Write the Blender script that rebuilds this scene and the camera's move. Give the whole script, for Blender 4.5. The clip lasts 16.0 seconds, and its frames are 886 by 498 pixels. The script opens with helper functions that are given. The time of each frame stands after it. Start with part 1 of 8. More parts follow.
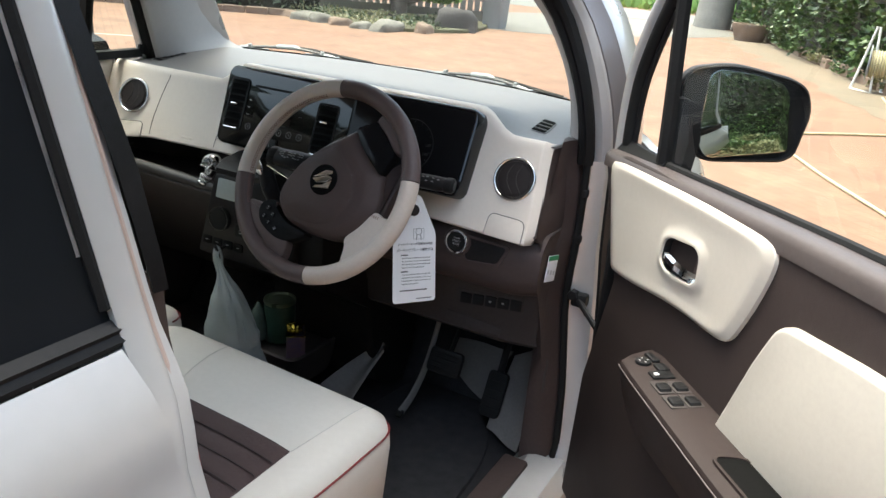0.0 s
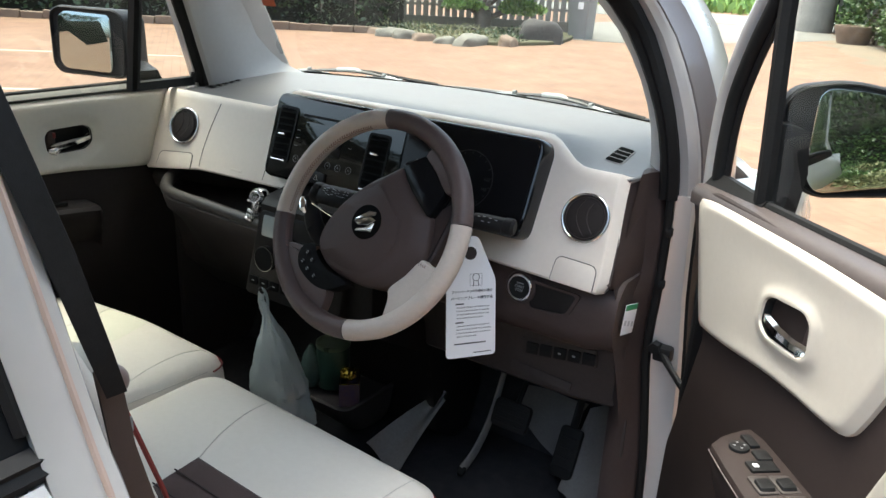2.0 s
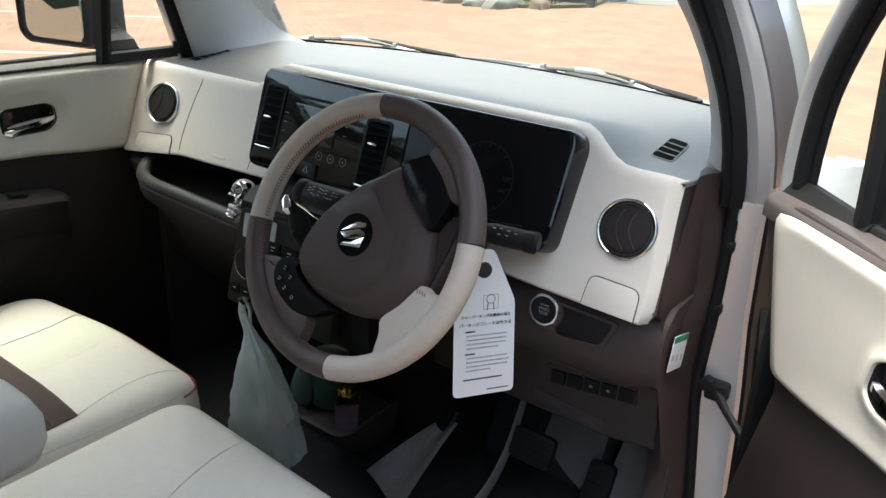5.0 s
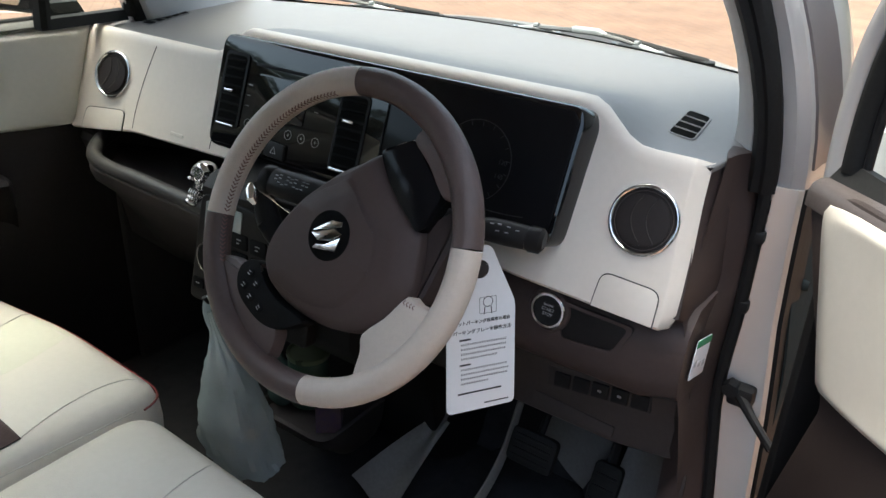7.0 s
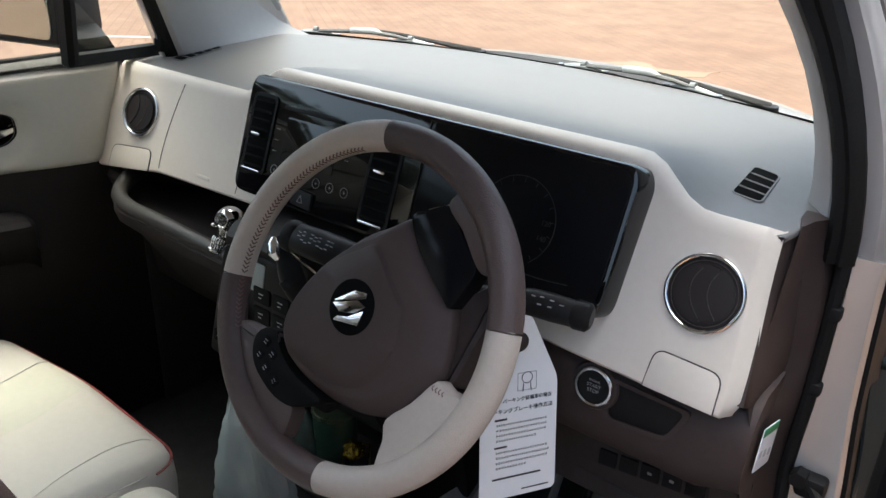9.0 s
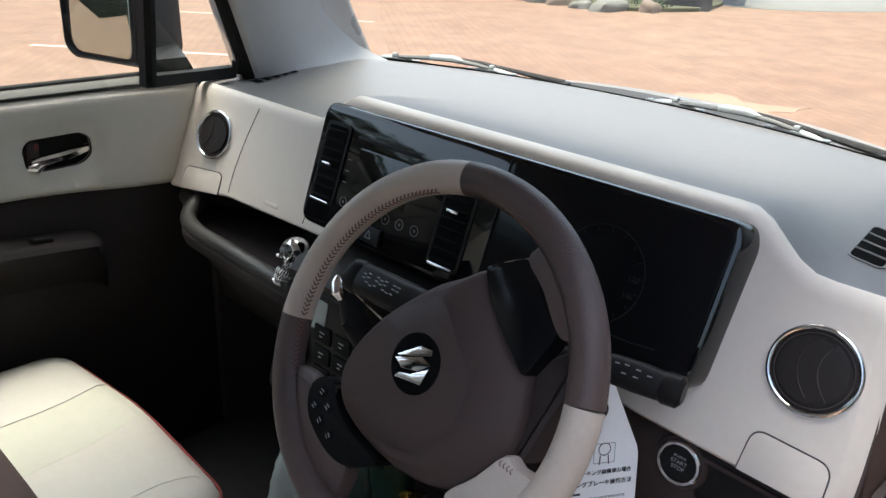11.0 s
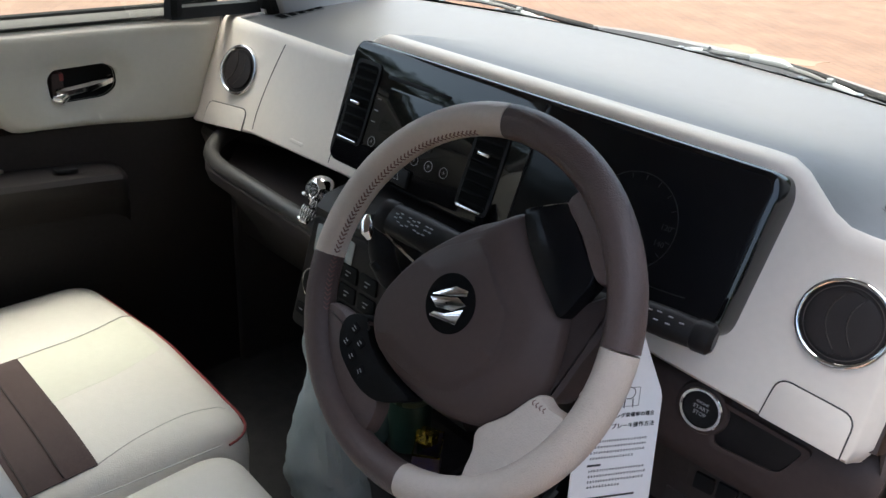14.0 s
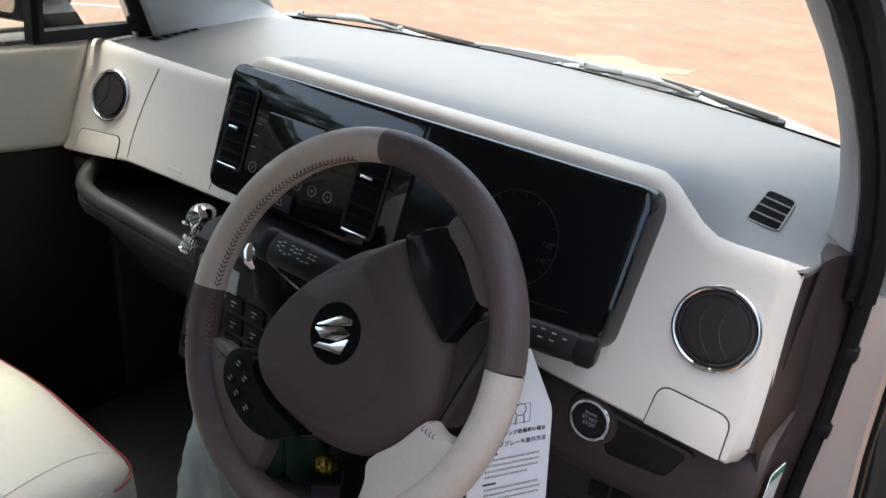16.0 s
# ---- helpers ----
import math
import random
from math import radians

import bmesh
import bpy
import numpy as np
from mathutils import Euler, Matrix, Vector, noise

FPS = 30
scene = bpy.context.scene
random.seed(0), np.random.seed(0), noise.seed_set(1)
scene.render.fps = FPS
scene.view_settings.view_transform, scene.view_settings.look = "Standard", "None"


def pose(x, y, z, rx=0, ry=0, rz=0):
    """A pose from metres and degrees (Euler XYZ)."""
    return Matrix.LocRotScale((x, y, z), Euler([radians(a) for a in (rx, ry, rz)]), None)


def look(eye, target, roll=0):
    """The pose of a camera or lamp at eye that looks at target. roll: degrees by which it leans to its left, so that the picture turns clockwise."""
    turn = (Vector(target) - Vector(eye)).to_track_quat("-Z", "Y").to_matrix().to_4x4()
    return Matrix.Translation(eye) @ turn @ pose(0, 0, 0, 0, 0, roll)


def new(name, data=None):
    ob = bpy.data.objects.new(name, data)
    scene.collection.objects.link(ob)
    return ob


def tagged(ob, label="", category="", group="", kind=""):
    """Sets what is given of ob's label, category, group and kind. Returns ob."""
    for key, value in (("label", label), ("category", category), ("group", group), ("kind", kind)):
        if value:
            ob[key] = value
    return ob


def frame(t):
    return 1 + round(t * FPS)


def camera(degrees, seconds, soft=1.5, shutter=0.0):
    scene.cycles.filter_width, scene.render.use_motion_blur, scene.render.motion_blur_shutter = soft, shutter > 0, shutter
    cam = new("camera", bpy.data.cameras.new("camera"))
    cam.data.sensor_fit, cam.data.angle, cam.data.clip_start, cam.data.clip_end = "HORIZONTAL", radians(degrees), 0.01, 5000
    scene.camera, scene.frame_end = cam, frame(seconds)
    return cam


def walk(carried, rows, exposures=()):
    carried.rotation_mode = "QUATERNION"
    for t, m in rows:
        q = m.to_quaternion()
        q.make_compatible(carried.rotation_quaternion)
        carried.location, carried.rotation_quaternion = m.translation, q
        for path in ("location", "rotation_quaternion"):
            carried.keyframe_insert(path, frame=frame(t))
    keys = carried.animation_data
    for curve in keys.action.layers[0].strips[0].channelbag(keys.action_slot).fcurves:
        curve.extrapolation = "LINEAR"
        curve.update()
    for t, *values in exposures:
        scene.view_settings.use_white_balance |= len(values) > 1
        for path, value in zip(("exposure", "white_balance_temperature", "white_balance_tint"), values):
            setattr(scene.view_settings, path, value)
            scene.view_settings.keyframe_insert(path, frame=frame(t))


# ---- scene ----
from mathutils.bvhtree import BVHTree

SKY, SUN = 0.19, 0.14
EXPOSURES = [(0.0, 2.16, 6450, -2), (3.5, 2.24, 6310, -4), (5.0, 2.28, 6300, -4), (8.0, 2.10, 6330, -1), (12.0, 2.05, 6200, 1), (14.0, 2.17, 6200, 1), (16.0, 2.25, 6200, 1)]
cam = camera(58.79, 16.0)
PATH = [  # seconds, eye, pitch, roll, yaw
    (0, 1.0780, -1.1069, 1.3754, -20.49, 5.20, 27.20),
    (0.5, 1.0676, -1.0680, 1.3758, -20.59, 4.37, 27.90),
    (1, 1.0527, -1.0201, 1.3722, -20.59, 3.43, 29.35),
    (1.5, 1.0403, -0.9714, 1.3716, -19.63, 2.50, 32.05),
    (2, 1.0285, -0.9236, 1.3755, -20.05, 2.79, 33.99),
    (2.5, 1.0146, -0.8870, 1.3744, -20.19, 3.20, 35.73),
    (3, 0.9988, -0.8528, 1.3658, -22.43, 4.52, 34.50),
    (3.5, 0.9810, -0.8158, 1.3618, -23.76, 4.46, 35.48),
    (4, 0.9601, -0.7775, 1.3625, -23.83, 3.46, 36.27),
    (4.5, 0.9362, -0.7390, 1.3608, -23.53, 1.94, 37.27),
    (5, 0.9064, -0.6997, 1.3595, -22.70, 2.71, 36.04),
    (5.2, 0.8929, -0.6766, 1.3610, -23.17, 2.82, 35.79),
    (7.3, 0.7991, -0.5723, 1.3483, -25.93, 2.20, 34.51),
    (7.5, 0.7932, -0.5656, 1.3487, -25.78, 2.33, 34.71),
    (8, 0.7767, -0.5407, 1.3491, -25.72, 1.63, 36.15),
    (8.5, 0.7640, -0.5179, 1.3539, -25.32, 1.69, 36.84),
    (9, 0.7516, -0.4957, 1.3592, -24.49, 1.97, 37.79),
    (9.2, 0.7453, -0.4854, 1.3603, -24.13, 2.38, 37.88),
    (11.3, 0.6911, -0.4395, 1.3542, -23.03, 2.59, 43.64),
    (11.5, 0.6860, -0.4384, 1.3530, -23.23, 2.48, 43.65),
    (12, 0.6798, -0.4470, 1.3523, -23.62, 2.71, 44.50),
    (12.5, 0.6798, -0.4582, 1.3548, -25.32, 4.23, 44.83),
    (13, 0.6833, -0.4666, 1.3542, -25.64, 4.35, 44.62),
    (13.5, 0.6812, -0.4687, 1.3525, -26.72, 4.53, 44.18),
    (14, 0.6813, -0.4665, 1.3525, -27.03, 4.41, 43.44),
    (14.5, 0.6826, -0.4609, 1.3555, -27.06, 4.55, 41.51),
    (15, 0.6861, -0.4530, 1.3575, -26.79, 4.52, 39.47),
    (15.5, 0.6885, -0.4465, 1.3599, -26.36, 4.55, 37.27),
    (16, 0.6866, -0.4476, 1.3620, -25.51, 5.12, 35.56),
]
walk(cam, [(t, pose(x, y, z, 90 + pitch, 0, yaw) @ pose(0, 0, 0, 0, 0, roll)) for t, x, y, z, pitch, roll, yaw in PATH], EXPOSURES)

# ---- world, sun, exposure ----
world = bpy.data.worlds.new("sky_world")
scene.world = world
world.use_nodes = True
wn, wl = world.node_tree.nodes, world.node_tree.links
sky = wn.new("ShaderNodeTexSky")
sky.sky_type, sky.sun_disc = "NISHITA", False
sky.sun_elevation, sky.sun_rotation = radians(76), radians(-80)
sky.air_density, sky.dust_density, sky.ozone_density = 0.8, 7.0, 0.6
wl.new(sky.outputs[0], wn["Background"].inputs[0])
wn["Background"].inputs[1].default_value = SKY

sun = new("sun", bpy.data.lights.new("sun", "SUN"))
sun.data.energy, sun.data.angle, sun.data.color = SUN, radians(1.5), (1.0, 0.95, 0.87)
sun.matrix_world = look((-1.6, 0.3, 6.4), (0, 0, 0))


# ---- materials ----
def nodes_of(name):
    m = bpy.data.materials.new(name)
    m.use_nodes = True
    return m, m.node_tree.nodes, m.node_tree.links, m.node_tree.nodes["Principled BSDF"]


def mat(name, col, rough=0.5, metal=0.0, vary=0.08, scale=6.0, grain=0.0, grain_scale=400.0, coat=0.0, spec=0.5, col2=None, rough_vary=0.08, sheen=0.0, detail_mix=0.5):
    """A surface with a large and a fine variation of its colour and gloss, and a fine relief."""
    m, n, l, b = nodes_of(name)
    tc = n.new("ShaderNodeTexCoord")
    big = n.new("ShaderNodeTexNoise")
    big.inputs["Scale"].default_value, big.inputs["Detail"].default_value = scale, 5.0
    fine = n.new("ShaderNodeTexNoise")
    fine.inputs["Scale"].default_value, fine.inputs["Detail"].default_value = scale * 14, 3.0
    for q in (big, fine):
        l.new(tc.outputs["Object"], q.inputs["Vector"])
    mixf = n.new("ShaderNodeMix")
    mixf.inputs[0].default_value = detail_mix
    l.new(big.outputs[0], mixf.inputs[2])
    l.new(fine.outputs[0], mixf.inputs[3])
    ramp = n.new("ShaderNodeValToRGB")
    c2 = col2 or tuple(c * (1 + vary) for c in col)
    c1 = col if col2 else tuple(c * (1 - vary) for c in col)
    ramp.color_ramp.elements[0].position, ramp.color_ramp.elements[1].position = 0.32, 0.68
    ramp.color_ramp.elements[0].color, ramp.color_ramp.elements[1].color = (*c1, 1), (*c2, 1)
    l.new(mixf.outputs[0], ramp.inputs[0])
    l.new(ramp.outputs[0], b.inputs["Base Color"])
    rr = n.new("ShaderNodeMapRange")
    rr.inputs["To Min"].default_value, rr.inputs["To Max"].default_value = max(0.0, rough - rough_vary), min(1.0, rough + rough_vary)
    l.new(big.outputs[0], rr.inputs["Value"])
    l.new(rr.outputs[0], b.inputs["Roughness"])
    b.inputs["Metallic"].default_value = metal
    b.inputs["Specular IOR Level"].default_value = spec
    b.inputs["Coat Weight"].default_value = coat
    b.inputs["Coat Roughness"].default_value = 0.03
    b.inputs["Sheen Weight"].default_value = sheen
    if grain:
        g = n.new("ShaderNodeTexNoise")
        g.inputs["Scale"].default_value, g.inputs["Detail"].default_value = grain_scale, 2.0
        l.new(tc.outputs["Object"], g.inputs["Vector"])
        bp = n.new("ShaderNodeBump")
        bp.inputs["Strength"].default_value, bp.inputs["Distance"].default_value = grain, 0.0006
        l.new(g.outputs[0], bp.inputs["Height"])
        l.new(bp.outputs[0], b.inputs["Normal"])
    return m


def glass(name, tint=(1, 1, 1), see=0.93, rough=0.0, slant=0.55):
    """Thin window glass: mostly clear, with a mirror share that grows at a slant."""
    m, n, l, b = nodes_of(name)
    n.remove(b)
    out = n["Material Output"]
    tr, gl, mx = n.new("ShaderNodeBsdfTransparent"), n.new("ShaderNodeBsdfGlossy"), n.new("ShaderNodeMixShader")
    lw, pw, mr = n.new("ShaderNodeLayerWeight"), n.new("ShaderNodeMath"), n.new("ShaderNodeMapRange")
    tr.inputs[0].default_value = (*[c * see for c in tint], 1)
    gl.inputs["Roughness"].default_value = rough
    pw.operation = "POWER"
    pw.inputs[1].default_value = 4.0
    lw.inputs[0].default_value = 0.5
    mr.inputs["To Min"].default_value, mr.inputs["To Max"].default_value = 0.05, slant
    l.new(lw.outputs["Facing"], pw.inputs[0])
    l.new(pw.outputs[0], mr.inputs["Value"])
    l.new(mr.outputs[0], mx.inputs[0])
    l.new(tr.outputs[0], mx.inputs[1])
    l.new(gl.outputs[0], mx.inputs[2])
    l.new(mx.outputs[0], out.inputs[0])
    return m


def foliage(name, dark, light, scale=1.3):
    """Leaves: each leaf has its own green, and lets a little light through."""
    m, n, l, b = nodes_of(name)
    geo, ramp = n.new("ShaderNodeNewGeometry"), n.new("ShaderNodeValToRGB")
    ramp.color_ramp.elements[0].color, ramp.color_ramp.elements[1].color = (*dark, 1), (*light, 1)
    l.new(geo.outputs["Random Per Island"], ramp.inputs[0])
    l.new(ramp.outputs[0], b.inputs["Base Color"])
    b.inputs["Roughness"].default_value = 0.45
    b.inputs["Transmission Weight"].default_value = 0.0
    return m


SILVER = mat("silver_white_car_paint", (0.47, 0.46, 0.46), 0.3, 0.25, 0.03, 3.0, 0.15, 1600, coat=0.7)
BEIGE = mat("ivory_moulded_plastic", (0.69, 0.624, 0.560), 0.42, 0, 0.03, 8, 0.25, 1100, spec=0.5)
LBEIGE = mat("cool_ivory_trim", (0.58, 0.56, 0.505), 0.5, 0, 0.03, 8, 0.25, 1100, spec=0.4)
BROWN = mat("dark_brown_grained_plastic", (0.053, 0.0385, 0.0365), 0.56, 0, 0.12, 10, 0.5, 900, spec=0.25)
# Dash brown darkened to offset the stronger daylight on the open door.
DOORBROWN = mat("daylight_dimmed_door_brown", (0.032, 0.0238, 0.0228), 0.62, 0, 0.12, 10, 0.5, 900, spec=0.18)
# The open door's ivories are darkened against the brighter light outside.
DOORIVORY = mat("daylight_dimmed_door_ivory", (0.51, 0.475, 0.425), 0.5, 0, 0.03, 8, 0.25, 1100, spec=0.35)
PADIVORY = mat("ivory_padded_cloth", (0.40, 0.375, 0.335), 0.75, 0, 0.04, 10, 0.35, 1100, spec=0.2)
DBLACK = mat("black_brown_lower_plastic", (0.046, 0.039, 0.0385), 0.6, 0, 0.15, 10, 0.5, 900, spec=0.3)
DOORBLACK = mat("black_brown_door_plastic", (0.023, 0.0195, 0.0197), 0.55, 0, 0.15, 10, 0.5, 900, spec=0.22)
DASHTOP = mat("soft_brown_dash_top", (0.145, 0.138, 0.137), 0.45, 0, 0.06, 5, 0.4, 900, spec=0.6)
# Near-black painting the shade of shallow recesses; also colours the badge disc.
DEEPBLACK = mat("recess_shade_and_badge_black", (0.006, 0.006, 0.006), 0.9, 0, 0.2, 20, spec=0.05)
STACK = mat("black_centre_stack_plastic", (0.014, 0.013, 0.0135), 0.4, 0, 0.2, 12, 0.2, 900, spec=0.15)
MATTBLACK = mat("matt_black_switch_plastic", (0.008, 0.008, 0.0085), 0.6, 0, 0.2, 12, 0.2, 900, spec=0.08)
PIANO = mat("gloss_black_panel", (0.005, 0.005, 0.006), 0.06, 0, 0.2, 4, coat=0.10, rough_vary=0.02, spec=0.42)
BLACK = mat("satin_black_plastic", (0.013, 0.013, 0.014), 0.5, 0, 0.2, 12, 0.3, 900, spec=0.16)
RUBBER = mat("black_rubber_seal", (0.012, 0.012, 0.0125), 0.7, 0, 0.2, 20, 0.3, 700, spec=0.15)
CHROME = mat("bright_chrome", (0.70, 0.69, 0.69), 0.09, 1.0, 0.04, 30, rough_vary=0.04)
# Tan-pink for the ground's reflection, painted into the frame's crease.
PINKREFLEX = mat("painted_ground_reflection", (0.42, 0.32, 0.28), 0.35, 0.0, 0.05, 3.0, 0.15, 1600, coat=0.4)
# Silver paint darkened to carry the shade on the recessed pillar flank.
FLANKSHADE = mat("shaded_silver_flank", (0.11, 0.095, 0.097), 0.5, 0.0, 0.05, 3.0, 0.15, 1600, coat=0.4)
VENTBROWN = mat("vent_ring_and_edge_glint", (0.070, 0.055, 0.050), 0.45, 0, 0.10, 14, 0.4, 900, spec=0.4)
VENTDARK = mat("near_black_brown_vent", (0.022, 0.018, 0.0175), 0.5, 0, 0.10, 14, 0.3, 900, spec=0.2)
METER = mat("smoked_meter_lens", (0.007, 0.007, 0.008), 0.13, 0, 0.1, 5, spec=0.12, rough_vary=0.03)
LIPGREY = mat("charcoal_shelf_lip", (0.045, 0.042, 0.041), 0.42, 0, 0.10, 10, 0.4, 900, spec=0.35)
YOKE = mat("dark_grey_wiper_metal", (0.045, 0.048, 0.051), 0.45, 0.0, 0.2, 25)
SATIN = mat("satin_metal_trim", (0.55, 0.55, 0.56), 0.28, 1.0, 0.05, 20)
WDARK = mat("dark_brown_leather", (0.083, 0.056, 0.052), 0.42, 0, 0.10, 14, 0.9, 700, spec=0.45)
WLIGHT = mat("taupe_beige_leather", (0.54, 0.46, 0.40), 0.42, 0, 0.05, 14, 0.9, 700, spec=0.45)
PADMAT = mat("brown_airbag_cover", (0.073, 0.051, 0.047), 0.52, 0, 0.06, 14, 0.45, 1000, spec=0.25)
THREAD = mat("dull_red_brown_thread", (0.17, 0.09, 0.08), 0.8, 0, 0.2, 60)
SEAT = mat("ivory_seat_leatherette", (0.59, 0.557, 0.508), 0.5, 0, 0.03, 7, 0.6, 600, spec=0.4)
SEATBROWN = mat("dark_brown_seat_fabric", (0.060, 0.040, 0.039), 0.75, 0, 0.12, 20, 0.9, 1300, sheen=0.05, spec=0.25)
PIPING = mat("red_piping_cord", (0.17, 0.022, 0.022), 0.5, 0, 0.1, 40)
CARPET = mat("black_floor_carpet", (0.030, 0.030, 0.033), 0.95, 0, 0.3, 40, 1.0, 900, spec=0.1)
MATGREY = mat("grey_protective_sheet", (0.14, 0.132, 0.127), 0.6, 0, 0.15, 12, 0.4, 300)
PAPER = mat("white_paper", (0.88, 0.88, 0.90), 0.7, 0, 0.02, 10)
INK = mat("black_print", (0.03, 0.03, 0.035), 0.8, 0, 0.1, 30)
FAINT = mat("faint_grey_print", (0.58, 0.58, 0.60), 0.7, 0, 0.05, 30)
GREYINK = mat("pale_grey_print", (0.30, 0.30, 0.31), 0.6, 0, 0.1, 30)
DIMINK = mat("dim_grey_dial_print", (0.011, 0.011, 0.012), 0.5, 0, 0.1, 30)
GREENINK = mat("green_print", (0.04, 0.30, 0.13), 0.6, 0, 0.1, 30)
PILLAR = mat("pale_grey_pillar_trim", (0.44, 0.44, 0.445), 0.6, 0, 0.03, 6, 0.3, 900, spec=0.3)
HEADLINE = mat("grey_headliner", (0.40, 0.395, 0.385), 0.9, 0, 0.05, 6, 0.5, 500)
GLASS = glass("clear_window_glass", (0.97, 1.0, 0.985), 0.95, slant=0.28)
SCREEN = glass("green_tinted_windscreen", (0.965, 1.0, 0.975), 0.80)
SIDEGLASS = glass("green_tinted_side_glass", (0.95, 1.0, 0.97), 0.78)
TINT = mat("dark_privacy_glass", (0.011, 0.012, 0.014), 0.14, 0, 0.1, 1.0, spec=0.10, rough_vary=0.03)
MIRROR = mat("mirror_silvering", (0.44, 0.48, 0.465), 0.01, 1.0, 0.01, 2, rough_vary=0.0)
BELT = mat("brown_seat_belt_webbing", (0.075, 0.052, 0.045), 0.7, 0, 0.1, 60, 0.8, 900)
TYRE = mat("black_tyre_rubber", (0.02, 0.02, 0.02), 0.8, 0, 0.2, 20, 0.6, 300)
LAMP = mat("headlamp_plastic", (0.55, 0.57, 0.58), 0.1, 0.2, 0.05, 10, coat=0.8)
TIN = mat("green_printed_tin", (0.035, 0.075, 0.055), 0.35, 0.2, 0.3, 30)
TINLID = mat("dull_gold_green_lid", (0.20, 0.24, 0.16), 0.3, 0.6, 0.1, 30)
GOLDFOIL = mat("gold_foil", (0.55, 0.40, 0.07), 0.25, 0.9, 0.3, 80)
CARTON = mat("purple_printed_carton", (0.05, 0.04, 0.14), 0.5, 0, 0.4, 60, col2=(0.16, 0.10, 0.06))
CLOUDY = mat("clear_green_wrap", (0.07, 0.11, 0.10), 0.2, 0, 0.3, 40, 0.6, 80, coat=0.4)
STONE = mat("grey_garden_stone", (0.175, 0.168, 0.142), 0.9, 0, 0.3, 3, 1.0, 60)
DARKROCK = mat("dark_weathered_rock", (0.045, 0.043, 0.042), 0.8, 0, 0.5, 2, 1.0, 60)
BARK = mat("grey_brown_bark", (0.13, 0.11, 0.095), 0.9, 0, 0.35, 5, 1.0, 60)
FENCE = mat("weathered_fence_board", (0.24, 0.23, 0.21), 0.85, 0, 0.25, 2, 0.8, 80)
CONCRETE = mat("pale_concrete", (0.165, 0.160, 0.142), 0.9, 0, 0.12, 1.5, 0.8, 120)
BRICK = mat("terracotta_edging_brick", (0.185, 0.135, 0.100), 0.9, 0, 0.25, 6, 0.8, 150)
BINMAT = mat("grey_bin_plastic", (0.27, 0.28, 0.29), 0.5, 0, 0.08, 4, 0.3, 300)
WHITEMETAL = mat("white_enamelled_wire", (0.75, 0.75, 0.73), 0.4, 0, 0.05, 10)
HOSE = mat("pale_yellow_hose", (0.50, 0.44, 0.27), 0.5, 0, 0.1, 20)
SOIL = mat("dark_planting_soil", (0.075, 0.06, 0.042), 0.95, 0, 0.4, 2.5, 1.0, 80, col2=(0.09, 0.105, 0.045))
LEAF = foliage("hedge_leaves", (0.012, 0.03, 0.009), (0.095, 0.16, 0.045))
# Near-black for the shade in a hedge's gaps, painted on its core.
CORESHADE = mat("hedge_core_shade", (0.022, 0.022, 0.014), 0.95, 0, 0.4, 6, 1.0, 60)
LEAFDARK = foliage("dark_shrub_leaves", (0.014, 0.026, 0.012), (0.07, 0.11, 0.045))
NEEDLE = foliage("light_green_needles", (0.10, 0.19, 0.05), (0.30, 0.45, 0.12))
DRY = foliage("dry_verge_grass", (0.10, 0.12, 0.05), (0.30, 0.28, 0.15))


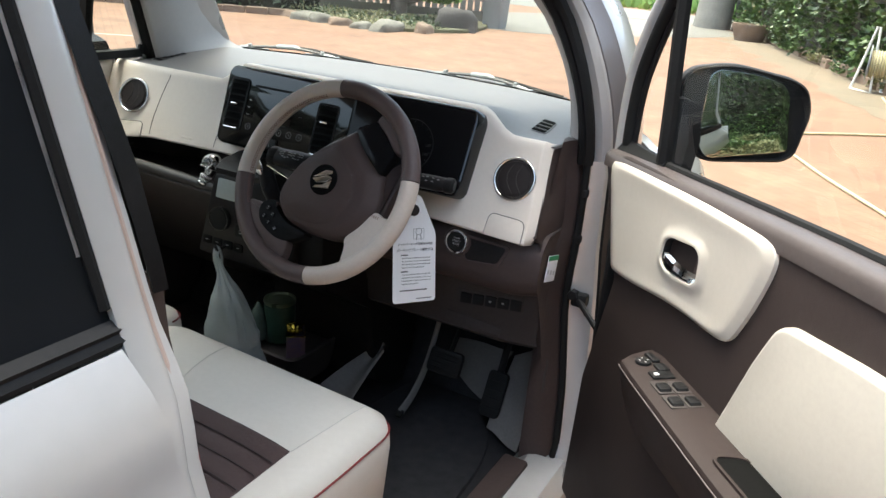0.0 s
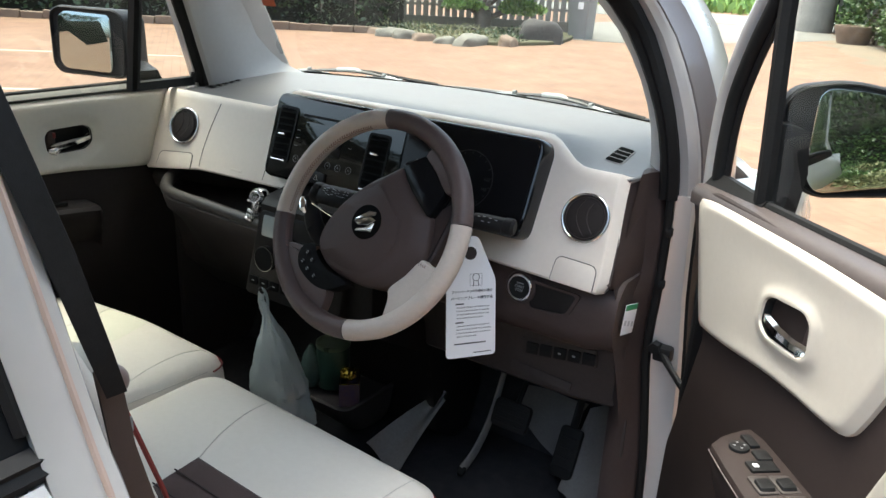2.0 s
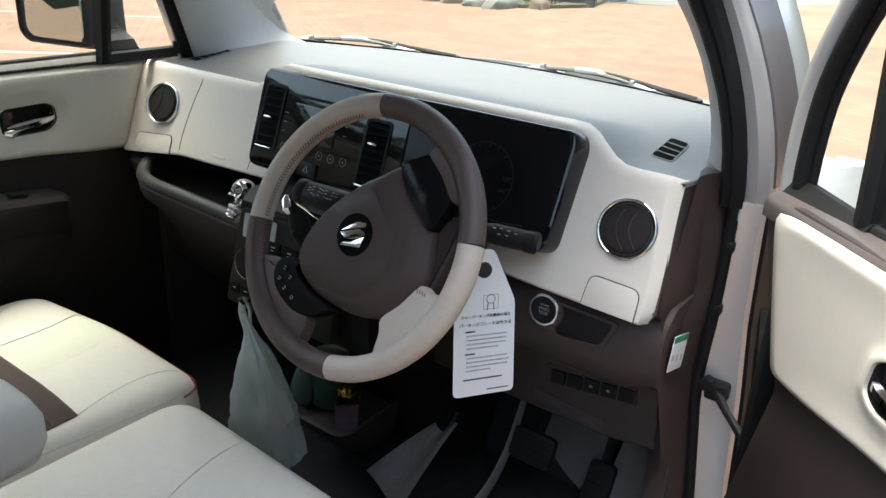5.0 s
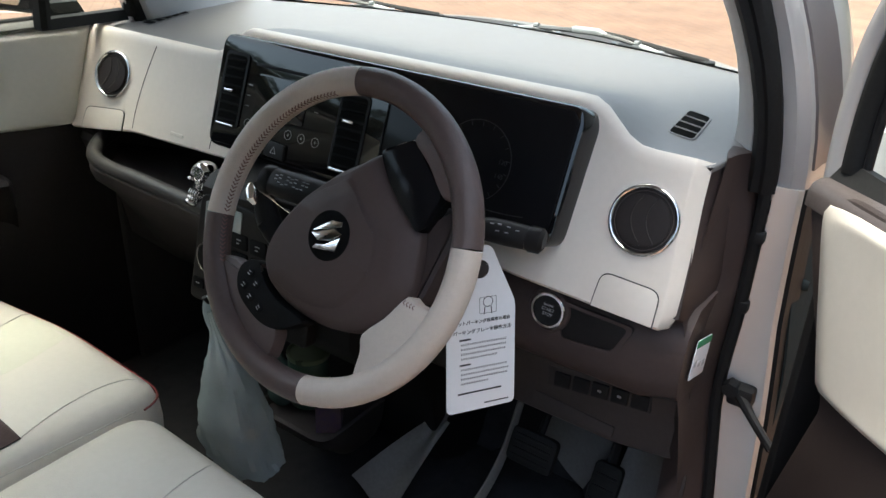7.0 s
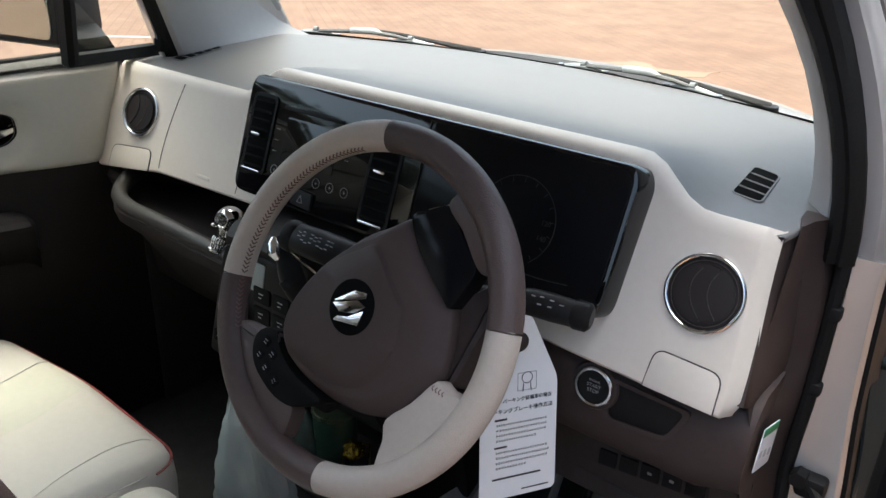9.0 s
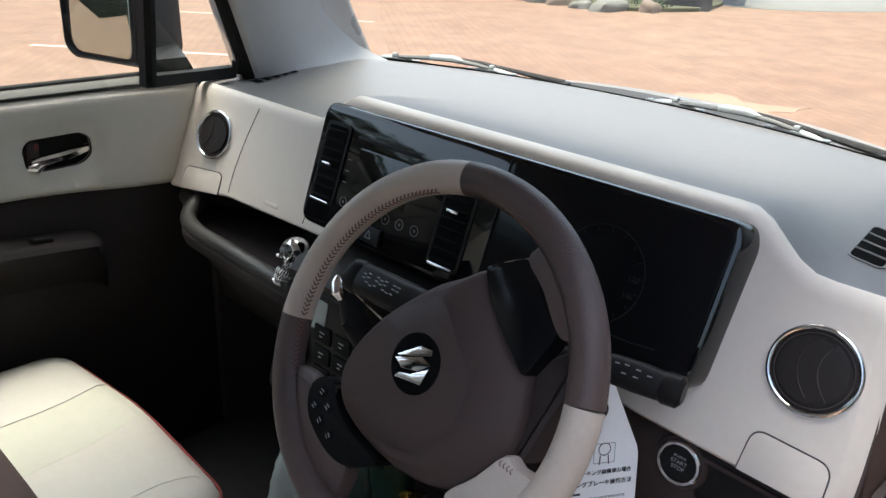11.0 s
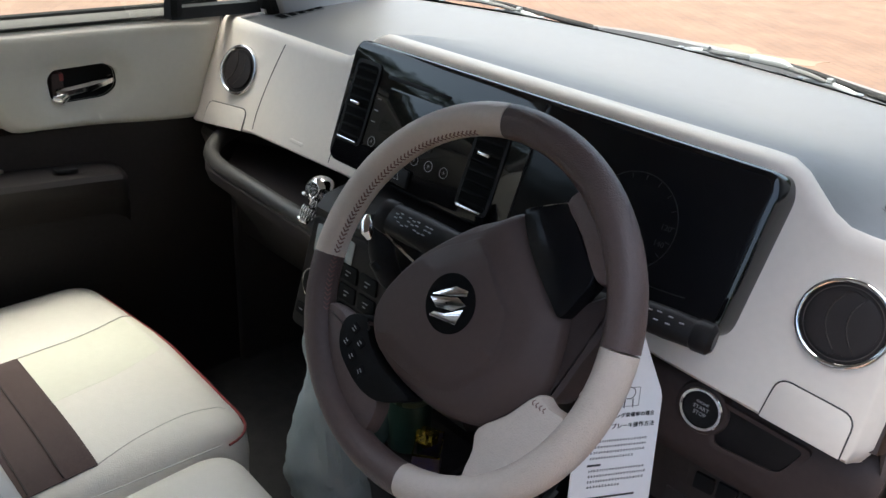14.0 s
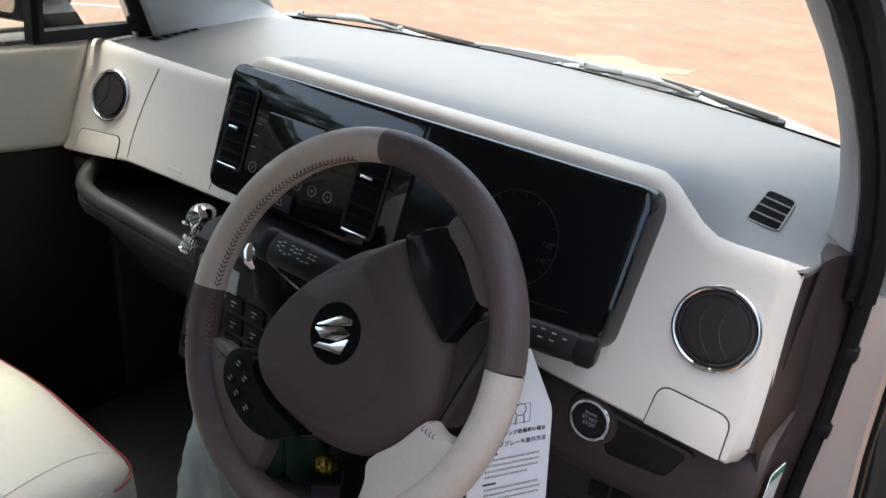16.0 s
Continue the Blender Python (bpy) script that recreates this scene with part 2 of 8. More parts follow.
def ground_material():
    """Sun-bleached orange paving with paler wear, faint joints and mossy grey edges."""
    m, n, l, b = nodes_of("orange_paved_yard")
    tc = n.new("ShaderNodeTexCoord")
    def noise_(scale, detail=6.0, rough=0.6):
        q = n.new("ShaderNodeTexNoise")
        q.inputs["Scale"].default_value, q.inputs["Detail"].default_value, q.inputs["Roughness"].default_value = scale, detail, rough
        l.new(tc.outputs["Object"], q.inputs["Vector"])
        return q
    big, mid, fine = noise_(0.28), noise_(2.2), noise_(40.0)
    r1 = n.new("ShaderNodeValToRGB")
    e = r1.color_ramp.elements
    e[0].position, e[1].position = 0.30, 0.72
    e[0].color, e[1].color = (0.200, 0.110, 0.069, 1), (0.243, 0.154, 0.102, 1)
    l.new(big.outputs[0], r1.inputs[0])
    r2 = n.new("ShaderNodeValToRGB")
    e = r2.color_ramp.elements
    e[0].position, e[1].position = 0.35, 0.7
    e[0].color, e[1].color = (0.82, 0.82, 0.82, 1), (1.10, 1.09, 1.07, 1)
    l.new(mid.outputs[0], r2.inputs[0])
    brick = n.new("ShaderNodeTexBrick")
    mp = n.new("ShaderNodeMapping")
    mp.inputs["Rotation"].default_value = (0, 0, 0.66)
    l.new(tc.outputs["Object"], mp.inputs[0])
    l.new(mp.outputs[0], brick.inputs["Vector"])
    brick.inputs["Scale"].default_value, brick.inputs["Mortar Size"].default_value = 2.4, 0.012
    brick.inputs["Color1"].default_value, brick.inputs["Color2"].default_value = (1, 1, 1, 1), (0.92, 0.90, 0.88, 1)
    brick.inputs["Mortar"].default_value = (0.76, 0.75, 0.74, 1)
    m1, m2 = n.new("ShaderNodeMix"), n.new("ShaderNodeMix")
    for q in (m1, m2):
        q.data_type, q.blend_type = "RGBA", "MULTIPLY"
        q.inputs[0].default_value = 1.0
    l.new(r1.outputs[0], m1.inputs[6]); l.new(r2.outputs[0], m1.inputs[7])
    l.new(m1.outputs[2], m2.inputs[6]); l.new(brick.outputs[0], m2.inputs[7])
    l.new(m2.outputs[2], b.inputs["Base Color"])
    b.inputs["Roughness"].default_value = 0.9
    bp = n.new("ShaderNodeBump")
    bp.inputs["Strength"].default_value, bp.inputs["Distance"].default_value = 0.4, 0.004
    l.new(fine.outputs[0], bp.inputs["Height"])
    l.new(bp.outputs[0], b.inputs["Normal"])
    return m


GROUND = ground_material()


def bag_material():
    m, n, l, b = nodes_of("thin_white_film")
    n.remove(b)
    out = n["Material Output"]
    tr, tl, df, gl = n.new("ShaderNodeBsdfTransparent"), n.new("ShaderNodeBsdfTranslucent"), n.new("ShaderNodeBsdfDiffuse"), n.new("ShaderNodeBsdfGlossy")
    tl.inputs[0].default_value = df.inputs[0].default_value = (0.54, 0.61, 0.63, 1)
    gl.inputs["Roughness"].default_value = 0.22
    a, b2, c = n.new("ShaderNodeMixShader"), n.new("ShaderNodeMixShader"), n.new("ShaderNodeMixShader")
    a.inputs[0].default_value, b2.inputs[0].default_value, c.inputs[0].default_value = 0.6, 0.14, 0.30
    l.new(tl.outputs[0], a.inputs[1]); l.new(df.outputs[0], a.inputs[2])
    l.new(a.outputs[0], b2.inputs[1]); l.new(gl.outputs[0], b2.inputs[2])
    l.new(b2.outputs[0], c.inputs[1]); l.new(tr.outputs[0], c.inputs[2])
    l.new(c.outputs[0], out.inputs[0])
    return m


FILM = bag_material()


# ---- building helpers ----
def thing(name, at, label, category, group="", kind=""):
    e = new(name)
    e.empty_display_size = 0.05
    e.location = at
    return tagged(e, label, category, group, kind)


def world_of(ob):
    m = ob.matrix_basis.copy()
    while ob.parent:
        m = ob.parent.matrix_basis @ ob.matrix_parent_inverse @ m
        ob = ob.parent
    return m


def mesh_of(name, bm, material, angle=38):
    bmesh.ops.recalc_face_normals(bm, faces=bm.faces)
    me = bpy.data.meshes.new(name)
    bm.to_mesh(me)
    bm.free()
    for p in me.polygons:
        p.use_smooth = True
    me.set_sharp_from_angle(angle=radians(angle))
    me.materials.append(material)
    return me


def part(name, bm, material, parent=None, label="", angle=38):
    ob = new(name, mesh_of(name, bm, material, angle))
    if parent:
        ob.parent = parent
        ob.matrix_parent_inverse = world_of(parent).inverted()
    if label:
        ob["label"] = label
    return ob


def frame_of(origin, u, v):
    """A frame with axes u and v in its plane and w out of it."""
    u, v = Vector(u).normalized(), Vector(v)
    w = u.cross(v).normalized()
    v = w.cross(u)
    m = Matrix((u, v, w)).transposed().to_4x4()
    m.translation = origin
    return m


FLAT = Matrix.Identity(4)


def crom(pts, k=4, closed=True):
    """A smooth curve through the points."""
    pts = [Vector(p) for p in pts]
    n, out = len(pts), []
    for i in range(n if closed else n - 1):
        if closed:
            a, b, c, d = (pts[(i + j) % n] for j in (-1, 0, 1, 2))
        else:
            a, b, c, d = pts[max(i - 1, 0)], pts[i], pts[i + 1], pts[min(i + 2, n - 1)]
        for s in range(k):
            t = s / k
            out.append(0.5 * (2 * b + (c - a) * t + (2 * a - 5 * b + 4 * c - d) * t * t + (3 * b - a - 3 * c + d) * t ** 3))
    if not closed:
        out.append(pts[-1])
    return out


def rounded(pts, r, k=4):
    """A polygon with its corners rounded by about r."""
    pts, out = [Vector(p).to_2d() for p in pts], []
    n = len(pts)
    for i, p in enumerate(pts):
        a, b = pts[i - 1] - p, pts[(i + 1) % n] - p
        q = min(r, a.length * 0.45, b.length * 0.45)
        s, e = p + a.normalized() * q, p + b.normalized() * q
        for j in range(k + 1):
            t = j / k
            out.append((1 - t) ** 2 * s + 2 * t * (1 - t) * p + t * t * e)
    return out


def rect(cx, cy, w, h, r=0.004, k=4):
    return rounded([(cx - w / 2, cy - h / 2), (cx + w / 2, cy - h / 2), (cx + w / 2, cy + h / 2), (cx - w / 2, cy + h / 2)], r, k)


def circle(cx, cy, r, n=32, ry=None):
    return [Vector((cx + r * math.cos(2 * math.pi * i / n), cy + (ry or r) * math.sin(2 * math.pi * i / n))) for i in range(n)]


def scaled(pts, f, c=None):
    pts = [Vector(p).to_2d() for p in pts]
    c = Vector(c) if c else sum(pts, Vector((0, 0))) / len(pts)
    return [c + (p - c) * f for p in pts]


def inset(pts, d):
    """The outline moved inwards by d, for an outline that runs counter-clockwise."""
    pts = [Vector(p).to_2d() for p in pts]
    n = len(pts)
    area = sum(pts[i].x * pts[(i + 1) % n].y - pts[(i + 1) % n].x * pts[i].y for i in range(n))
    sg, out = (1 if area > 0 else -1), []
    for i in range(n):
        t = (pts[(i + 1) % n] - pts[i - 1])
        t = t.normalized() if t.length > 1e-9 else Vector((1, 0))
        out.append(pts[i] + Vector((-t.y, t.x)) * d * sg)
    return out


def at_w(pts, w):
    return [Vector((p[0], p[1], w)) for p in pts]


def loft(rings, F=FLAT, caps=(True, True), closed=True, bm=None):
    """A skin over rings of equal count."""
    bm = bm or bmesh.new()
    rows = [[bm.verts.new(F @ Vector(p)) for p in ring] for ring in rings]
    n = len(rings[0])
    for a, b in zip(rows, rows[1:]):
        for i in range(n if closed else n - 1):
            j = (i + 1) % n
            bm.faces.new((a[i], a[j], b[j], b[i]))
    for flag, row in zip(caps, (rows[0], rows[-1])):
        if flag and closed:
            bm.faces.new(row)
    return bm


def slab(outline, w0, w1, F=FLAT, bevel=0.003, bm=None):
    """A plate with rounded front edges."""
    b = min(bevel, abs(w1 - w0) * 0.5)
    s = 1 if w1 > w0 else -1
    return loft([at_w(outline, w0), at_w(outline, w1 - s * b), at_w(inset(outline, b * 0.3), w1 - s * b * 0.3), at_w(inset(outline, b), w1)], F, bm=bm)


def ringplate(outer, inner, w0, w1, F=FLAT, bm=None):
    """A plate with a hole; outer and inner have equal counts."""
    bm = bm or bmesh.new()
    loops = [[bm.verts.new(F @ p) for p in q] for q in (at_w(outer, w0), at_w(outer, w1), at_w(inner, w1), at_w(inner, w0))]
    n = len(outer)
    for k in range(4):
        a, b = loops[k], loops[(k + 1) % 4]
        for i in range(n):
            j = (i + 1) % n
            bm.faces.new((a[i], a[j], b[j], b[i]))
    return bm


def box(x0, x1, y0, y1, z0, z1, bevel=0.004, bm=None, seg=2):
    own = bm is None
    b = bmesh.new()
    bmesh.ops.create_cube(b, size=1.0, matrix=Matrix.LocRotScale(((x0 + x1) / 2, (y0 + y1) / 2, (z0 + z1) / 2), None, (x1 - x0, y1 - y0, z1 - z0)))
    if bevel:
        bmesh.ops.bevel(b, geom=b.edges[:], offset=bevel, segments=seg, affect="EDGES", profile=0.5)
    if own:
        return b
    return merge(bm, b)


def merge(bm, other):
    me = bpy.data.meshes.new("tmp")
    other.to_mesh(me)
    other.free()
    bm.from_mesh(me)
    bpy.data.meshes.remove(me)
    return bm


def moved(bm, m):
    bmesh.ops.transform(bm, matrix=m, verts=bm.verts)
    return bm


def tube(path, r, seg=10, closed=False, bm=None, flat=1.0):
    """A round bar along a path; r may be a list."""
    path = [Vector(p) for p in path]
    n, rings = len(path), []
    ref = None
    for i, p in enumerate(path):
        a = path[i - 1] if (i or closed) else p
        b = path[(i + 1) % n] if (i < n - 1 or closed) else p
        t = (b - a).normalized()
        if ref is None:
            ref = t.orthogonal().normalized()
        ref = (ref - t * ref.dot(t)).normalized()
        o = t.cross(ref)
        q = r[i] if isinstance(r, (list, tuple)) else r
        rings.append([p + q * (math.cos(2 * math.pi * k / seg) * ref + flat * math.sin(2 * math.pi * k / seg) * o) for k in range(seg)])
    if closed:
        rings.append(rings[0])
    bm = loft(rings, FLAT, (not closed, not closed), bm=bm)
    if closed:
        bmesh.ops.remove_doubles(bm, verts=bm.verts, dist=1e-6)
    return bm


def grid(fn, nu, nv, bm=None):
    bm = bm or bmesh.new()
    v = [[bm.verts.new(fn(i / nu, j / nv)) for j in range(nv + 1)] for i in range(nu + 1)]
    for i in range(nu):
        for j in range(nv):
            bm.faces.new((v[i][j], v[i + 1][j], v[i + 1][j + 1], v[i][j + 1]))
    return bm


def shell(fn, nu, nv, thick):
    """A curved sheet with thickness along its normals."""
    bm = grid(fn, nu, nv)
    bmesh.ops.recalc_face_normals(bm, faces=bm.faces)
    bmesh.ops.solidify(bm, geom=bm.faces[:], thickness=thick)
    return bm


def smoothstep(a, b, x):
    t = min(1, max(0, (x - a) / (b - a)))
    return t * t * (3 - 2 * t)


def lerp(a, b, t):
    return a + (b - a) * t


def table(x, *xy):
    """Straight-line interpolation in a short table of pairs."""
    if x <= xy[0][0]:
        return xy[0][1]
    for (a, p), (b, q) in zip(xy, xy[1:]):
        if x <= b:
            return lerp(p, q, (x - a) / (b - a))
    return xy[-1][1]


def writing(name, text, size, F, material, parent, label="", w=0.0012, align="CENTER"):
    """Raised print, in the built-in font."""
    cu = bpy.data.curves.new(name, "FONT")
    cu.body, cu.size, cu.align_x, cu.align_y, cu.extrude = text, size, align, "CENTER", 0.0003
    tmp = new("tmp_text", cu)
    me = bpy.data.meshes.new_from_object(tmp)
    bpy.data.objects.remove(tmp)
    bpy.data.curves.remove(cu)
    me.name = name
    me.transform(F @ Matrix.Translation((0, 0, w)))
    me.materials.clear()
    me.materials.append(material)
    ob = new(name, me)
    ob.parent = parent
    ob.matrix_parent_inverse = world_of(parent).inverted()
    if label:
        ob["label"] = label
    return ob


# ---- ground and yard ----
def yard():
    bm = bmesh.new()
    n = 60
    def h(i):
        s = (i / n) * 2 - 1
        return math.copysign(abs(s) ** 3, s) * 900
    rows = [[bm.verts.new((h(i), h(j) + 5, 0)) for j in range(n + 1)] for i in range(n + 1)]
    for i in range(n):
        for j in range(n):
            bm.faces.new((rows[i][j], rows[i + 1][j], rows[i + 1][j + 1], rows[i][j + 1]))
    tagged(part("ground", bm, GROUND), "sun-bleached orange paved yard", "ground", kind="structure")

yard()

# ---- car shell ----
car = thing("car_body", (0, 0, 0), "silver-white small car body with open driver's doorway", "car")
WS_Y = lambda x: 0.82 - 0.35 * x * x      # foot of the windscreen


def side_x(z):
    """Half-width of the body side by height."""
    return table(z, (0.2, 0.665), (0.45, 0.695), (0.75, 0.69), (0.98, 0.655), (1.06, 0.612), (1.3, 0.555), (1.52, 0.50), (1.6, 0.44))


def rear_x(sgn, z):
    """Half-width of the rear door and centre pillar."""
    return side_x(z) - (0.033 * smoothstep(0.75, 1.0, z) if sgn > 0 else 0.0)


def pillar_side(sgn):
    """One windscreen pillar: painted post, door seal and padded inner trim."""
    def sec(pts0, pts1, z0, z1, z, lean=1.0):
        t = (z - z0) / (z1 - z0)
        return [Vector((sgn * lerp(a[0], b[0], t), lerp(a[1], b[1], t), z)) for a, b in zip(pts0, pts1)]
    zs = [1.035 + 0.0475 * i for i in range(12)]
    low = [(0.590, 0.392), (0.580, 0.386), (0.570, 0.392), (0.561, 0.43), (0.562, 0.50), (0.588, 0.70), (0.612, 0.69), (0.61, 0.40)]
    top = [(0.505, 0.165), (0.497, 0.162), (0.488, 0.170), (0.481, 0.20), (0.480, 0.24), (0.490, 0.335), (0.52, 0.34), (0.52, 0.175)]
    post0 = [(0.612, 0.382), (0.636, 0.390), (0.650, 0.43), (0.645, 0.56), (0.615, 0.735), (0.604, 0.72), (0.604, 0.38)]
    post1 = [(0.522, 0.15), (0.545, 0.155), (0.552, 0.185), (0.548, 0.26), (0.515, 0.355), (0.506, 0.345), (0.508, 0.155)]
    post = part("windscreen_pillar", loft([sec(post0, post1, 1.0, 1.56, z) for z in [0.98] + zs]), SILVER, car, "painted windscreen pillar")
    def trim_sec(z):
        s = sec(low, top, 1.04, 1.56, z)
        fx = table(z, (1.056, 0.530), (1.066, 0.556), (1.080, 0.574), (1.100, 0.586), (1.160, 0.580), (1.262, 0.556), (1.56, 0.500))
        fy = table(z, (1.056, 0.715), (1.066, 0.693), (1.080, 0.668), (1.100, 0.632), (1.160, 0.560), (1.262, 0.470), (1.56, 0.290))
        s[5], s[6] = Vector((sgn * fx, fy, z)), Vector((sgn * (fx + 0.02), fy - 0.01, z))
        s[4] = s[3].lerp(s[5], 0.4) + Vector((sgn * -0.006, 0, 0))
        return s
    part("pillar_trim", loft([trim_sec(z) for z in [1.040, 1.056, 1.061, 1.066, 1.073, 1.080, 1.09, 1.10] + zs[2:]]), PILLAR, post, "pale grey padded pillar trim")
    s0 = [(0.580, 0.388), (0.583, 0.376), (0.594, 0.368), (0.608, 0.370), (0.616, 0.380), (0.604, 0.394)]
    s1 = [(0.496, 0.164), (0.498, 0.152), (0.508, 0.144), (0.521, 0.146), (0.528, 0.156), (0.516, 0.170)]
    part("door_seal", loft([sec(s0, s1, 1.04, 1.56, z) for z in zs]), RUBBER, post, "black rubber door seal")
    return post

def driver_pillar():
    """The windscreen pillar beside the open doorway: inner trim, thick seal, painted post."""
    def cx(a, b, c, z):
        d = z - 1.05
        k = min(d, 0.27)
        return a + b * d + c * k * k + 2 * c * k * (d - k)
    L = lambda z: cx(0.601, -0.035, -1.25, z)
    R = lambda z: cx(0.632, -0.070, -0.88, z)
    T = lambda z: cx(0.568, 0.080, -1.70, z)
    S = lambda z: cx(0.664, -0.070, -0.95, z)
    Y = lambda z: 0.034 - 0.15 * (z - 1.05) - 0.55 * max(0.0, z - 1.30)
    zs = [1.045 + 0.0395 * i for i in range(14)]
    def post_sec(z):
        y, r, s = Y(z), R(z), S(z)
        m = lerp(r, s, 0.55)
        return [Vector(p) for p in ((r - 0.004, 0.338 + y, z), (m - 0.003, 0.334 + y, z), (m + 0.001, 0.337 + y, z), (s - 0.003, 0.341 + y, z), (s, 0.346 + y, z), (s + 0.001, 0.38 + y, z), (s + 0.016, 0.43 + y, z), (s + 0.010, 0.52 + y, z), (s - 0.045, 0.72 + 1.3 * y, z), (s - 0.058, 0.70 + 1.3 * y, z), (r - 0.012, 0.40 + y, z))]
    post = part("windscreen_pillar", loft([post_sec(z) for z in [1.021] + zs]), SILVER, car, "painted windscreen pillar")
    # The flank's shade is put into its colour.
    part("pillar_flank", loft([[Vector(p) for p in ((S(z) - 0.001, 0.346 + Y(z), z), (S(z) + 0.003, 0.348 + Y(z), z), (S(z) + 0.005, 0.38 + Y(z), z), (S(z) + 0.015, 0.418 + Y(z), z), (S(z) + 0.008, 0.42 + Y(z), z), (S(z) - 0.003, 0.39 + Y(z), z))] for z in zs]), FLANKSHADE, post, "recessed pillar flank with its shade painted in mauve-grey")
    part("pillar_trim", loft([[Vector(p) for p in ((L(z) + 0.004, 0.338 + Y(z), z), (L(z) - 0.004, 0.332 + Y(z), z), (L(z) - 0.012, 0.338 + Y(z), z), (T(z), 0.36 + Y(z), z), (T(z) + 0.003, 0.50 + Y(z), z), (T(z) + 0.018, 0.69 + 1.3 * Y(z), z), (T(z) + 0.04, 0.68 + 1.3 * Y(z), z), (L(z) + 0.012, 0.40 + Y(z), z))] for z in zs]), PILLAR, post, "pale grey padded pillar trim")
    part("door_seal", loft([[Vector(p) for p in ((L(z) - 0.001, 0.335 + Y(z), z), (L(z), 0.322 + Y(z), z), (L(z) + 0.007, 0.314 + Y(z), z), (lerp(L(z), R(z), 0.45), 0.318 + Y(z), z), (lerp(L(z), R(z), 0.6), 0.314 + Y(z), z), (R(z) - 0.006, 0.317 + Y(z), z), (R(z), 0.326 + Y(z), z), (R(z) - 0.001, 0.339 + Y(z), z))] for z in [1.012] + zs]), RUBBER, post, "black rubber door seal")

driver_pillar()
pillar_side(-1)

# windscreen
def ws(u, v):
    z = lerp(1.052, 1.55, v)
    half = lerp(0.61, 0.50, v)
    x = lerp(-half, half, u)
    return (x, lerp(WS_Y(x), 0.43 - 0.35 * x * x, v), z)
g = part("windscreen", grid(ws, 16, 8), SCREEN, car, "clear raked windscreen glass")
rim = [ws(i / 16, 0.0) for i in range(17)]
part("windscreen_gasket", tube([(x, y + 0.004, z - 0.002) for x, y, z in rim], 0.008, 8), RUBBER, car, "black gasket at the windscreen's foot")
part("frit_band", grid(lambda u, v: tuple(a + b for a, b in zip(ws(u, -0.004 + 0.042 * v), (0, -0.003, 0))), 24, 1), RUBBER, car, "black printed border of the windscreen")
# cowl, bonnet, wings, nose
part("cowl", loft([[Vector((x, WS_Y(x) + dy, z)) for dy, z in ((0.004, 1.040), (0.06, 1.034), (0.13, 1.026), (0.13, 0.99), (0.0, 0.99))] for x in [-0.6 + 0.1 * i for i in range(13)]]), BLACK, car, "black plastic cowl below the windscreen")
def bonnet(u, v):
    x = lerp(-0.56, 0.56, u)
    y = lerp(WS_Y(x) + 0.12, 1.42 - 0.22 * x * x, v)
    return (x, y, lerp(1.052, 0.88, v ** 1.6) - 0.05 * (abs(x) / 0.56) ** 3)
part("bonnet", shell(bonnet, 16, 10, 0.02), SILVER, car, "silver-white bonnet")
def wing(sgn):
    def f(u, v):
        y = lerp(0.40, 1.45, u)
        z = lerp(0.30, 0.985 - 0.13 * u ** 2, v)
        b = table(z, (0.3, 0.665), (0.5, 0.69), (0.75, 0.685), (0.93, 0.66), (0.96, 0.635), (0.99, 0.59))
        b += 0.055 * smoothstep(0.12, 0.45, u) * (1 - smoothstep(0.86, 0.98, z))
        return (sgn * (b - 0.16 * smoothstep(0.62, 1.0, u) ** 2), y, z)
    return part("front_wing", shell(f, 14, 14, 0.012), SILVER, car, "silver-white front wing")
wing(1), wing(-1)
HINGEGREY = mat("dark_grey_green_panel", (0.030, 0.036, 0.037), 0.95, 0, 0.1, 5, 0.3, 300, spec=0.02)
def hinge_panel(u, v):
    y, z = lerp(0.415, 0.66, u), lerp(0.42, 0.975, v)
    b = table(z, (0.3, 0.665), (0.5, 0.69), (0.75, 0.685), (0.93, 0.66), (0.96, 0.635), (0.99, 0.59))
    uw = (y - 0.40) / 1.05
    return (b + 0.055 * smoothstep(0.12, 0.45, uw) * (1 - smoothstep(0.86, 0.98, z)) + 0.005, y, z)
hp = part("hinge_panel", shell(hinge_panel, 8, 14, 0.003), HINGEGREY, car, "dark grey-green panel behind the door hinge")
part("panel_bolt", tube([(0.672, 0.47, 0.86), (0.684, 0.47, 0.86)], [0.009, 0.007], 10), HINGEGREY, hp, "round bolt head")
def nose(u, v):
    a = lerp(-1, 1, u)
    return (0.60 * a, 1.50 - 0.10 * a * a - 0.05 * abs(v - 0.4), lerp(0.22, 0.86, v))
part("front_bumper", shell(nose, 14, 8, 0.02), SILVER, car, "silver-white rounded nose")
for sgn in (1, -1):
    lb = bmesh.new()
    bmesh.ops.create_icosphere(lb, subdivisions=3, radius=1.0, matrix=Matrix.Translation((sgn * 0.60, 1.32, 0.77)) @ Matrix.Diagonal((0.105, 0.13, 0.10, 1)))
    part("headlamp", lb, LAMP, car, "clear rounded headlamp")
# roof, floor, bulkhead, tail
def roof(u, v):
    x, y = lerp(-0.52, 0.52, u), lerp(-1.85, 0.435 - 0.35 * (1.04 * u - 0.52) ** 2, v)
    return (x, y, 1.60 - 0.09 * (abs(x) / 0.52) ** 3 - 0.06 * smoothstep(0.7, 1.0, v) - 0.08 * smoothstep(0.25, 0.0, v))
part("roof", shell(roof, 14, 16, 0.03), SILVER, car, "silver-white roof")
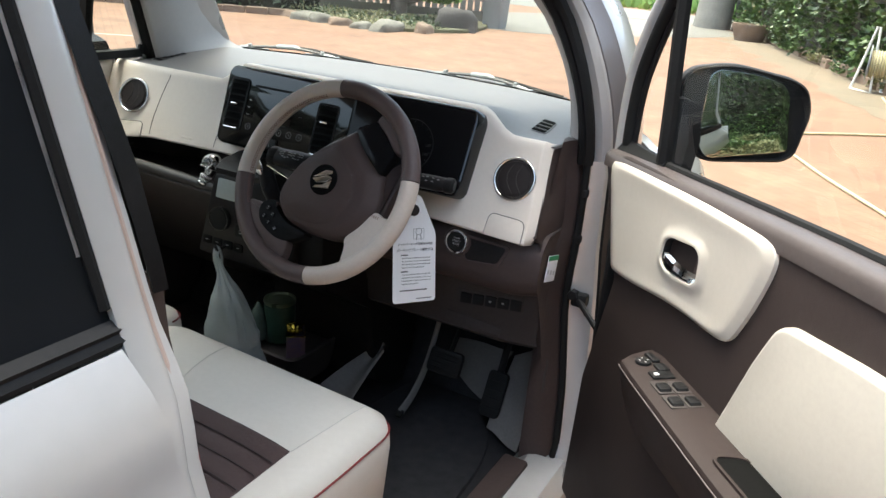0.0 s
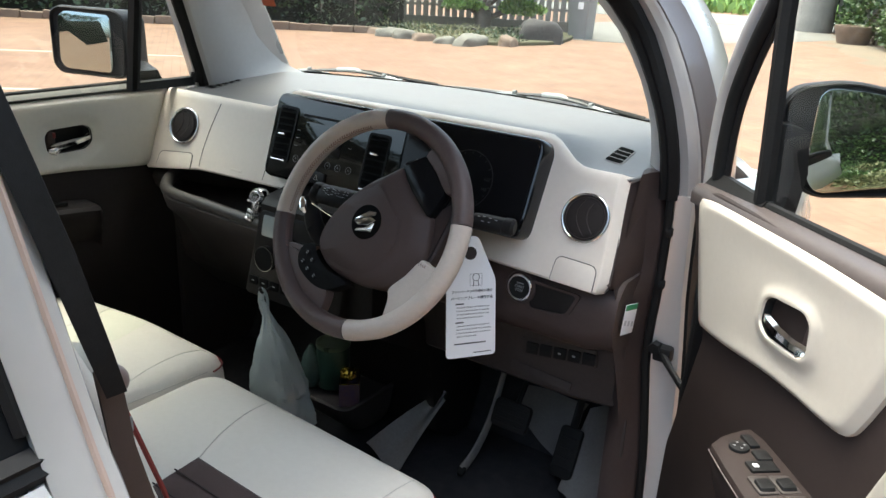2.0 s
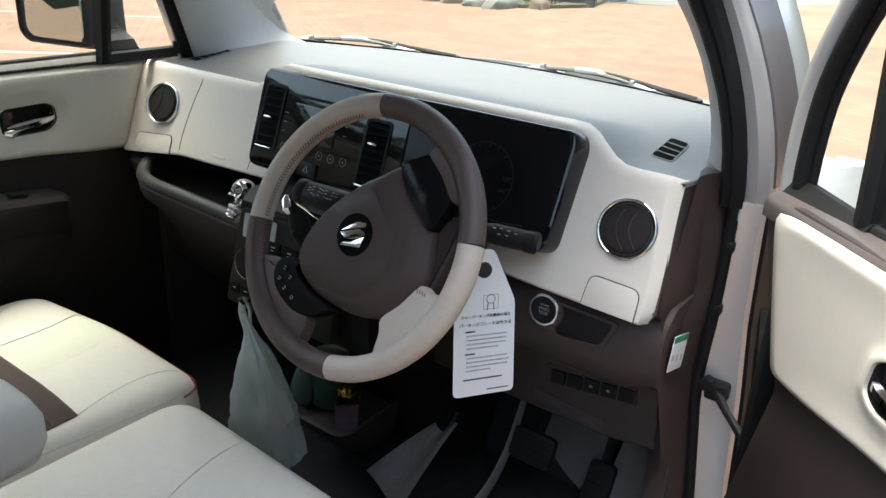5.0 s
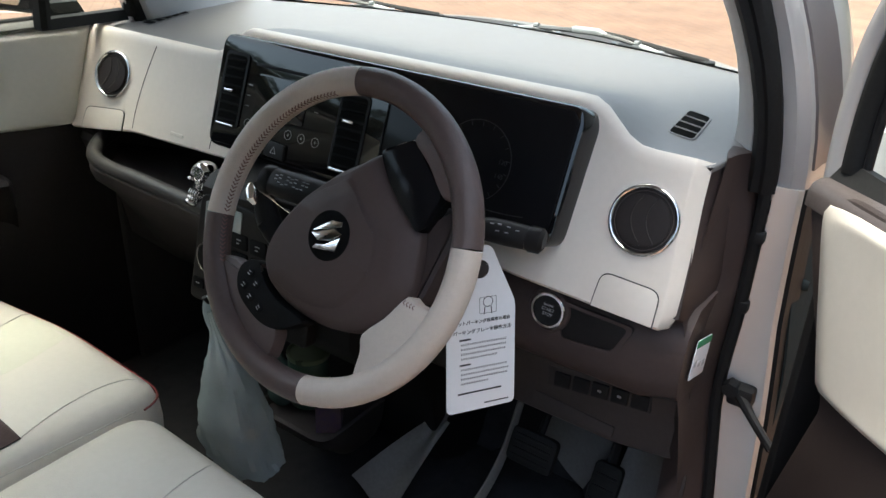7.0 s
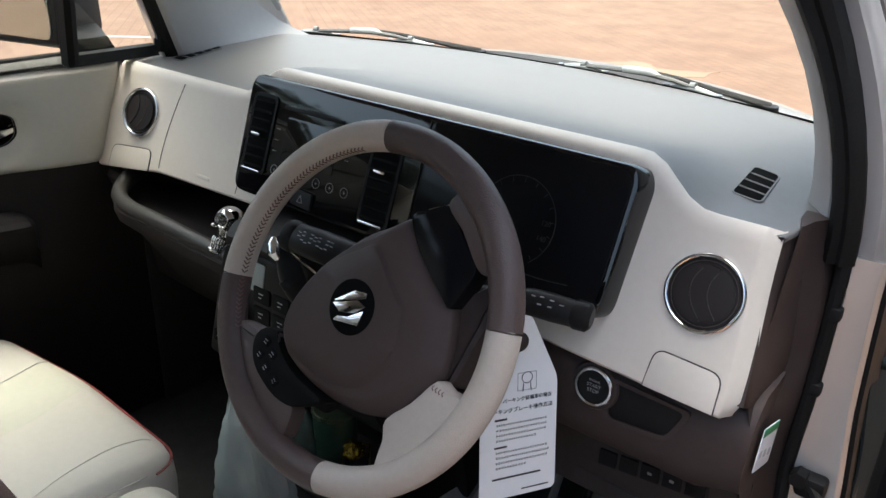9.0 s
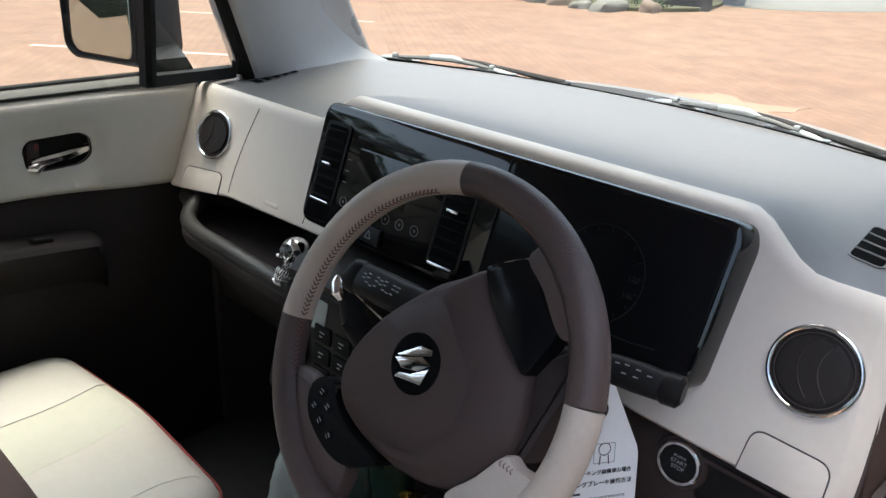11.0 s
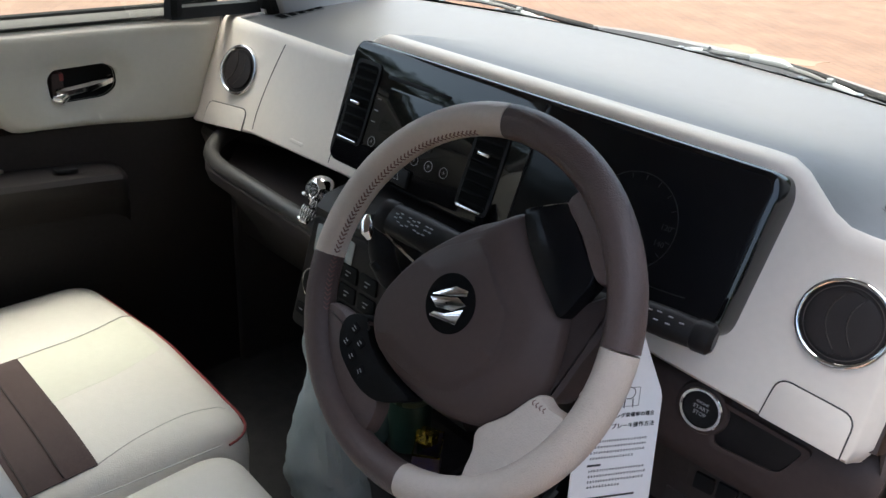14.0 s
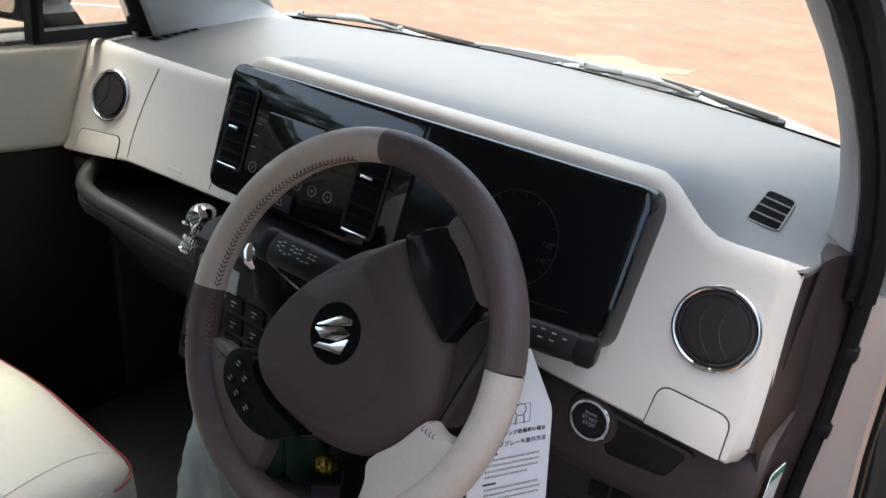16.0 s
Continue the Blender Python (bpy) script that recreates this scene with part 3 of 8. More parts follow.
part("headliner", grid(lambda u, v: (lerp(-0.50, 0.50, u), lerp(-1.8, 0.40, v), 1.555 - 0.06 * (2 * abs(u - 0.5)) ** 3 - 0.05 * smoothstep(0.7, 1, v)), 10, 10), HEADLINE, car, "grey fabric headliner")
part("floor_carpet", box(-0.64, 0.64, -1.75, 0.62, 0.24, 0.305, 0.01), CARPET, car, "black carpet on the car floor")
part("bulkhead", loft([[Vector((x, y, z)) for y, z in ((0.62, 0.26), (0.66, 0.26), (0.70, 0.98), (0.64, 0.98), (0.60, 0.5), (0.50, 0.30))] for x in (-0.62, 0.62)]), CARPET, car, "black carpeted bulkhead")
part("tailgate", shell(lambda u, v: (lerp(-1, 1, u) * (side_x(lerp(0.25, 1.56, v)) - 0.02), -1.86 - 0.05 * math.sin(math.pi * v) + 0.03 * (2 * u - 1) ** 2, lerp(0.25, 1.56, v)), 10, 12, 0.03), SILVER, car, "silver-white tailgate")

def body_side(sgn, y0, y1, z0, z1, name, label, parent=car, n=14):
    return part(name, shell(lambda u, v: (sgn * side_x(lerp(z0, z1, v)), lerp(y0, y1, u), lerp(z0, z1, v)), 6, n, 0.012), SILVER, parent, label)

for sgn in (1, -1):
    body_side(sgn, -1.86, -1.40, 0.25, 1.52, "rear_quarter", "silver-white rear quarter panel")
    part("roof_rail", tube([(sgn * 0.50, y, 1.545 - 0.05 * smoothstep(0, 0.3, y)) for y in (-1.8, -1.2, -0.6, -0.2, 0.1, 0.2)], 0.024, 10), SILVER, car, "painted roof rail")
    part("door_sill", loft([[Vector((sgn * x, y, z)) for x, z in ((0.56 if sgn > 0 else 0.635, 0.24), (0.69, 0.24), (0.70, 0.30), (0.672, 0.335), (0.60 if sgn > 0 else 0.645, 0.345), (0.56 if sgn > 0 else 0.635, 0.31))] for y in (-1.4, 0.42)]), SILVER, car, "painted door sill")
for sgn in (1, -1):
    for y in (0.98, -1.45):
        w = part("road_wheel", tube([(sgn * 0.61, y, 0.27), (sgn * 0.70, y, 0.27)], 0.17, 28), SATIN, car, "silver road wheel")
        part("tyre", tube([(sgn * 0.645, y + 0.215 * math.cos(a), 0.27 + 0.215 * math.sin(a)) for a in [2 * math.pi * i / 40 for i in range(40)]], 0.054, 12, True), TYRE, w, "black rubber tyre")

# wipers on the windscreen's foot
def wiper(x0, x1):
    px = x1 + 0.05
    w = thing("windscreen_wiper", (px, WS_Y(px) + 0.05, 1.03), "black wiper with grey metal yokes, parked on the windscreen", "wiper", "windscreen wipers")
    def f(s, up, out=0.014):
        x = lerp(x0, x1, s)
        return (x, WS_Y(x) - 0.69 * up + out, 1.039 + up)
    part("blade", tube([f(i / 10, 0.023) for i in range(11)], 0.0042, 6), RUBBER, w, "black rubber blade")
    part("main_yoke", tube([f(s, u, 0.018) for s, u in ((0.08, 0.032), (0.25, 0.037), (0.40, 0.041), (0.55, 0.043), (0.70, 0.040), (0.86, 0.032))], [0.003, 0.0045, 0.0055, 0.0055, 0.0045, 0.003], 8, flat=0.7), YOKE, w, "dark grey bowed main yoke")
    for c in (0.17, 0.80):
        y = part("end_yoke", tube([f(c + d, u, 0.017) for d, u in ((-0.15, 0.026), (-0.08, 0.031), (0.0, 0.034), (0.08, 0.031), (0.15, 0.026))], [0.003, 0.0052, 0.0060, 0.0052, 0.003], 8, flat=0.7), SILVERCLIP, w, "grey metal end yoke")
        part("yoke_pin", tube([f(c - 0.012, 0.037, 0.020), f(c + 0.016, 0.038, 0.021)], 0.0058, 8), SILVERCLIP, y, "pale rivet cover")
        for d in (-0.14, 0.14):
            part("claw", tube([f(c + d, 0.021, 0.012), f(c + d, 0.032, 0.018)], 0.0055, 6), SILVERCLIP, y, "pale claw")
    part("joint_cover", tube([f(s, u, 0.020) for s, u in ((0.36, 0.038), (0.42, 0.044), (0.56, 0.047), (0.63, 0.043))], [0.003, 0.0075, 0.0075, 0.004], 8, flat=0.45), SILVERCLIP, w, "pale grey joint cover")
    part("arm", tube([f(0.60, 0.047, 0.024), f(0.72, 0.044, 0.028), f(0.88, 0.034, 0.040), (px, WS_Y(px) + 0.060, 1.056)], [0.003, 0.004, 0.005, 0.008], 8, flat=0.6), BLACK, w, "black painted metal arm")
    for k, u in ((0.05, 0.019), (0.33, 0.022), (0.52, 0.024), (0.66, 0.022), (0.95, 0.018)):
        part("blade_clip", tube([f(k - 0.014, u, 0.014), f(k + 0.014, u + 0.003, 0.016)], 0.0048, 6, flat=0.6), SILVERCLIP if k > 0.4 else YOKE, w, "grey clip on the blade")
    part("spring_rail", tube([f(q / 10, 0.029 + 0.002 * math.sin(q), 0.017) for q in range(11)], 0.0017, 5), SATIN, w, "thin steel rail")
    part("pivot_cap", tube([(px, WS_Y(px) + 0.060, 1.01), (px, WS_Y(px) + 0.058, 1.058)], [0.017, 0.013], 12), BLACK, w, "black plastic pivot cap")
    return w
SILVERCLIP = mat("pale_grey_wiper_metal", (0.24, 0.255, 0.26), 0.35, 0.3, 0.1, 20)
wiper(-0.61, -0.27)
wiper(-0.01, 0.34)

# driver's doorway: jamb, seal, kick trim
def zx(z, off=0.0):
    return table(z, (0.30, 0.648), (0.38, 0.657), (0.52, 0.650), (0.625, 0.638), (0.69, 0.630), (0.75, 0.627), (0.85, 0.632), (0.98, 0.632), (1.06, 0.630)) + off
def zr(z):
    return table(z, (0.30, 0.705), (0.61, 0.688), (0.71, 0.682), (0.84, 0.669), (0.95, 0.664), (1.06, 0.661))
zz = [0.32 + 0.0467 * i for i in range(16)]
jamb = part("door_jamb", loft([[Vector((zx(z, 0.0), 0.368, z)), Vector((zx(z, 0.010), 0.371, z)), Vector((zr(z) - 0.004, 0.372, z)), Vector((zr(z), 0.376, z)), Vector((zr(z) + 0.002, 0.386, z)), Vector((zr(z) + 0.002, 0.46, z)), Vector((zx(z, 0.0), 0.46, z))] for z in zz]), SILVER, car, "silver-white painted door jamb")
# Black strip added to darken the jamb's side towards the door gap.
part("gap_dark_strip", loft([[Vector(p) for p in ((zr(z) + 0.001, 0.381, z), (zr(z) + 0.006, 0.383, z), (zr(z) + 0.008, 0.46, z), (zr(z) + 0.001, 0.46, z))] for z in zz]), RUBBER, jamb, "black strip darkening the door gap")
part("jamb_seal", tube([(zx(z, -0.008), 0.364, z) for z in zz], 0.0075, 8), RUBBER, jamb, "black rubber jamb seal")
for z, y in ((0.955, 0.362), (0.858, 0.362)):
    part("seal_clip", box(zx(z, -0.010), zx(z, 0.003), y - 0.006, y + 0.008, z - 0.008, z + 0.008, 0.003), BLACK, jamb, "black clip")
# door check strap
chk = part("door_check", box(0.634, 0.668, 0.352, 0.379, 0.714, 0.744, 0.006), BLACK, jamb, "black door check with a bolt")
part("strap", tube([(0.650, 0.359, 0.731), (0.675, 0.339, 0.716), (0.71, 0.314, 0.698)], [0.008, 0.006, 0.006], 8), BLACK, chk)
part("bolt", tube([(0.638, 0.364, 0.740), (0.638, 0.346, 0.740)], 0.011, 6), BLACK, chk, "hexagon bolt head")

def kick_sec(z):
    front = (0.603, table(z, (0.3, 0.335), (0.55, 0.335), (0.66, 0.29), (0.75, 0.250))) if z < 0.75 else (lerp(0.597, 0.584, smoothstep(0.84, 0.90, z)), lerp(0.245, 0.285 + 0.4 * (z - 0.978), smoothstep(0.84, 0.90, z)))
    rx = lerp(zx(z, -0.018), 0.602, smoothstep(0.93, 1.056, z))
    ry = lerp(0.352, 0.363, smoothstep(0.95, 1.056, z))
    up = smoothstep(0.84, 0.90, z)
    mid = (lerp(lerp(front[0], rx, 0.5) - 0.007, 0.590, up), lerp(lerp(front[1], ry, 0.55), 0.344, up))
    return [Vector((*p, z)) for p in (front, mid, (rx, ry), (rx + 0.006, 0.384), (0.585, 0.47), (0.57, 0.43), (0.575, 0.335 if z < 0.87 else front[1] + 0.03))]
kick = part("kick_trim", loft([kick_sec(z) for z in [0.31 + 0.06 * i for i in range(8)] + [0.78, 0.81, 0.84, 0.855, 0.87, 0.885, 0.90, 0.93, 0.96, 0.99, 1.02, 1.042, 1.058]]), BROWN, car, "dark brown kick panel trim", 70)
part("trim_slot", box(0.598, 0.6105, 0.339, 0.356, 0.50, 0.585, 0.003), DBLACK, kick, "dark slot")
part("footwell_side", box(-0.632, -0.612, 0.285, 0.66, 0.30, 0.97, 0.004), DBLACK, car, "black-brown footwell side lining")
part("footwell_side", box(0.588, 0.606, 0.36, 0.66, 0.30, 0.97, 0.004), DBLACK, car, "black-brown footwell side lining")
part("scuff_plate", box(0.555, 0.615, -0.62, 0.30, 0.325, 0.352, 0.008), BROWN, car, "brown sill scuff plate")

# B pillar with its trim, and the belt that hangs on it
bz = [0.33 + 0.03 * i for i in range(40)]
def by(z):
    return table(z, (0.3, -0.668), (0.93, -0.671), (1.0, -0.662), (1.07, -0.664), (1.32, -0.684), (1.5, -0.694))
bp = part("centre_pillar", loft([[Vector((rear_x(1, z) - 0.006 - dx, by(z) + dy, z)) for dx, dy in ((0.0, -0.06), (0.0, -0.012), (0.004, 0.0), (0.014, 0.005), (0.026, 0.002), (0.04, -0.02), (0.06, -0.07))] for z in bz]), SILVER, car, "silver-white centre door pillar")
part("pillar_seal", tube([(rear_x(1, z) - 0.040, by(z) - 0.004, z) for z in bz if z > 0.92], 0.0115, 8), RUBBER, bp, "black rubber door seal")
part("pillar_trim", loft([[Vector((rear_x(1, z) - dx, by(z) + dy, z)) for dx, dy in ((0.044, -0.014), (0.050, -0.010), (0.060, -0.014), (0.066, -0.03), (0.066, -0.10), (0.05, -0.10))] for z in bz if z < 1.06]), BROWN, bp, "dark brown lower pillar trim")
part("upper_trim", loft([[Vector((rear_x(1, z) - dx, by(z) + dy, z)) for dx, dy in ((0.044, 0.004), (0.050, 0.008), (0.058, 0.0), (0.062, -0.03), (0.062, -0.10), (0.05, -0.10))] for z in bz if z > 1.04]), BLACK, bp, "black upper pillar trim")

# closed left side: B pillar and rear door
part("centre_pillar", loft([[Vector((-(side_x(z) - dx), by(z) + dy, z)) for dx, dy in ((0.0, -0.06), (0.0, 0.0), (0.06, 0.0), (0.07, -0.07))] for z in bz]), SILVER, car, "silver-white centre door pillar")

def rear_door(sgn, label):
    d = thing("rear_door", (sgn * 0.65, -1.0, 0.35), label, "car door")
    y1 = lambda z: by(z) - 0.016
    ys = lambda z: table(z, (0.30, -0.689), (0.90, -0.694), (1.0, -0.705), (1.06, -0.714)) if sgn > 0 else y1(z)
    skin = lambda z: rear_x(sgn, z) + 0.002 + 0.012 * math.exp(-((z - 1.0) / 0.03) ** 2)
    def lower(u, v):
        z = lerp(0.33, 1.048, v)
        y = lerp(-1.42, ys(z), 1 - (1 - u) ** 2)
        return (sgn * (skin(z) - 0.010 * smoothstep(0.985, 1.0, u)), y, z)
    part("outer_skin", shell(lower, 14, 22, 0.02), SILVER, d, "silver-white painted skin")
    fz = [0.72 + 0.03 * i for i in range(27)]
    sink = lambda z: 0.007 * smoothstep(1.06, 0.98, z)
    part("window_frame", loft([[Vector((sgn * (rear_x(sgn, z) + dx - sink(z)), y1(z) + dy, z)) for dx, dy in ((0.004, -0.034), (0.006, -0.030), (0.006, -0.010), (0.0045, -0.005), (0.001, -0.001), (-0.006, 0.001), (-0.02, 0.0), (-0.02, -0.032))] for z in fz]), SILVER, d, "painted front window frame")
    # This tube paints the orange ground's reflection beside the frame.
    part("frame_crease", tube([(sgn * (rear_x(sgn, z) - 0.006 - sink(z)), y1(z) + 0.003, z) for z in fz], 0.0042, 8), PINKREFLEX, d, "tan line painted as the ground's reflection along the frame")
    gl = part("glass", grid(lambda u, v: (sgn * (rear_x(sgn, lerp(1.05, 1.5, v)) - 0.006), lerp(-1.40, y1(lerp(1.05, 1.5, v)) - 0.03, u), lerp(1.05, 1.5, v)), 4, 6), TINT, d, "dark tinted glass")
    part("glass_run", tube([(sgn * (rear_x(sgn, z) - 0.002), y1(z) - 0.036, z) for z in fz if z > 1.07], 0.006, 6), RUBBER, d, "black rubber glass run")
    part("belt_moulding", loft([[Vector((sgn * (rear_x(sgn, 1.06) + x), y, z)) for x, z in ((0.000, 1.046), (0.007, 1.048), (0.009, 1.054), (0.005, 1.060), (0.006, 1.064), (-0.004, 1.070), (-0.012, 1.048))] for y in (-1.40, -1.1, -0.9, y1(1.06) - 0.040, y1(1.06) - 0.028)]), BLACK, d, "black belt moulding below the glass")
    part("inner_trim", box(min(sgn * 0.49, sgn * 0.53), max(sgn * 0.49, sgn * 0.53), -1.40, -0.75, 0.36, 1.03, 0.02), BROWN, d, "dark brown inner trim")
    return d
rear_door(1, "closed silver-white rear door with dark tinted glass")
rear_door(-1, "closed silver-white rear door with dark tinted glass")

# ---- dashboard ----
dash = thing("dashboard", (0, 0.3, 0.85), "ivory and dark brown dashboard with a gloss black centre panel", "dashboard")
FACE_Y = lambda z: 0.254 + 0.4 * (z - 0.978)
def top_z(x):
    return 1.058 + 0.042 * smoothstep(-0.265, -0.205, x) * (1 - smoothstep(0.400, 0.500, x))
def bot_z(x):
    return table(x, (-0.62, 0.870), (-0.44, 0.894), (-0.2, 0.900), (0.25, 0.892), (0.36, 0.876), (0.60, 0.868))
xs = [-0.622 + 1.19 * i / 60 for i in range(61)] + [0.5705, 0.5725, 0.580, 0.5845, 0.5865, 0.5870]
def face_section(x):
    b, t = bot_z(x), top_z(x)
    lip = 0.016 * smoothstep(-0.27, -0.21, x) * (1 - smoothstep(0.41, 0.48, x)) + 0.008
    pts = [(FACE_Y(b) + 0.03, b + 0.004), (FACE_Y(b) + 0.006, b), (FACE_Y(b + 0.006), b + 0.005), (FACE_Y(b + 0.02), b + 0.02)]
    for k in range(1, 7):
        z = lerp(b + 0.02, t - 0.016, k / 6)
        pts.append((FACE_Y(z), z))
    e = 0.014 * smoothstep(0.572, 0.584, x)
    pts += [(FACE_Y(t - 0.008) + 0.0005, t - 0.007), (FACE_Y(t) + 0.004, t - 0.0015), (FACE_Y(t) + 0.004 + lip * 0.5, t), (FACE_Y(t) + 0.004 + lip - e, t - 0.002 - 0.4 * e), (FACE_Y(t) + 0.02 + lip - 2 * e, t - 0.02 - e)]
    return [Vector((x - 0.013 * smoothstep(0.50, 0.585, x) * smoothstep(b, t, z) - 0.009 * smoothstep(0.565, 0.587, x) * (1 - smoothstep(b, b + 0.022, z)), y + 0.011 * max(0.0, min(1.0, (x - 0.5705) / 0.014)) + 0.004 * smoothstep(0.5850, 0.5870, x), z - 0.005 * max(0.0, min(1.0, (x - 0.5705) / 0.014)) * smoothstep(t - 0.03, t, z))) for y, z in pts]
bmf = loft([face_section(x) for x in xs], closed=False)
part("fascia", bmf, BEIGE, dash, "ivory moulded fascia", 50)

def top_section(x):
    t = top_z(x)
    lip = 0.016 * smoothstep(-0.27, -0.21, x) * (1 - smoothstep(0.41, 0.48, x)) + 0.008
    y0, y1 = FACE_Y(t) + lip, WS_Y(x) - 0.012
    pts = []
    for k in range(15):
        s = k / 14
        y = lerp(y0, y1, s)
        z = lerp(t - 0.004, 1.058 + 0.020 * s, smoothstep(0.0, 0.45, s)) + 0.006 * math.sin(math.pi * s) - 0.010 * smoothstep(0.8, 1.0, s) - 0.004 * (abs(x) / 0.62) ** 4
        pts.append(Vector((x, y, z)))
    pts.append(Vector((x, y1 + 0.004, 0.99)))
    return pts
xt = [-0.628 + 1.1985 * i / 60 for i in range(61)]
part("dash_top", loft([top_section(x) for x in xt], closed=False), DASHTOP, dash, "soft grey-brown dash top", 50)
# the dash top's faint raised line
part("top_crease", tube([(lerp(-0.16, 0.13, i / 8), 0.392 + 0.012 * math.sin(math.pi * i / 8), top_z(0) - 0.014) for i in range(9)], 0.0022, 6), DASHTOP, dash)
# brown end cap towards the driver's door
def cap_ring(z):
    fy = table(z, (0.80, 0.268), (0.862, 0.262), (0.885, FACE_Y(0.885) + 0.010), (1.047, FACE_Y(1.047) + 0.012))
    fx, rx = lerp(0.590, 0.5745, smoothstep(0.87, 1.04, z)), lerp(0.602, 0.5955, smoothstep(0.80, 1.05, z))
    return [Vector(p) for p in ((0.545, fy + 0.010, z), (fx - 0.008, fy, z), (fx - 0.002, fy + 0.002, z), (fx, fy + 0.008, z), (rx, 0.385, z), (0.545, 0.42, z))]
part("end_cap", loft([cap_ring(z) for z in (0.80, 0.84, 0.862, 0.885, 0.92, 0.96, 1.0, 1.03, 1.046, 1.0495)]), BROWN, dash, "dark brown side cap of the dashboard", 50)
def top_end(u, v):
    """The last strip of the dash top, out to its slanting edge."""
    sec = top_section(0.5705)
    y = lerp(sec[0].y, 0.44, v)
    z = table(y, *[(p.y, p.z) for p in sec[:8]])
    edge = 0.5745 + 0.22 * (y - 0.288)
    k = [0.0, 0.5, 0.85, 0.97, 1.0, 1.0][min(5, round(u * 5))]
    drop = [0.0, 0.0, 0.0, 0.0010, 0.003, 0.006][min(5, round(u * 5))]
    return (lerp(0.5695, edge, k), y, z + 0.0002 - drop)
part("top_end", grid(top_end, 5, 14), DASHTOP, dash, "edge of the dash top", 60)
part("end_cap", loft([[Vector((-x, FACE_Y(z) + 0.004, z)), Vector((-x, 0.40, z)), Vector((-x + 0.05, 0.40, z)), Vector((-x + 0.05, FACE_Y(z) + 0.03, z))] for x, z in ((0.640, 0.875), (0.640, 0.95), (0.630, 1.046))]), BROWN, dash)

# gloss black panel: vents, audio, meter
PF = frame_of((0, 0.204, 0.964), (1, 0, 0), (0, 0.36, 1))
pv = lambda z: (z - 0.964) * 1.0629
pan_out = rounded([(-0.196, pv(0.937)), (0.428, pv(0.937)), (0.434, pv(1.085)), (0.425, pv(1.103)), (-0.19, pv(1.104)), (-0.2, pv(1.09))], 0.022, 5)
panel = part("centre_panel", slab(pan_out, -0.055, 0.0, PF, 0.007), PIANO, dash, "gloss black centre panel")
part("meter_lens", slab(rounded([(0.150, pv(0.944)), (0.421, pv(0.944)), (0.426, pv(1.085)), (0.418, pv(1.096)), (0.150, pv(1.097))], 0.012, 4), -0.001, 0.0007, PF, 0.0004), METER, panel, "smoked dark meter lens")
part("panel_seam", slab(rect(0.148, pv(1.02), 0.0016, 0.165, 0.0004, 1), 0, 0.0012, PF, 0.0004), BLACK, panel)
def slat_vent(cx, cz, w, h, tab_z):
    ve = part("centre_vent", ringplate(rect(cx, pv(cz), w + 0.008, h + 0.010, 0.010, 5), rect(cx, pv(cz), w, h, 0.007, 5), 0.0, 0.0016, PF), STACK, panel, "black air vent with slats")
    # Black plate paints the shade behind the slats.
    part("vent_shade", slab(rect(cx, pv(cz), w, h, 0.006, 3), 0, 0.0012, PF, 0.0004), DEEPBLACK, ve)
    for i in range(8):
        z = pv(cz) - h / 2 + (i + 0.5) * h / 8
        part("slat", loft([at_w(p, q) for p, q in ((rect(cx, z - 0.0016, w * 0.96, 0.0032, 0.001, 2), 0.0012), (rect(cx, z + 0.0005, w * 0.96, 0.0022, 0.001, 2), 0.0036))], PF), MATTBLACK, ve)
    part("vent_tab", slab(rect(cx, pv(tab_z), w * 0.42, 0.0042, 0.001, 3), 0.004, 0.010, PF, 0.001), CHROME, ve, "small chrome tab")
    part("lower_lip", slab(rect(cx, pv(cz) - h / 2 - 0.001, w * 0.9, 0.0035, 0.001, 3), 0.003, 0.006, PF, 0.001), CHROME, ve, "chrome strip")
slat_vent(-0.158, 1.024, 0.044, 0.108, 1.0225)
slat_vent(0.090, 1.006, 0.046, 0.105, 1.0215)
part("disc_slot", slab(rect(-0.055, pv(1.0680), 0.120, 0.0050, 0.002, 3), 0, 0.0012, PF, 0.0004), BLACK, panel, "black disc slot")
part("display", slab(rect(-0.052, pv(1.027), 0.105, 0.062, 0.003, 3), 0, 0.0010, PF, 0.0004), PIANO, panel, "switched-off audio display")
def ring_icon(x, z, r=0.0072):
    k = part("touch_key", ringplate(circle(x, pv(z), r, 24), circle(x, pv(z), r - 0.0008, 24), 0.0003, 0.0009, PF), GREYINK, panel, "round touch key")
    part("key_mark", slab(rect(x, pv(z), 0.0045, 0.0009, 0.0002, 1), 0.0003, 0.0009, PF, 0.0002), GREYINK, k)
    part("key_mark", slab(rect(x, pv(z), 0.0009, 0.0045, 0.0002, 1), 0.0003, 0.0009, PF, 0.0002), GREYINK, k)
for x in (-0.112, -0.024, 0.003, 0.031):
    ring_icon(x, 0.982)
for x, z in ((-0.120, 1.037), (-0.120, 1.022), (-0.120, 1.007), (0.022, 1.037), (0.022, 1.022)):
    part("printed_mark", slab(rect(x, pv(z), 0.008, 0.0012, 0.0003, 1), 0.0002, 0.0008, PF, 0.0002), GREYINK, panel)
hz = part("hazard_switch", slab(rounded([(-0.0640, pv(0.9460)), (-0.0220, pv(0.9440)), (-0.0240, pv(0.9660)), (-0.0620, pv(0.9680))], 0.003, 3), 0, 0.004, PF, 0.0015), BLACK, panel, "black hazard switch with a triangle")
tri_o, tri_i = rounded([(-0.0500, pv(0.9510)), (-0.0380, pv(0.9510)), (-0.0440, pv(0.9620))], 0.001, 2), rounded([(-0.0485, pv(0.9518)), (-0.0395, pv(0.9518)), (-0.0440, pv(0.9603))], 0.001, 2)
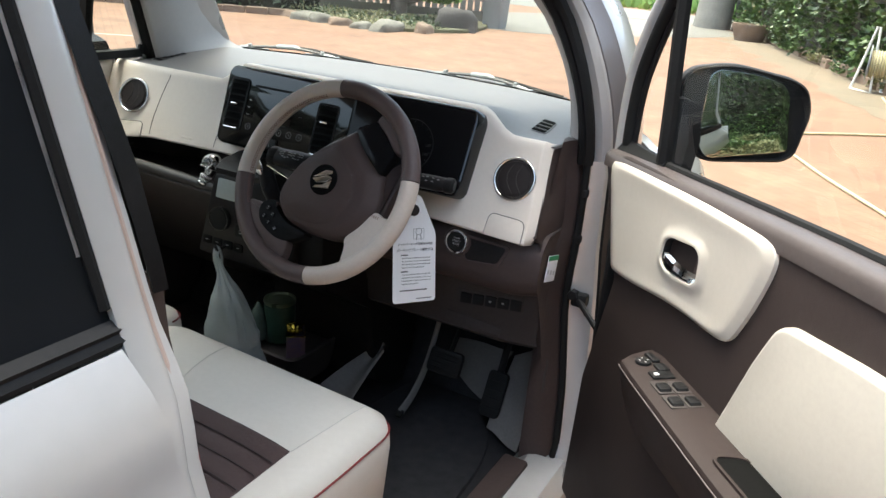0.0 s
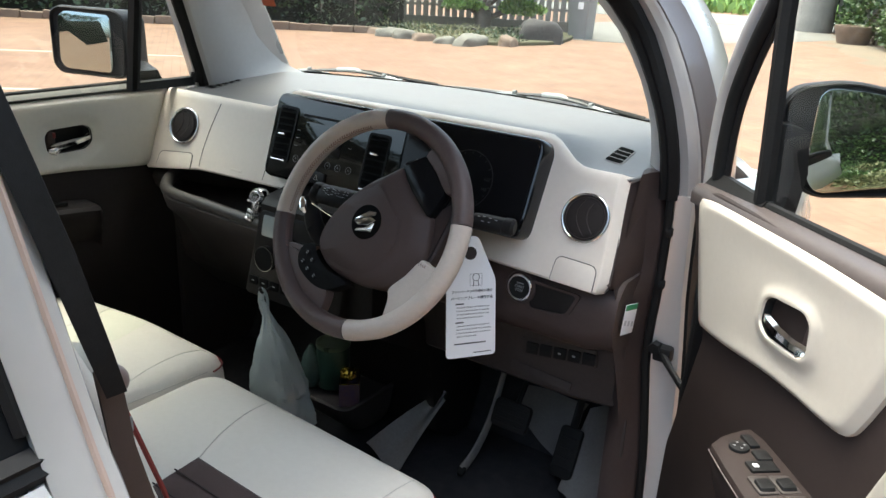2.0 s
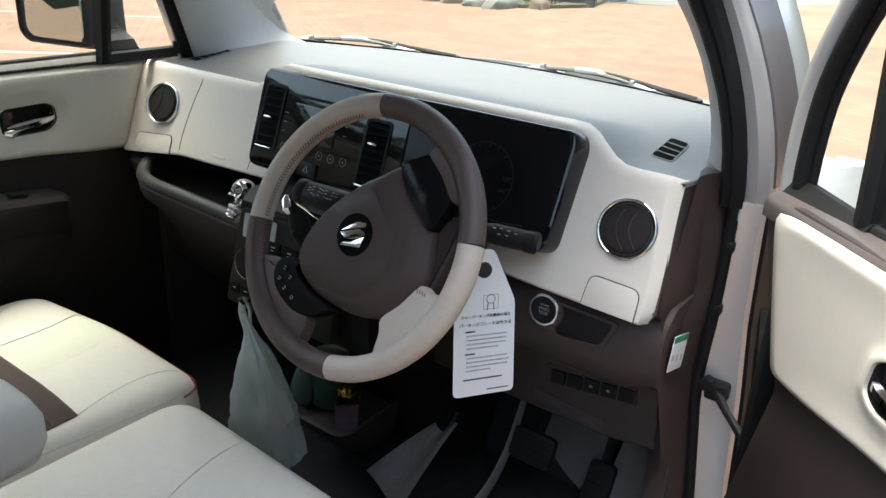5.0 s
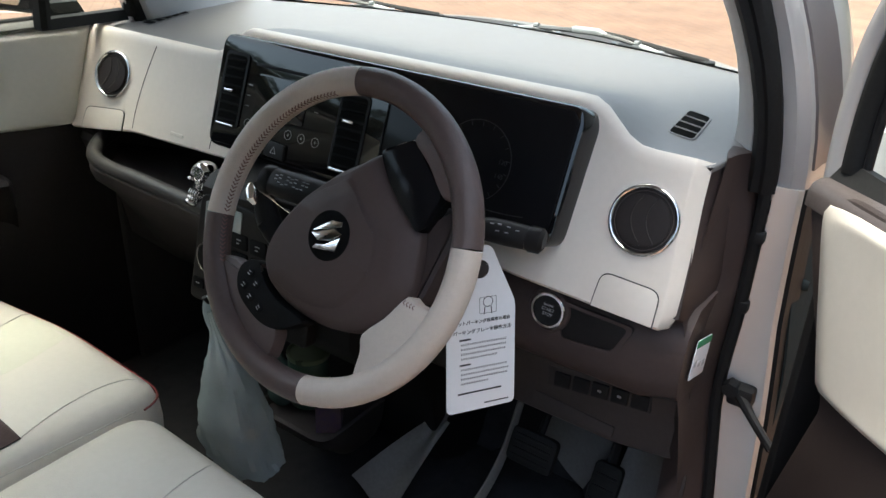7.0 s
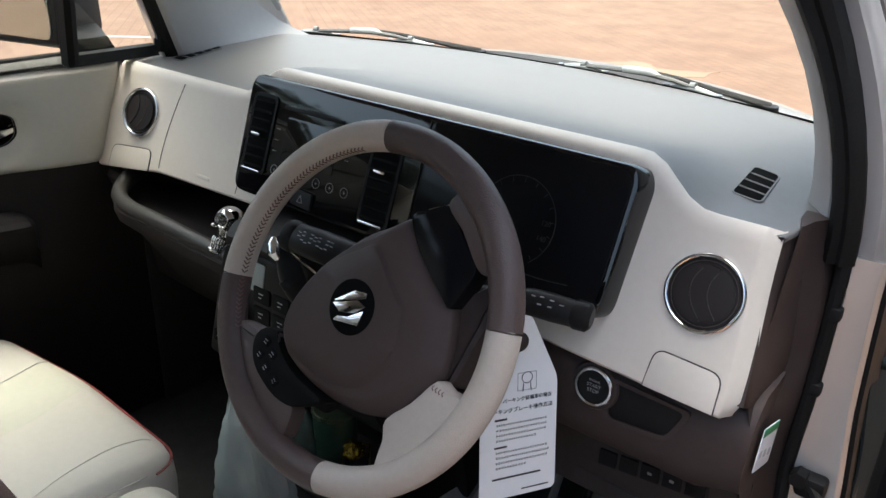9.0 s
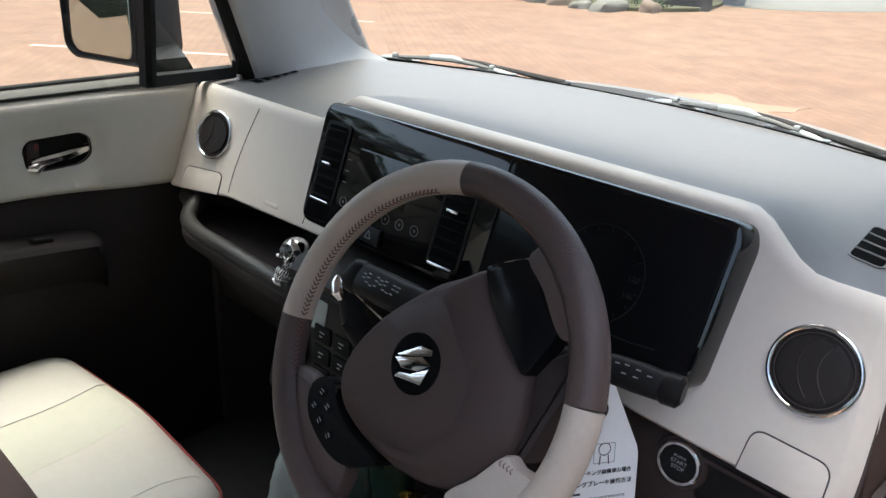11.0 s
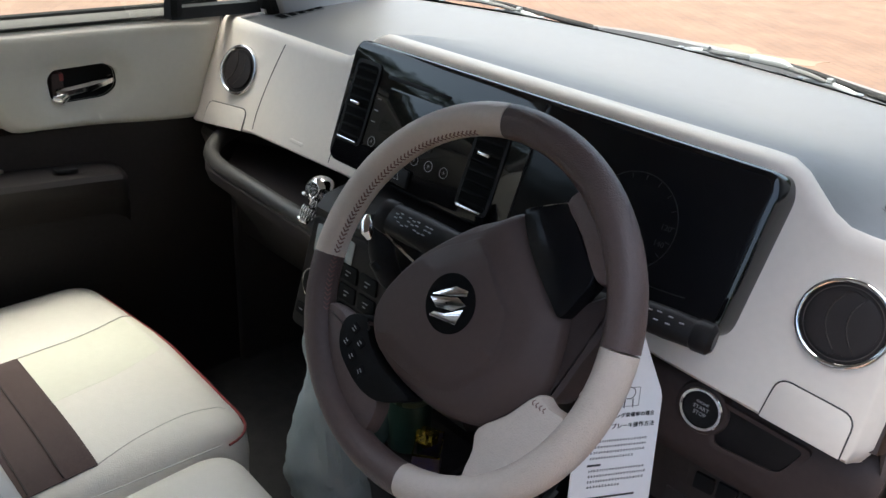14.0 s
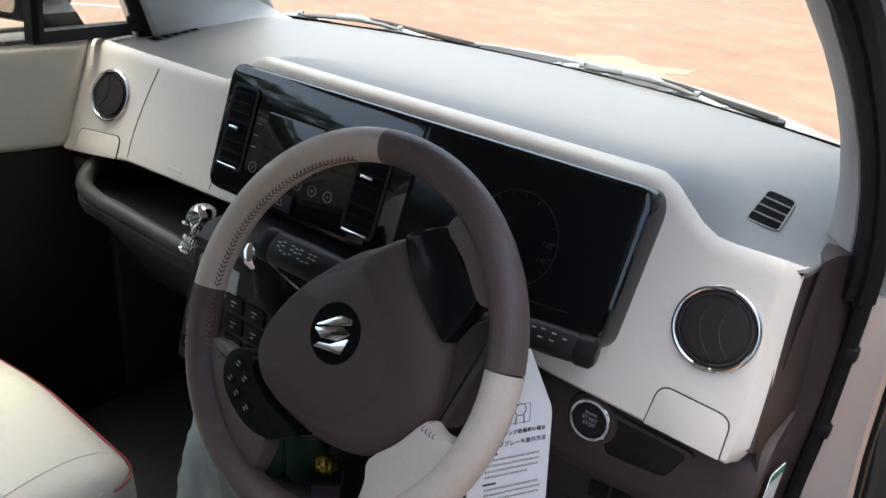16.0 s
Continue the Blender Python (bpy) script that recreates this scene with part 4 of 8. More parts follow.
part("triangle", ringplate(tri_o, tri_i, 0.004, 0.0046, PF), GREYINK, hz)
# meter markings behind the wheel
MC = (0.300, pv(1.015))
arc = [Vector((MC[0] + 0.052 * math.cos(a), MC[1] + 0.052 * math.sin(a))) for a in [radians(-55 + 290 * i / 40) for i in range(41)]]
part("dial_arc", tube([PF @ Vector((p.x, p.y, 0.001)) for p in arc], 0.0006, 5), DIMINK, panel, "faint grey dial ring")
for i in range(15):
    a = radians(-50 + 280 * i / 14)
    q = [PF @ Vector((MC[0] + r * math.cos(a), MC[1] + r * math.sin(a), 0.001)) for r in (0.045, 0.050)]
    part("dial_tick", tube(q, 0.0005, 4), DIMINK, panel)
for txt, a in (("120", 8), ("140", -18)):
    p = (MC[0] + 0.040 * math.cos(radians(a)), MC[1] + 0.040 * math.sin(radians(a)))
    writing("dial_number", txt, 0.0085, PF @ Matrix.Translation((p[0], p[1], 0)), DIMINK, panel, w=0.0008)
part("trip_line", tube([PF @ Vector((lerp(0.33, 0.385, i / 8), pv(0.962) + 0.004 * (i / 8) ** 2, 0.001)) for i in range(9)], 0.0006, 5), DIMINK, panel)

# round end vents, tabs and seams on the fascia
DF = lambda x, z: frame_of((x, FACE_Y(z), z), (1, 0, 0), (0, 0.4, 1))
def round_vent(x, z, yaw=0.0, hand=1):
    F = DF(x, z) @ pose(0, 0, 0.04 * math.sin(radians(yaw)), 0, yaw, 0)
    ring = lambda prof: loft([at_w(circle(0, 0, r, 56), w) for r, w in prof], F, (False, False))
    ve = part("end_vent", ring(((0.0440, -0.016), (0.0436, -0.001), (0.0434, 0.0022), (0.0424, 0.0040), (0.0408, 0.0046), (0.0392, 0.0040), (0.0380, 0.0024), (0.0374, 0.0))), CHROME, dash, "round air vent with a chrome ring", 70)
    part("vent_disc", loft([at_w(circle(0, 0, r, 48), w) for r, w in ((0.0376, -0.002), (0.0374, 0.0010), (0.0350, 0.0014), (0.0346, 0.0006), (0.020, 0.0010), (0.004, 0.0012))], F), VENTDARK, ve, "dark brown disc of the vent")
    part("inner_ring", tube([F @ Vector((0.0352 * math.cos(a), 0.0352 * math.sin(a), 0.0014)) for a in [2 * math.pi * i / 56 for i in range(56)]], 0.0005, 6, True), VENTBROWN, ve)
    edges = [lambda y: -1.0, lambda y: -0.40 - 0.16 * y + 0.54 * y * y, lambda y: 0.11 - 0.21 * y + 0.54 * y * y, lambda y: 1.0]
    for k in range(3):
        def blade(u, v, k=k):
            y = lerp(-0.93, 0.93, v)
            lim = math.sqrt(max(0.0, 0.93 ** 2 - y * y)) * 0.0345 / 0.0372
            a, b = (max(-lim, min(lim, e(y))) for e in (edges[k], edges[k + 1]))
            xx = lerp(a + (0.014 if k else 0), b - (0.014 if k < 2 else 0), u) if b - a > 0.03 else (a + b) / 2
            return F @ Vector((hand * 0.0372 * xx, 0.0345 * y, 0.0030 + 0.0016 * (1 - xx * xx - y * y) - 0.0008 * u))
        part("slat", shell(blade, 8, 20, 0.0012), VENTDARK, ve, "curved brown slat")
        if k:
            ys = [-0.76 + 1.5 * q / 16 for q in range(17)]
            # Lighter brown paints the glint along each slat's edge.
            part("slat_edge", tube([F @ Vector((hand * 0.0372 * (edges[k](y) + 0.012), 0.0345 * y, 0.0031 + 0.0016 * (1 - edges[k](y) ** 2 - y * y))) for y in ys if abs(edges[k](y)) < math.sqrt(max(0, 0.86 - y * y))], 0.0004, 5), VENTBROWN, ve, "thin slat edge, lighter for the light it catches")
round_vent(0.5185, 0.9825)
round_vent(-0.515, 0.982, 9, -1)
def fascia_tab(x0, x1, z0, z1, zt0, zt1):
    """A lid flush with the fascia: its upper corners are rounded, its foot ends at the fascia's lower edge."""
    F = DF(0, 0.978)
    q = rounded([(x0, dv(z0)), (x1, dv(z1)), (x1 - 0.001, dv(zt1)), (x0 + 0.003, dv(zt0))], 0.014, 5)[12:]
    up = [Vector((x0, dv(z0))), Vector((x1, dv(z1)))] + q
    t = part("fascia_lid", slab(up, -0.002, 0.0018, F, 0.0012), BEIGE, dash, "small ivory pull-out lid")
    part("lid_gap", tube([F @ Vector((p[0], p[1], 0.0006)) for p in up[1:] + up[:1]], 0.0011, 6), DBLACK, t)
dv = lambda z: (z - 0.978) * 1.077
fascia_tab(0.484, 0.563, 0.8745, 0.8725, 0.9155, 0.9125)
fascia_tab(-0.588, -0.468, 0.8765, 0.8925, 0.916, 0.928)
def seam(pts, r=0.0009, m=None):
    part("fascia_seam", tube(crom(pts, 5, False), r, 6), m or DBLACK, dash)
seam([(-0.440, FACE_Y(0.903) + 0.0005, 0.903), (-0.4405, FACE_Y(0.93), 0.93), (-0.437, FACE_Y(0.965), 0.965), (-0.429, FACE_Y(1.005), 1.005), (-0.418, FACE_Y(1.045), 1.045)])
seam([(-0.232, FACE_Y(0.909) + 0.0005, 0.909), (-0.230, FACE_Y(0.93), 0.93), (-0.226, FACE_Y(0.95), 0.95)])
part("release_catch", slab(rect(-0.318, dv(0.915), 0.034, 0.006, 0.002, 3), -0.001, 0.0016, DF(0, 0.978), 0.0008), BEIGE, dash)

# demister vents on top
def demister(c, z, n):
    """A grille let into the sloping dash top."""
    yc = sum(p[1] for p in c) / 4
    F = Matrix.Translation((0, yc, z)) @ pose(0, 0, 0, 7.5)
    c = [Vector((x, y - yc)) for x, y in c]
    ve = part("demister_vent", ringplate(inset(rounded(c, 0.007, 4), -0.0020), rounded(c, 0.007, 4), -0.004, 0.0012, F), DASHTOP, dash, "side demister grille")
    # Black plate paints the shade under the grille.
    part("vent_shade", slab(rounded(c, 0.007, 4), -0.004, 0.0006, F, 0.0002), DEEPBLACK, ve)
    for i in range(n):
        f = (i + 1) / (n + 1)
        a, b = c[0].lerp(c[3], f), c[1].lerp(c[2], f)
        part("slat", tube([F @ Vector((*a, 0.0008)), F @ Vector((*b, 0.0008))], 0.0013, 6, flat=0.7), DASHTOP, ve)
demister([(0.492, 0.370), (0.527, 0.361), (0.522, 0.438), (0.490, 0.449)], 1.0630, 3)
demister([(-0.570, 0.358), (-0.540, 0.358), (-0.540, 0.452), (-0.570, 0.452)], 1.0628, 4)

# lower dash on the driver's side
low_prof = [(0.262, 0.880), (0.245, 0.868), (0.232, 0.854), (0.226, 0.832), (0.222, 0.792), (0.228, 0.766), (0.247, 0.750), (0.277, 0.742), (0.287, 0.734), (0.292, 0.672), (0.298, 0.660), (0.304, 0.612), (0.317, 0.600), (0.36, 0.595), (0.42, 0.65), (0.42, 0.880)]
def low_section(x):
    f = smoothstep(0.595, 0.55, x)
    return [Vector((x, y + (1 - f) * 0.012, z + (1 - f) * 0.006 * (z < 0.8))) for y, z in low_prof]
lower = part("lower_panel", loft([low_section(x)[:8] + [Vector((x, 0.34, 0.750)), Vector((x, 0.42, 0.880))] for x in (0.14, 0.3, 0.5, 0.55, 0.58, 0.60)]), BROWN, dash, "dark brown lower dash panel")
# Black-brown here stands for the shade of the recess below the panel.
part("knee_panel", loft([[p + Vector((0, 0.006, 0)) for p in low_section(x)[7:15]] for x in (0.14, 0.3, 0.5, 0.58, 0.60)]), DBLACK, lower, "recessed knee panel, its shade put into the colour")
LF = frame_of((-0.012, 0.226, 0.829), (1, 0, 0), (0, 0.12, 1))
pk_o, pk_i = rounded([(0.452, -0.026), (0.532, -0.020), (0.552, 0.026), (0.446, 0.030)], 0.010, 5), rounded([(0.458, -0.021), (0.527, -0.015), (0.544, 0.022), (0.452, 0.025)], 0.009, 5)
pk = part("coin_pocket", ringplate(pk_o, pk_i, -0.002, 0.0035, LF), BROWN, lower, "small open pocket")
# Flat black plate paints the shade inside the pocket.
part("pocket_shade", slab(pk_i, -0.001, 0.0012, LF, 0.0003), STACK, pk)
BF = frame_of((0.424, 0.230, 0.8396), (1, 0, 0), (0, 0.15, 1))
btn = part("start_button", loft([at_w(circle(0, 0, r, 36), w) for r, w in ((0.031, -0.006), (0.030, 0.004), (0.028, 0.007), (0.0245, 0.007))], BF), BROWN, lower, "round engine start button")
part("button_ring", loft([at_w(circle(0, 0, r, 36), w) for r, w in ((0.0245, 0.003), (0.0245, 0.010), (0.0232, 0.0115), (0.0205, 0.011), (0.0198, 0.007))], BF, (False, False)), CHROME, btn, "chrome ring")
part("button_cap", loft([at_w(circle(0, 0, r, 32), w) for r, w in ((0.0198, 0.004), (0.0194, 0.0095), (0.012, 0.0085), (0.003, 0.008))], BF), BLACK, btn, "black button cap")
writing("button_text", "START", 0.0062, BF @ Matrix.Translation((0, 0.001, 0)), GREYINK, btn, w=0.0095)
writing("button_text", "STOP", 0.0062, BF @ Matrix.Translation((0, -0.0055, 0)), GREYINK, btn, w=0.0095)
writing("button_text", "ENGINE", 0.0040, BF @ Matrix.Translation((0, 0.0072, 0)), GREYINK, btn, w=0.0095)
sw = part("switch_bank", slab(rounded([(0.412, 0.692), (0.566, 0.712), (0.563, 0.748), (0.410, 0.730)], 0.004, 3), 0.0, 0.005, frame_of((-0.010, 0.299, -0.020), (1, 0, 0), (0, 0, 1)), 0.002), DBLACK, lower, "row of blank and small switches")
for i in range(5):
    x = 0.422 + i * 0.029
    part("switch", slab(rounded([(x, 0.698 + 0.13 * (x - 0.412)), (x + 0.025, 0.701 + 0.13 * (x - 0.412)), (x + 0.025, 0.724 + 0.13 * (x - 0.412)), (x, 0.722 + 0.13 * (x - 0.412))], 0.002, 2), 0.005, 0.009, frame_of((-0.010, 0.299, -0.020), (1, 0, 0), (0, 0, 1)), 0.0015), BLACK, sw)
    if i in (2, 3):
        part("switch_mark", slab(rect(x + 0.0125, 0.712 + 0.13 * (x - 0.412), 0.006, 0.004, 0.001, 2), 0.009, 0.0096, frame_of((-0.010, 0.299, -0.020), (1, 0, 0), (0, 0, 1)), 0.0003), GREYINK, sw)
part("card_slot", slab(rounded([(0.384, 0.645), (0.515, 0.640), (0.517, 0.660), (0.386, 0.668)], 0.003, 3), 0, 0.003, frame_of((-0.010, 0.307, -0.020), (1, 0, 0), (0, 0, 1)), 0.001), DBLACK, lower, "dark open slot")

# passenger side: open shelf with its lip, and the panel below it
def shelf_section(x):
    e = smoothstep(-0.56, -0.50, x)
    lipz = table(x, (-0.62, 0.862), (-0.55, 0.856), (-0.50, 0.849), (-0.42, 0.846), (-0.36, 0.843), (-0.06, 0.835))
    yb, yo = lerp(0.26, 0.44, e), 0.07 * (1 - e)
    return [Vector((x, y, z)) for y, z in ((FACE_Y(bot_z(x)) + 0.012, bot_z(x) + 0.003), (yb, bot_z(x) + 0.003), (yb, lipz - 0.05), (0.20 + yo, lipz - 0.045 + 0.03 * (1 - e)), (0.184 + yo, lipz - 0.010), (0.174 + yo, lipz - 0.001), (0.163 + yo, lipz - 0.004), (0.157 + yo, lipz - 0.016), (0.165 + yo, lipz - 0.040), (0.20 + yo, lipz - 0.075), (0.30, 0.62), (0.40, 0.52), (0.50, 0.50))]
part("shelf", loft([shelf_section(x) for x in [-0.625 + 0.0345 * i for i in range(17)]], closed=False), DBLACK, dash, "open shelf with a rounded lip", 45)
part("shelf_lip", tube(crom([(-0.558, 0.262, 0.866), (-0.548, 0.222, 0.855), (-0.515, 0.186, 0.844), (-0.45, 0.168, 0.843), (-0.36, 0.166, 0.842), (-0.25, 0.166, 0.838), (-0.06, 0.166, 0.834)], 5, False), [0.0165 - 0.003 * min(1, i / 12) for i in range(31)], 12), LIPGREY, dash, "charcoal lip of the shelf")

# centre stack below the panel, with the climate panel and a low tray
part("centre_console", loft([[Vector((x, y, z)) for y, z in ((0.20, 0.925), (0.145, 0.915), (0.128, 0.90), (0.128, 0.72), (0.15, 0.68), (0.22, 0.64), (0.32, 0.58), (0.37, 0.36), (0.45, 0.31), (0.55, 0.31), (0.55, 0.925))] for x in (-0.128, -0.116, 0.15, 0.165)]), STACK, dash, "black centre stack")
AF = frame_of((0, 0.114, 0.80), (1, 0, 0), (0, 0.10, 1))
ac = part("climate_panel", slab(rounded([(-0.164, -0.096), (0.100, -0.096), (0.112, 0.090), (-0.128, 0.090)], 0.014, 5), -0.02, 0.0, AF, 0.006), STACK, dash, "gloss black climate control panel")
# The pale grey paints the sky's reflection on the display.
part("climate_display", slab(rounded([(-0.120, 0.038), (-0.040, 0.038), (-0.034, 0.082), (-0.114, 0.082)], 0.004, 3), 0, 0.0014, AF, 0.0005), mat("sky_reflection_grey", (0.30, 0.33, 0.33), 0.15, 0, 0.05, 10), ac, "display painted pale with the sky's reflection")
dl = part("climate_dial", loft([at_w(circle(-0.098, -0.006, r, 32), w) for r, w in ((0.026, 0.0), (0.0255, 0.011), (0.023, 0.014), (0.005, 0.014))], AF), MATTBLACK, ac, "round dial")
part("dial_ring", ringplate(circle(-0.098, -0.006, 0.0265, 32), circle(-0.098, -0.006, 0.0252, 32), 0.010, 0.0130, AF), mat("dark_chrome", (0.20, 0.20, 0.205), 0.2, 1.0, 0.05, 20), dl, "dark chrome ring")
for i in range(6):
    kx, kz = -0.040 + 0.040 * (i % 2), 0.036 - 0.030 * (i // 2)
    key = part("climate_key", slab(rect(kx, kz, 0.034, 0.024, 0.003, 3), 0, 0.003, AF, 0.0012), MATTBLACK, ac)
    part("key_mark", slab(rect(kx, kz + 0.003, 0.010, 0.0016, 0.0004, 1), 0.003, 0.0036, AF, 0.0002), GREYINK, key)
    part("key_mark", slab(rect(kx - 0.002, kz - 0.003, 0.006, 0.0016, 0.0004, 1), 0.003, 0.0036, AF, 0.0002), GREYINK, key)
for i in range(4):
    key = part("climate_key", slab(rect(-0.136 + 0.030 * i, -0.062, 0.024, 0.018, 0.003, 3), 0, 0.003, AF, 0.0012), MATTBLACK, ac)
    part("key_mark", slab(rect(-0.136 + 0.030 * i, -0.062, 0.008, 0.0018, 0.0004, 1), 0.003, 0.0036, AF, 0.0002), GREYINK, key)
tray = part("cup_tray", loft([at_w(rounded([(x0, y0), (x1, y0), (x1, y1), (x0, y1)], 0.035, 6), z) for x0, x1, y0, y1, z in ((-0.09, 0.02, 0.27, 0.38, 0.35), (-0.125, 0.044, 0.190, 0.40, 0.43), (-0.132, 0.051, 0.183, 0.40, 0.452), (-0.126, 0.045, 0.189, 0.40, 0.455), (-0.120, 0.039, 0.195, 0.40, 0.439))]), DBLACK, dash, "low open cup tray")
# printed label on the side cap
SF = frame_of((0.6065, 0.286, 0.8115), (0.09, 1, -0.2), (0, 0.14, 1))
lab = part("warning_label", slab(rect(0, 0, 0.046, 0.054, 0.002, 2), 0, 0.0009, SF, 0.0003), PAPER, dash, "white and green printed label")
part("label_band", slab(rect(0, 0.0215, 0.0455, 0.010, 0.001, 2), 0.0009, 0.0014, SF, 0.0002), GREENINK, lab)
for i in range(3):
    part("label_mark", slab(rect(-0.014 + 0.014 * i, -0.006 - 0.002 * i, 0.007, 0.009, 0.001, 2), 0.0009, 0.0013, SF, 0.0002), FAINT, lab)


# ---- steering wheel ----
WC = Vector((0.2555, 0.001, 0.9775))
WF = frame_of(WC, (1, 0, 0), (0, 0.461, 0.887))
wheel = thing("steering_wheel", WC, "two-tone brown and beige leather steering wheel, turned slightly", "steering wheel")
RIM, TUBE = 0.1742, 0.0165
def rim_point(a, r=RIM, w=0.0):
    return WF @ Vector((r * math.cos(a), r * math.sin(a), w))
def rim_piece(a0, a1, m, label):
    n = max(8, int(abs(a1 - a0) / 4))
    path = [rim_point(radians(lerp(a0, a1, i / n))) for i in range(n + 1)]
    return part("rim", tube(path, TUBE, 20), m, wheel, label)
light1 = rim_piece(96.3, 187.2, WLIGHT, "beige leather rim section")
dark1 = rim_piece(187.5, 279.7, WDARK, "dark brown leather rim section")
rim_piece(-80.0, 10.3, WLIGHT, "beige leather rim section")
rim_piece(10.6, 96.0, WDARK, "dark brown leather rim section")
def stitches(a0, a1, n, parent):
    bm = bmesh.new()
    for i in range(n):
        a = radians(lerp(a0, a1, i / (n - 1)))
        for side in (-1, 1):
            p = []
            for k in range(3):
                ang = math.pi * 0.88 + side * 0.20 * k / 2          # place round the rim's section
                rr, ww = RIM + (TUBE + 0.0004) * math.cos(ang), (TUBE + 0.0004) * math.sin(ang)
                p.append(rim_point(a + radians(-1.2 * k / 2), rr, ww))
            tube(p, 0.0007, 4, bm=bm)
    tagged(part("stitching", bm, THREAD, parent, "row of chevron stitches"), kind="stuff")
stitches(108, 186, 46, light1)
stitches(188.5, 208, 12, dark1)

PAD = [(0.035, 0.102), (0.010, 0.086), (-0.018, 0.067), (-0.053, 0.029), (-0.077, -0.017), (-0.081, -0.052), (-0.067, -0.076), (-0.042, -0.090), (-0.004, -0.098), (0.038, -0.099), (0.079, -0.088), (0.105, -0.060), (0.121, -0.033), (0.122, -0.010), (0.113, 0.034), (0.100, 0.045), (0.072, 0.068), (0.052, 0.087)]
pad_line = crom(PAD, 4)
cpad, cflat = (0.010, -0.012), (-0.055, -0.030)   # middle of the cover; the flank is widest opposite the second point
pad = part("airbag_cover", loft([at_w(scaled(pad_line, f, c), w) for f, w, c in ((0.99, -0.045, cpad), (1.0, -0.014, cpad), (0.990, -0.006, cpad), (0.965, -0.002, cpad), (0.845, 0.0055, cflat), (0.825, 0.0064, cflat), (0.74, 0.0070, cflat), (0.725, 0.0076, cflat), (0.70, 0.0098, cflat), (0.55, 0.0118, cpad), (0.35, 0.0136, cpad), (0.1, 0.0145, cpad))], WF), PADMAT, wheel, "dark brown moulded airbag cover", 60)
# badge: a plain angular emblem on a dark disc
BADGE = WF @ pose(0.0095, -0.001, 0.0125, 0, 0, 10)
bad = part("badge", loft([at_w(circle(0, 0, r, 36), w) for r, w in ((0.0285, -0.003), (0.0282, 0.002), (0.0265, 0.0032))], BADGE), DEEPBLACK, wheel, "round gloss black badge")
for q in ([Vector(p) * 1.22 for p in o] for o in ([(-0.016, 0.004), (0.004, 0.014), (0.016, 0.013), (0.016, 0.0085), (-0.004, 0.0045)], [(-0.017, 0.0015), (0.008, 0.0065), (0.017, 0.002), (0.006, -0.005), (-0.010, -0.0055)], [(0.016, -0.001), (0.012, -0.014), (-0.014, -0.013), (-0.011, -0.0085), (0.000, -0.008)])):
    part("emblem", slab([Vector(p) for p in q], 0.003, 0.0062, BADGE, 0.0012), CHROME, bad, "chrome emblem bar")
part("spoke_insert", slab(crom([(0.038, 0.104), (0.056, 0.115), (0.075, 0.124), (0.084, 0.117), (0.095, 0.106), (0.112, 0.090), (0.126, 0.076), (0.121, 0.055), (0.112, 0.033), (0.098, 0.041), (0.068, 0.065), (0.049, 0.085)], 3), -0.02, 0.0048, WF, 0.002), METER, wheel, "gloss black spoke insert")
part("insert_trim", tube([WF @ Vector((*p, 0.0005)) for p in ((0.037, 0.1035), (0.056, 0.1155), (0.075, 0.1245))], 0.0012, 6), CHROME, wheel, "thin bright trim line")
def spoke(pts, m, label, w0=-0.016, w1=0.006, k=3):
    return part("spoke", slab(crom(pts, k), w0, w1, WF, 0.005), m, wheel, label)
spoke([(0.074, 0.123), (0.084, 0.142), (0.100, 0.146), (0.128, 0.122), (0.148, 0.098), (0.150, 0.080), (0.138, 0.073), (0.124, 0.077), (0.098, 0.104)], WDARK, "dark brown leather spoke")
spoke([(0.080, -0.089), (0.101, -0.064), (0.121, -0.034), (0.136, -0.038), (0.156, -0.040), (0.166, -0.058), (0.148, -0.096), (0.118, -0.130), (0.090, -0.150), (0.084, -0.132), (0.084, -0.108)], WLIGHT, "beige leather lower spoke", -0.016, 0.003)
spoke([(-0.079, -0.060), (-0.090, -0.078), (-0.122, -0.066), (-0.155, -0.070), (-0.162, -0.086), (-0.140, -0.118), (-0.100, -0.150), (-0.062, -0.168), (-0.036, -0.162), (-0.030, -0.140), (-0.034, -0.122), (-0.056, -0.118), (-0.080, -0.106), (-0.086, -0.090)], WDARK, "dark brown leather spoke", -0.016, 0.004)
bms = bmesh.new()
for i in range(4):
    for q in (-1, 1):
        a, b = Vector((0.1205 + 0.0040 * i, -0.0405 - 0.0005 * i)), Vector((0.0020, 0.0024 * q))
        tube([WF @ Vector((*(a + b * 0.1), 0.0036)), WF @ Vector((*(a + b), 0.0036))], 0.0005, 4, bm=bms)
tagged(part("stitching", bms, THREAD, wheel, "short row of red stitches"), kind="stuff")
part("spoke_cover", slab(crom([(0.108, 0.038), (0.126, 0.060), (0.148, 0.075), (0.150, 0.045), (0.140, 0.005), (0.131, -0.035), (0.118, -0.034), (0.116, 0.0)], 3), -0.045, -0.014, WF, 0.008), BROWN, wheel, "dark brown cover behind the spoke")
part("hub_back", loft([at_w(scaled(pad_line, f, cpad), w) for f, w in ((0.55, -0.10), (0.75, -0.07), (0.93, -0.045), (0.96, -0.03))], WF), BLACK, wheel, "black hub housing")
clus = part("audio_control", slab(crom([(-0.084, -0.058), (-0.100, -0.060), (-0.112, -0.070), (-0.113, -0.086), (-0.104, -0.102), (-0.086, -0.114), (-0.060, -0.124), (-0.034, -0.124), (-0.010, -0.112), (0.000, -0.102), (-0.040, -0.093), (-0.066, -0.080), (-0.079, -0.066)], 3), -0.02, 0.0045, WF, 0.002), MATTBLACK, wheel, "black audio switch cluster")
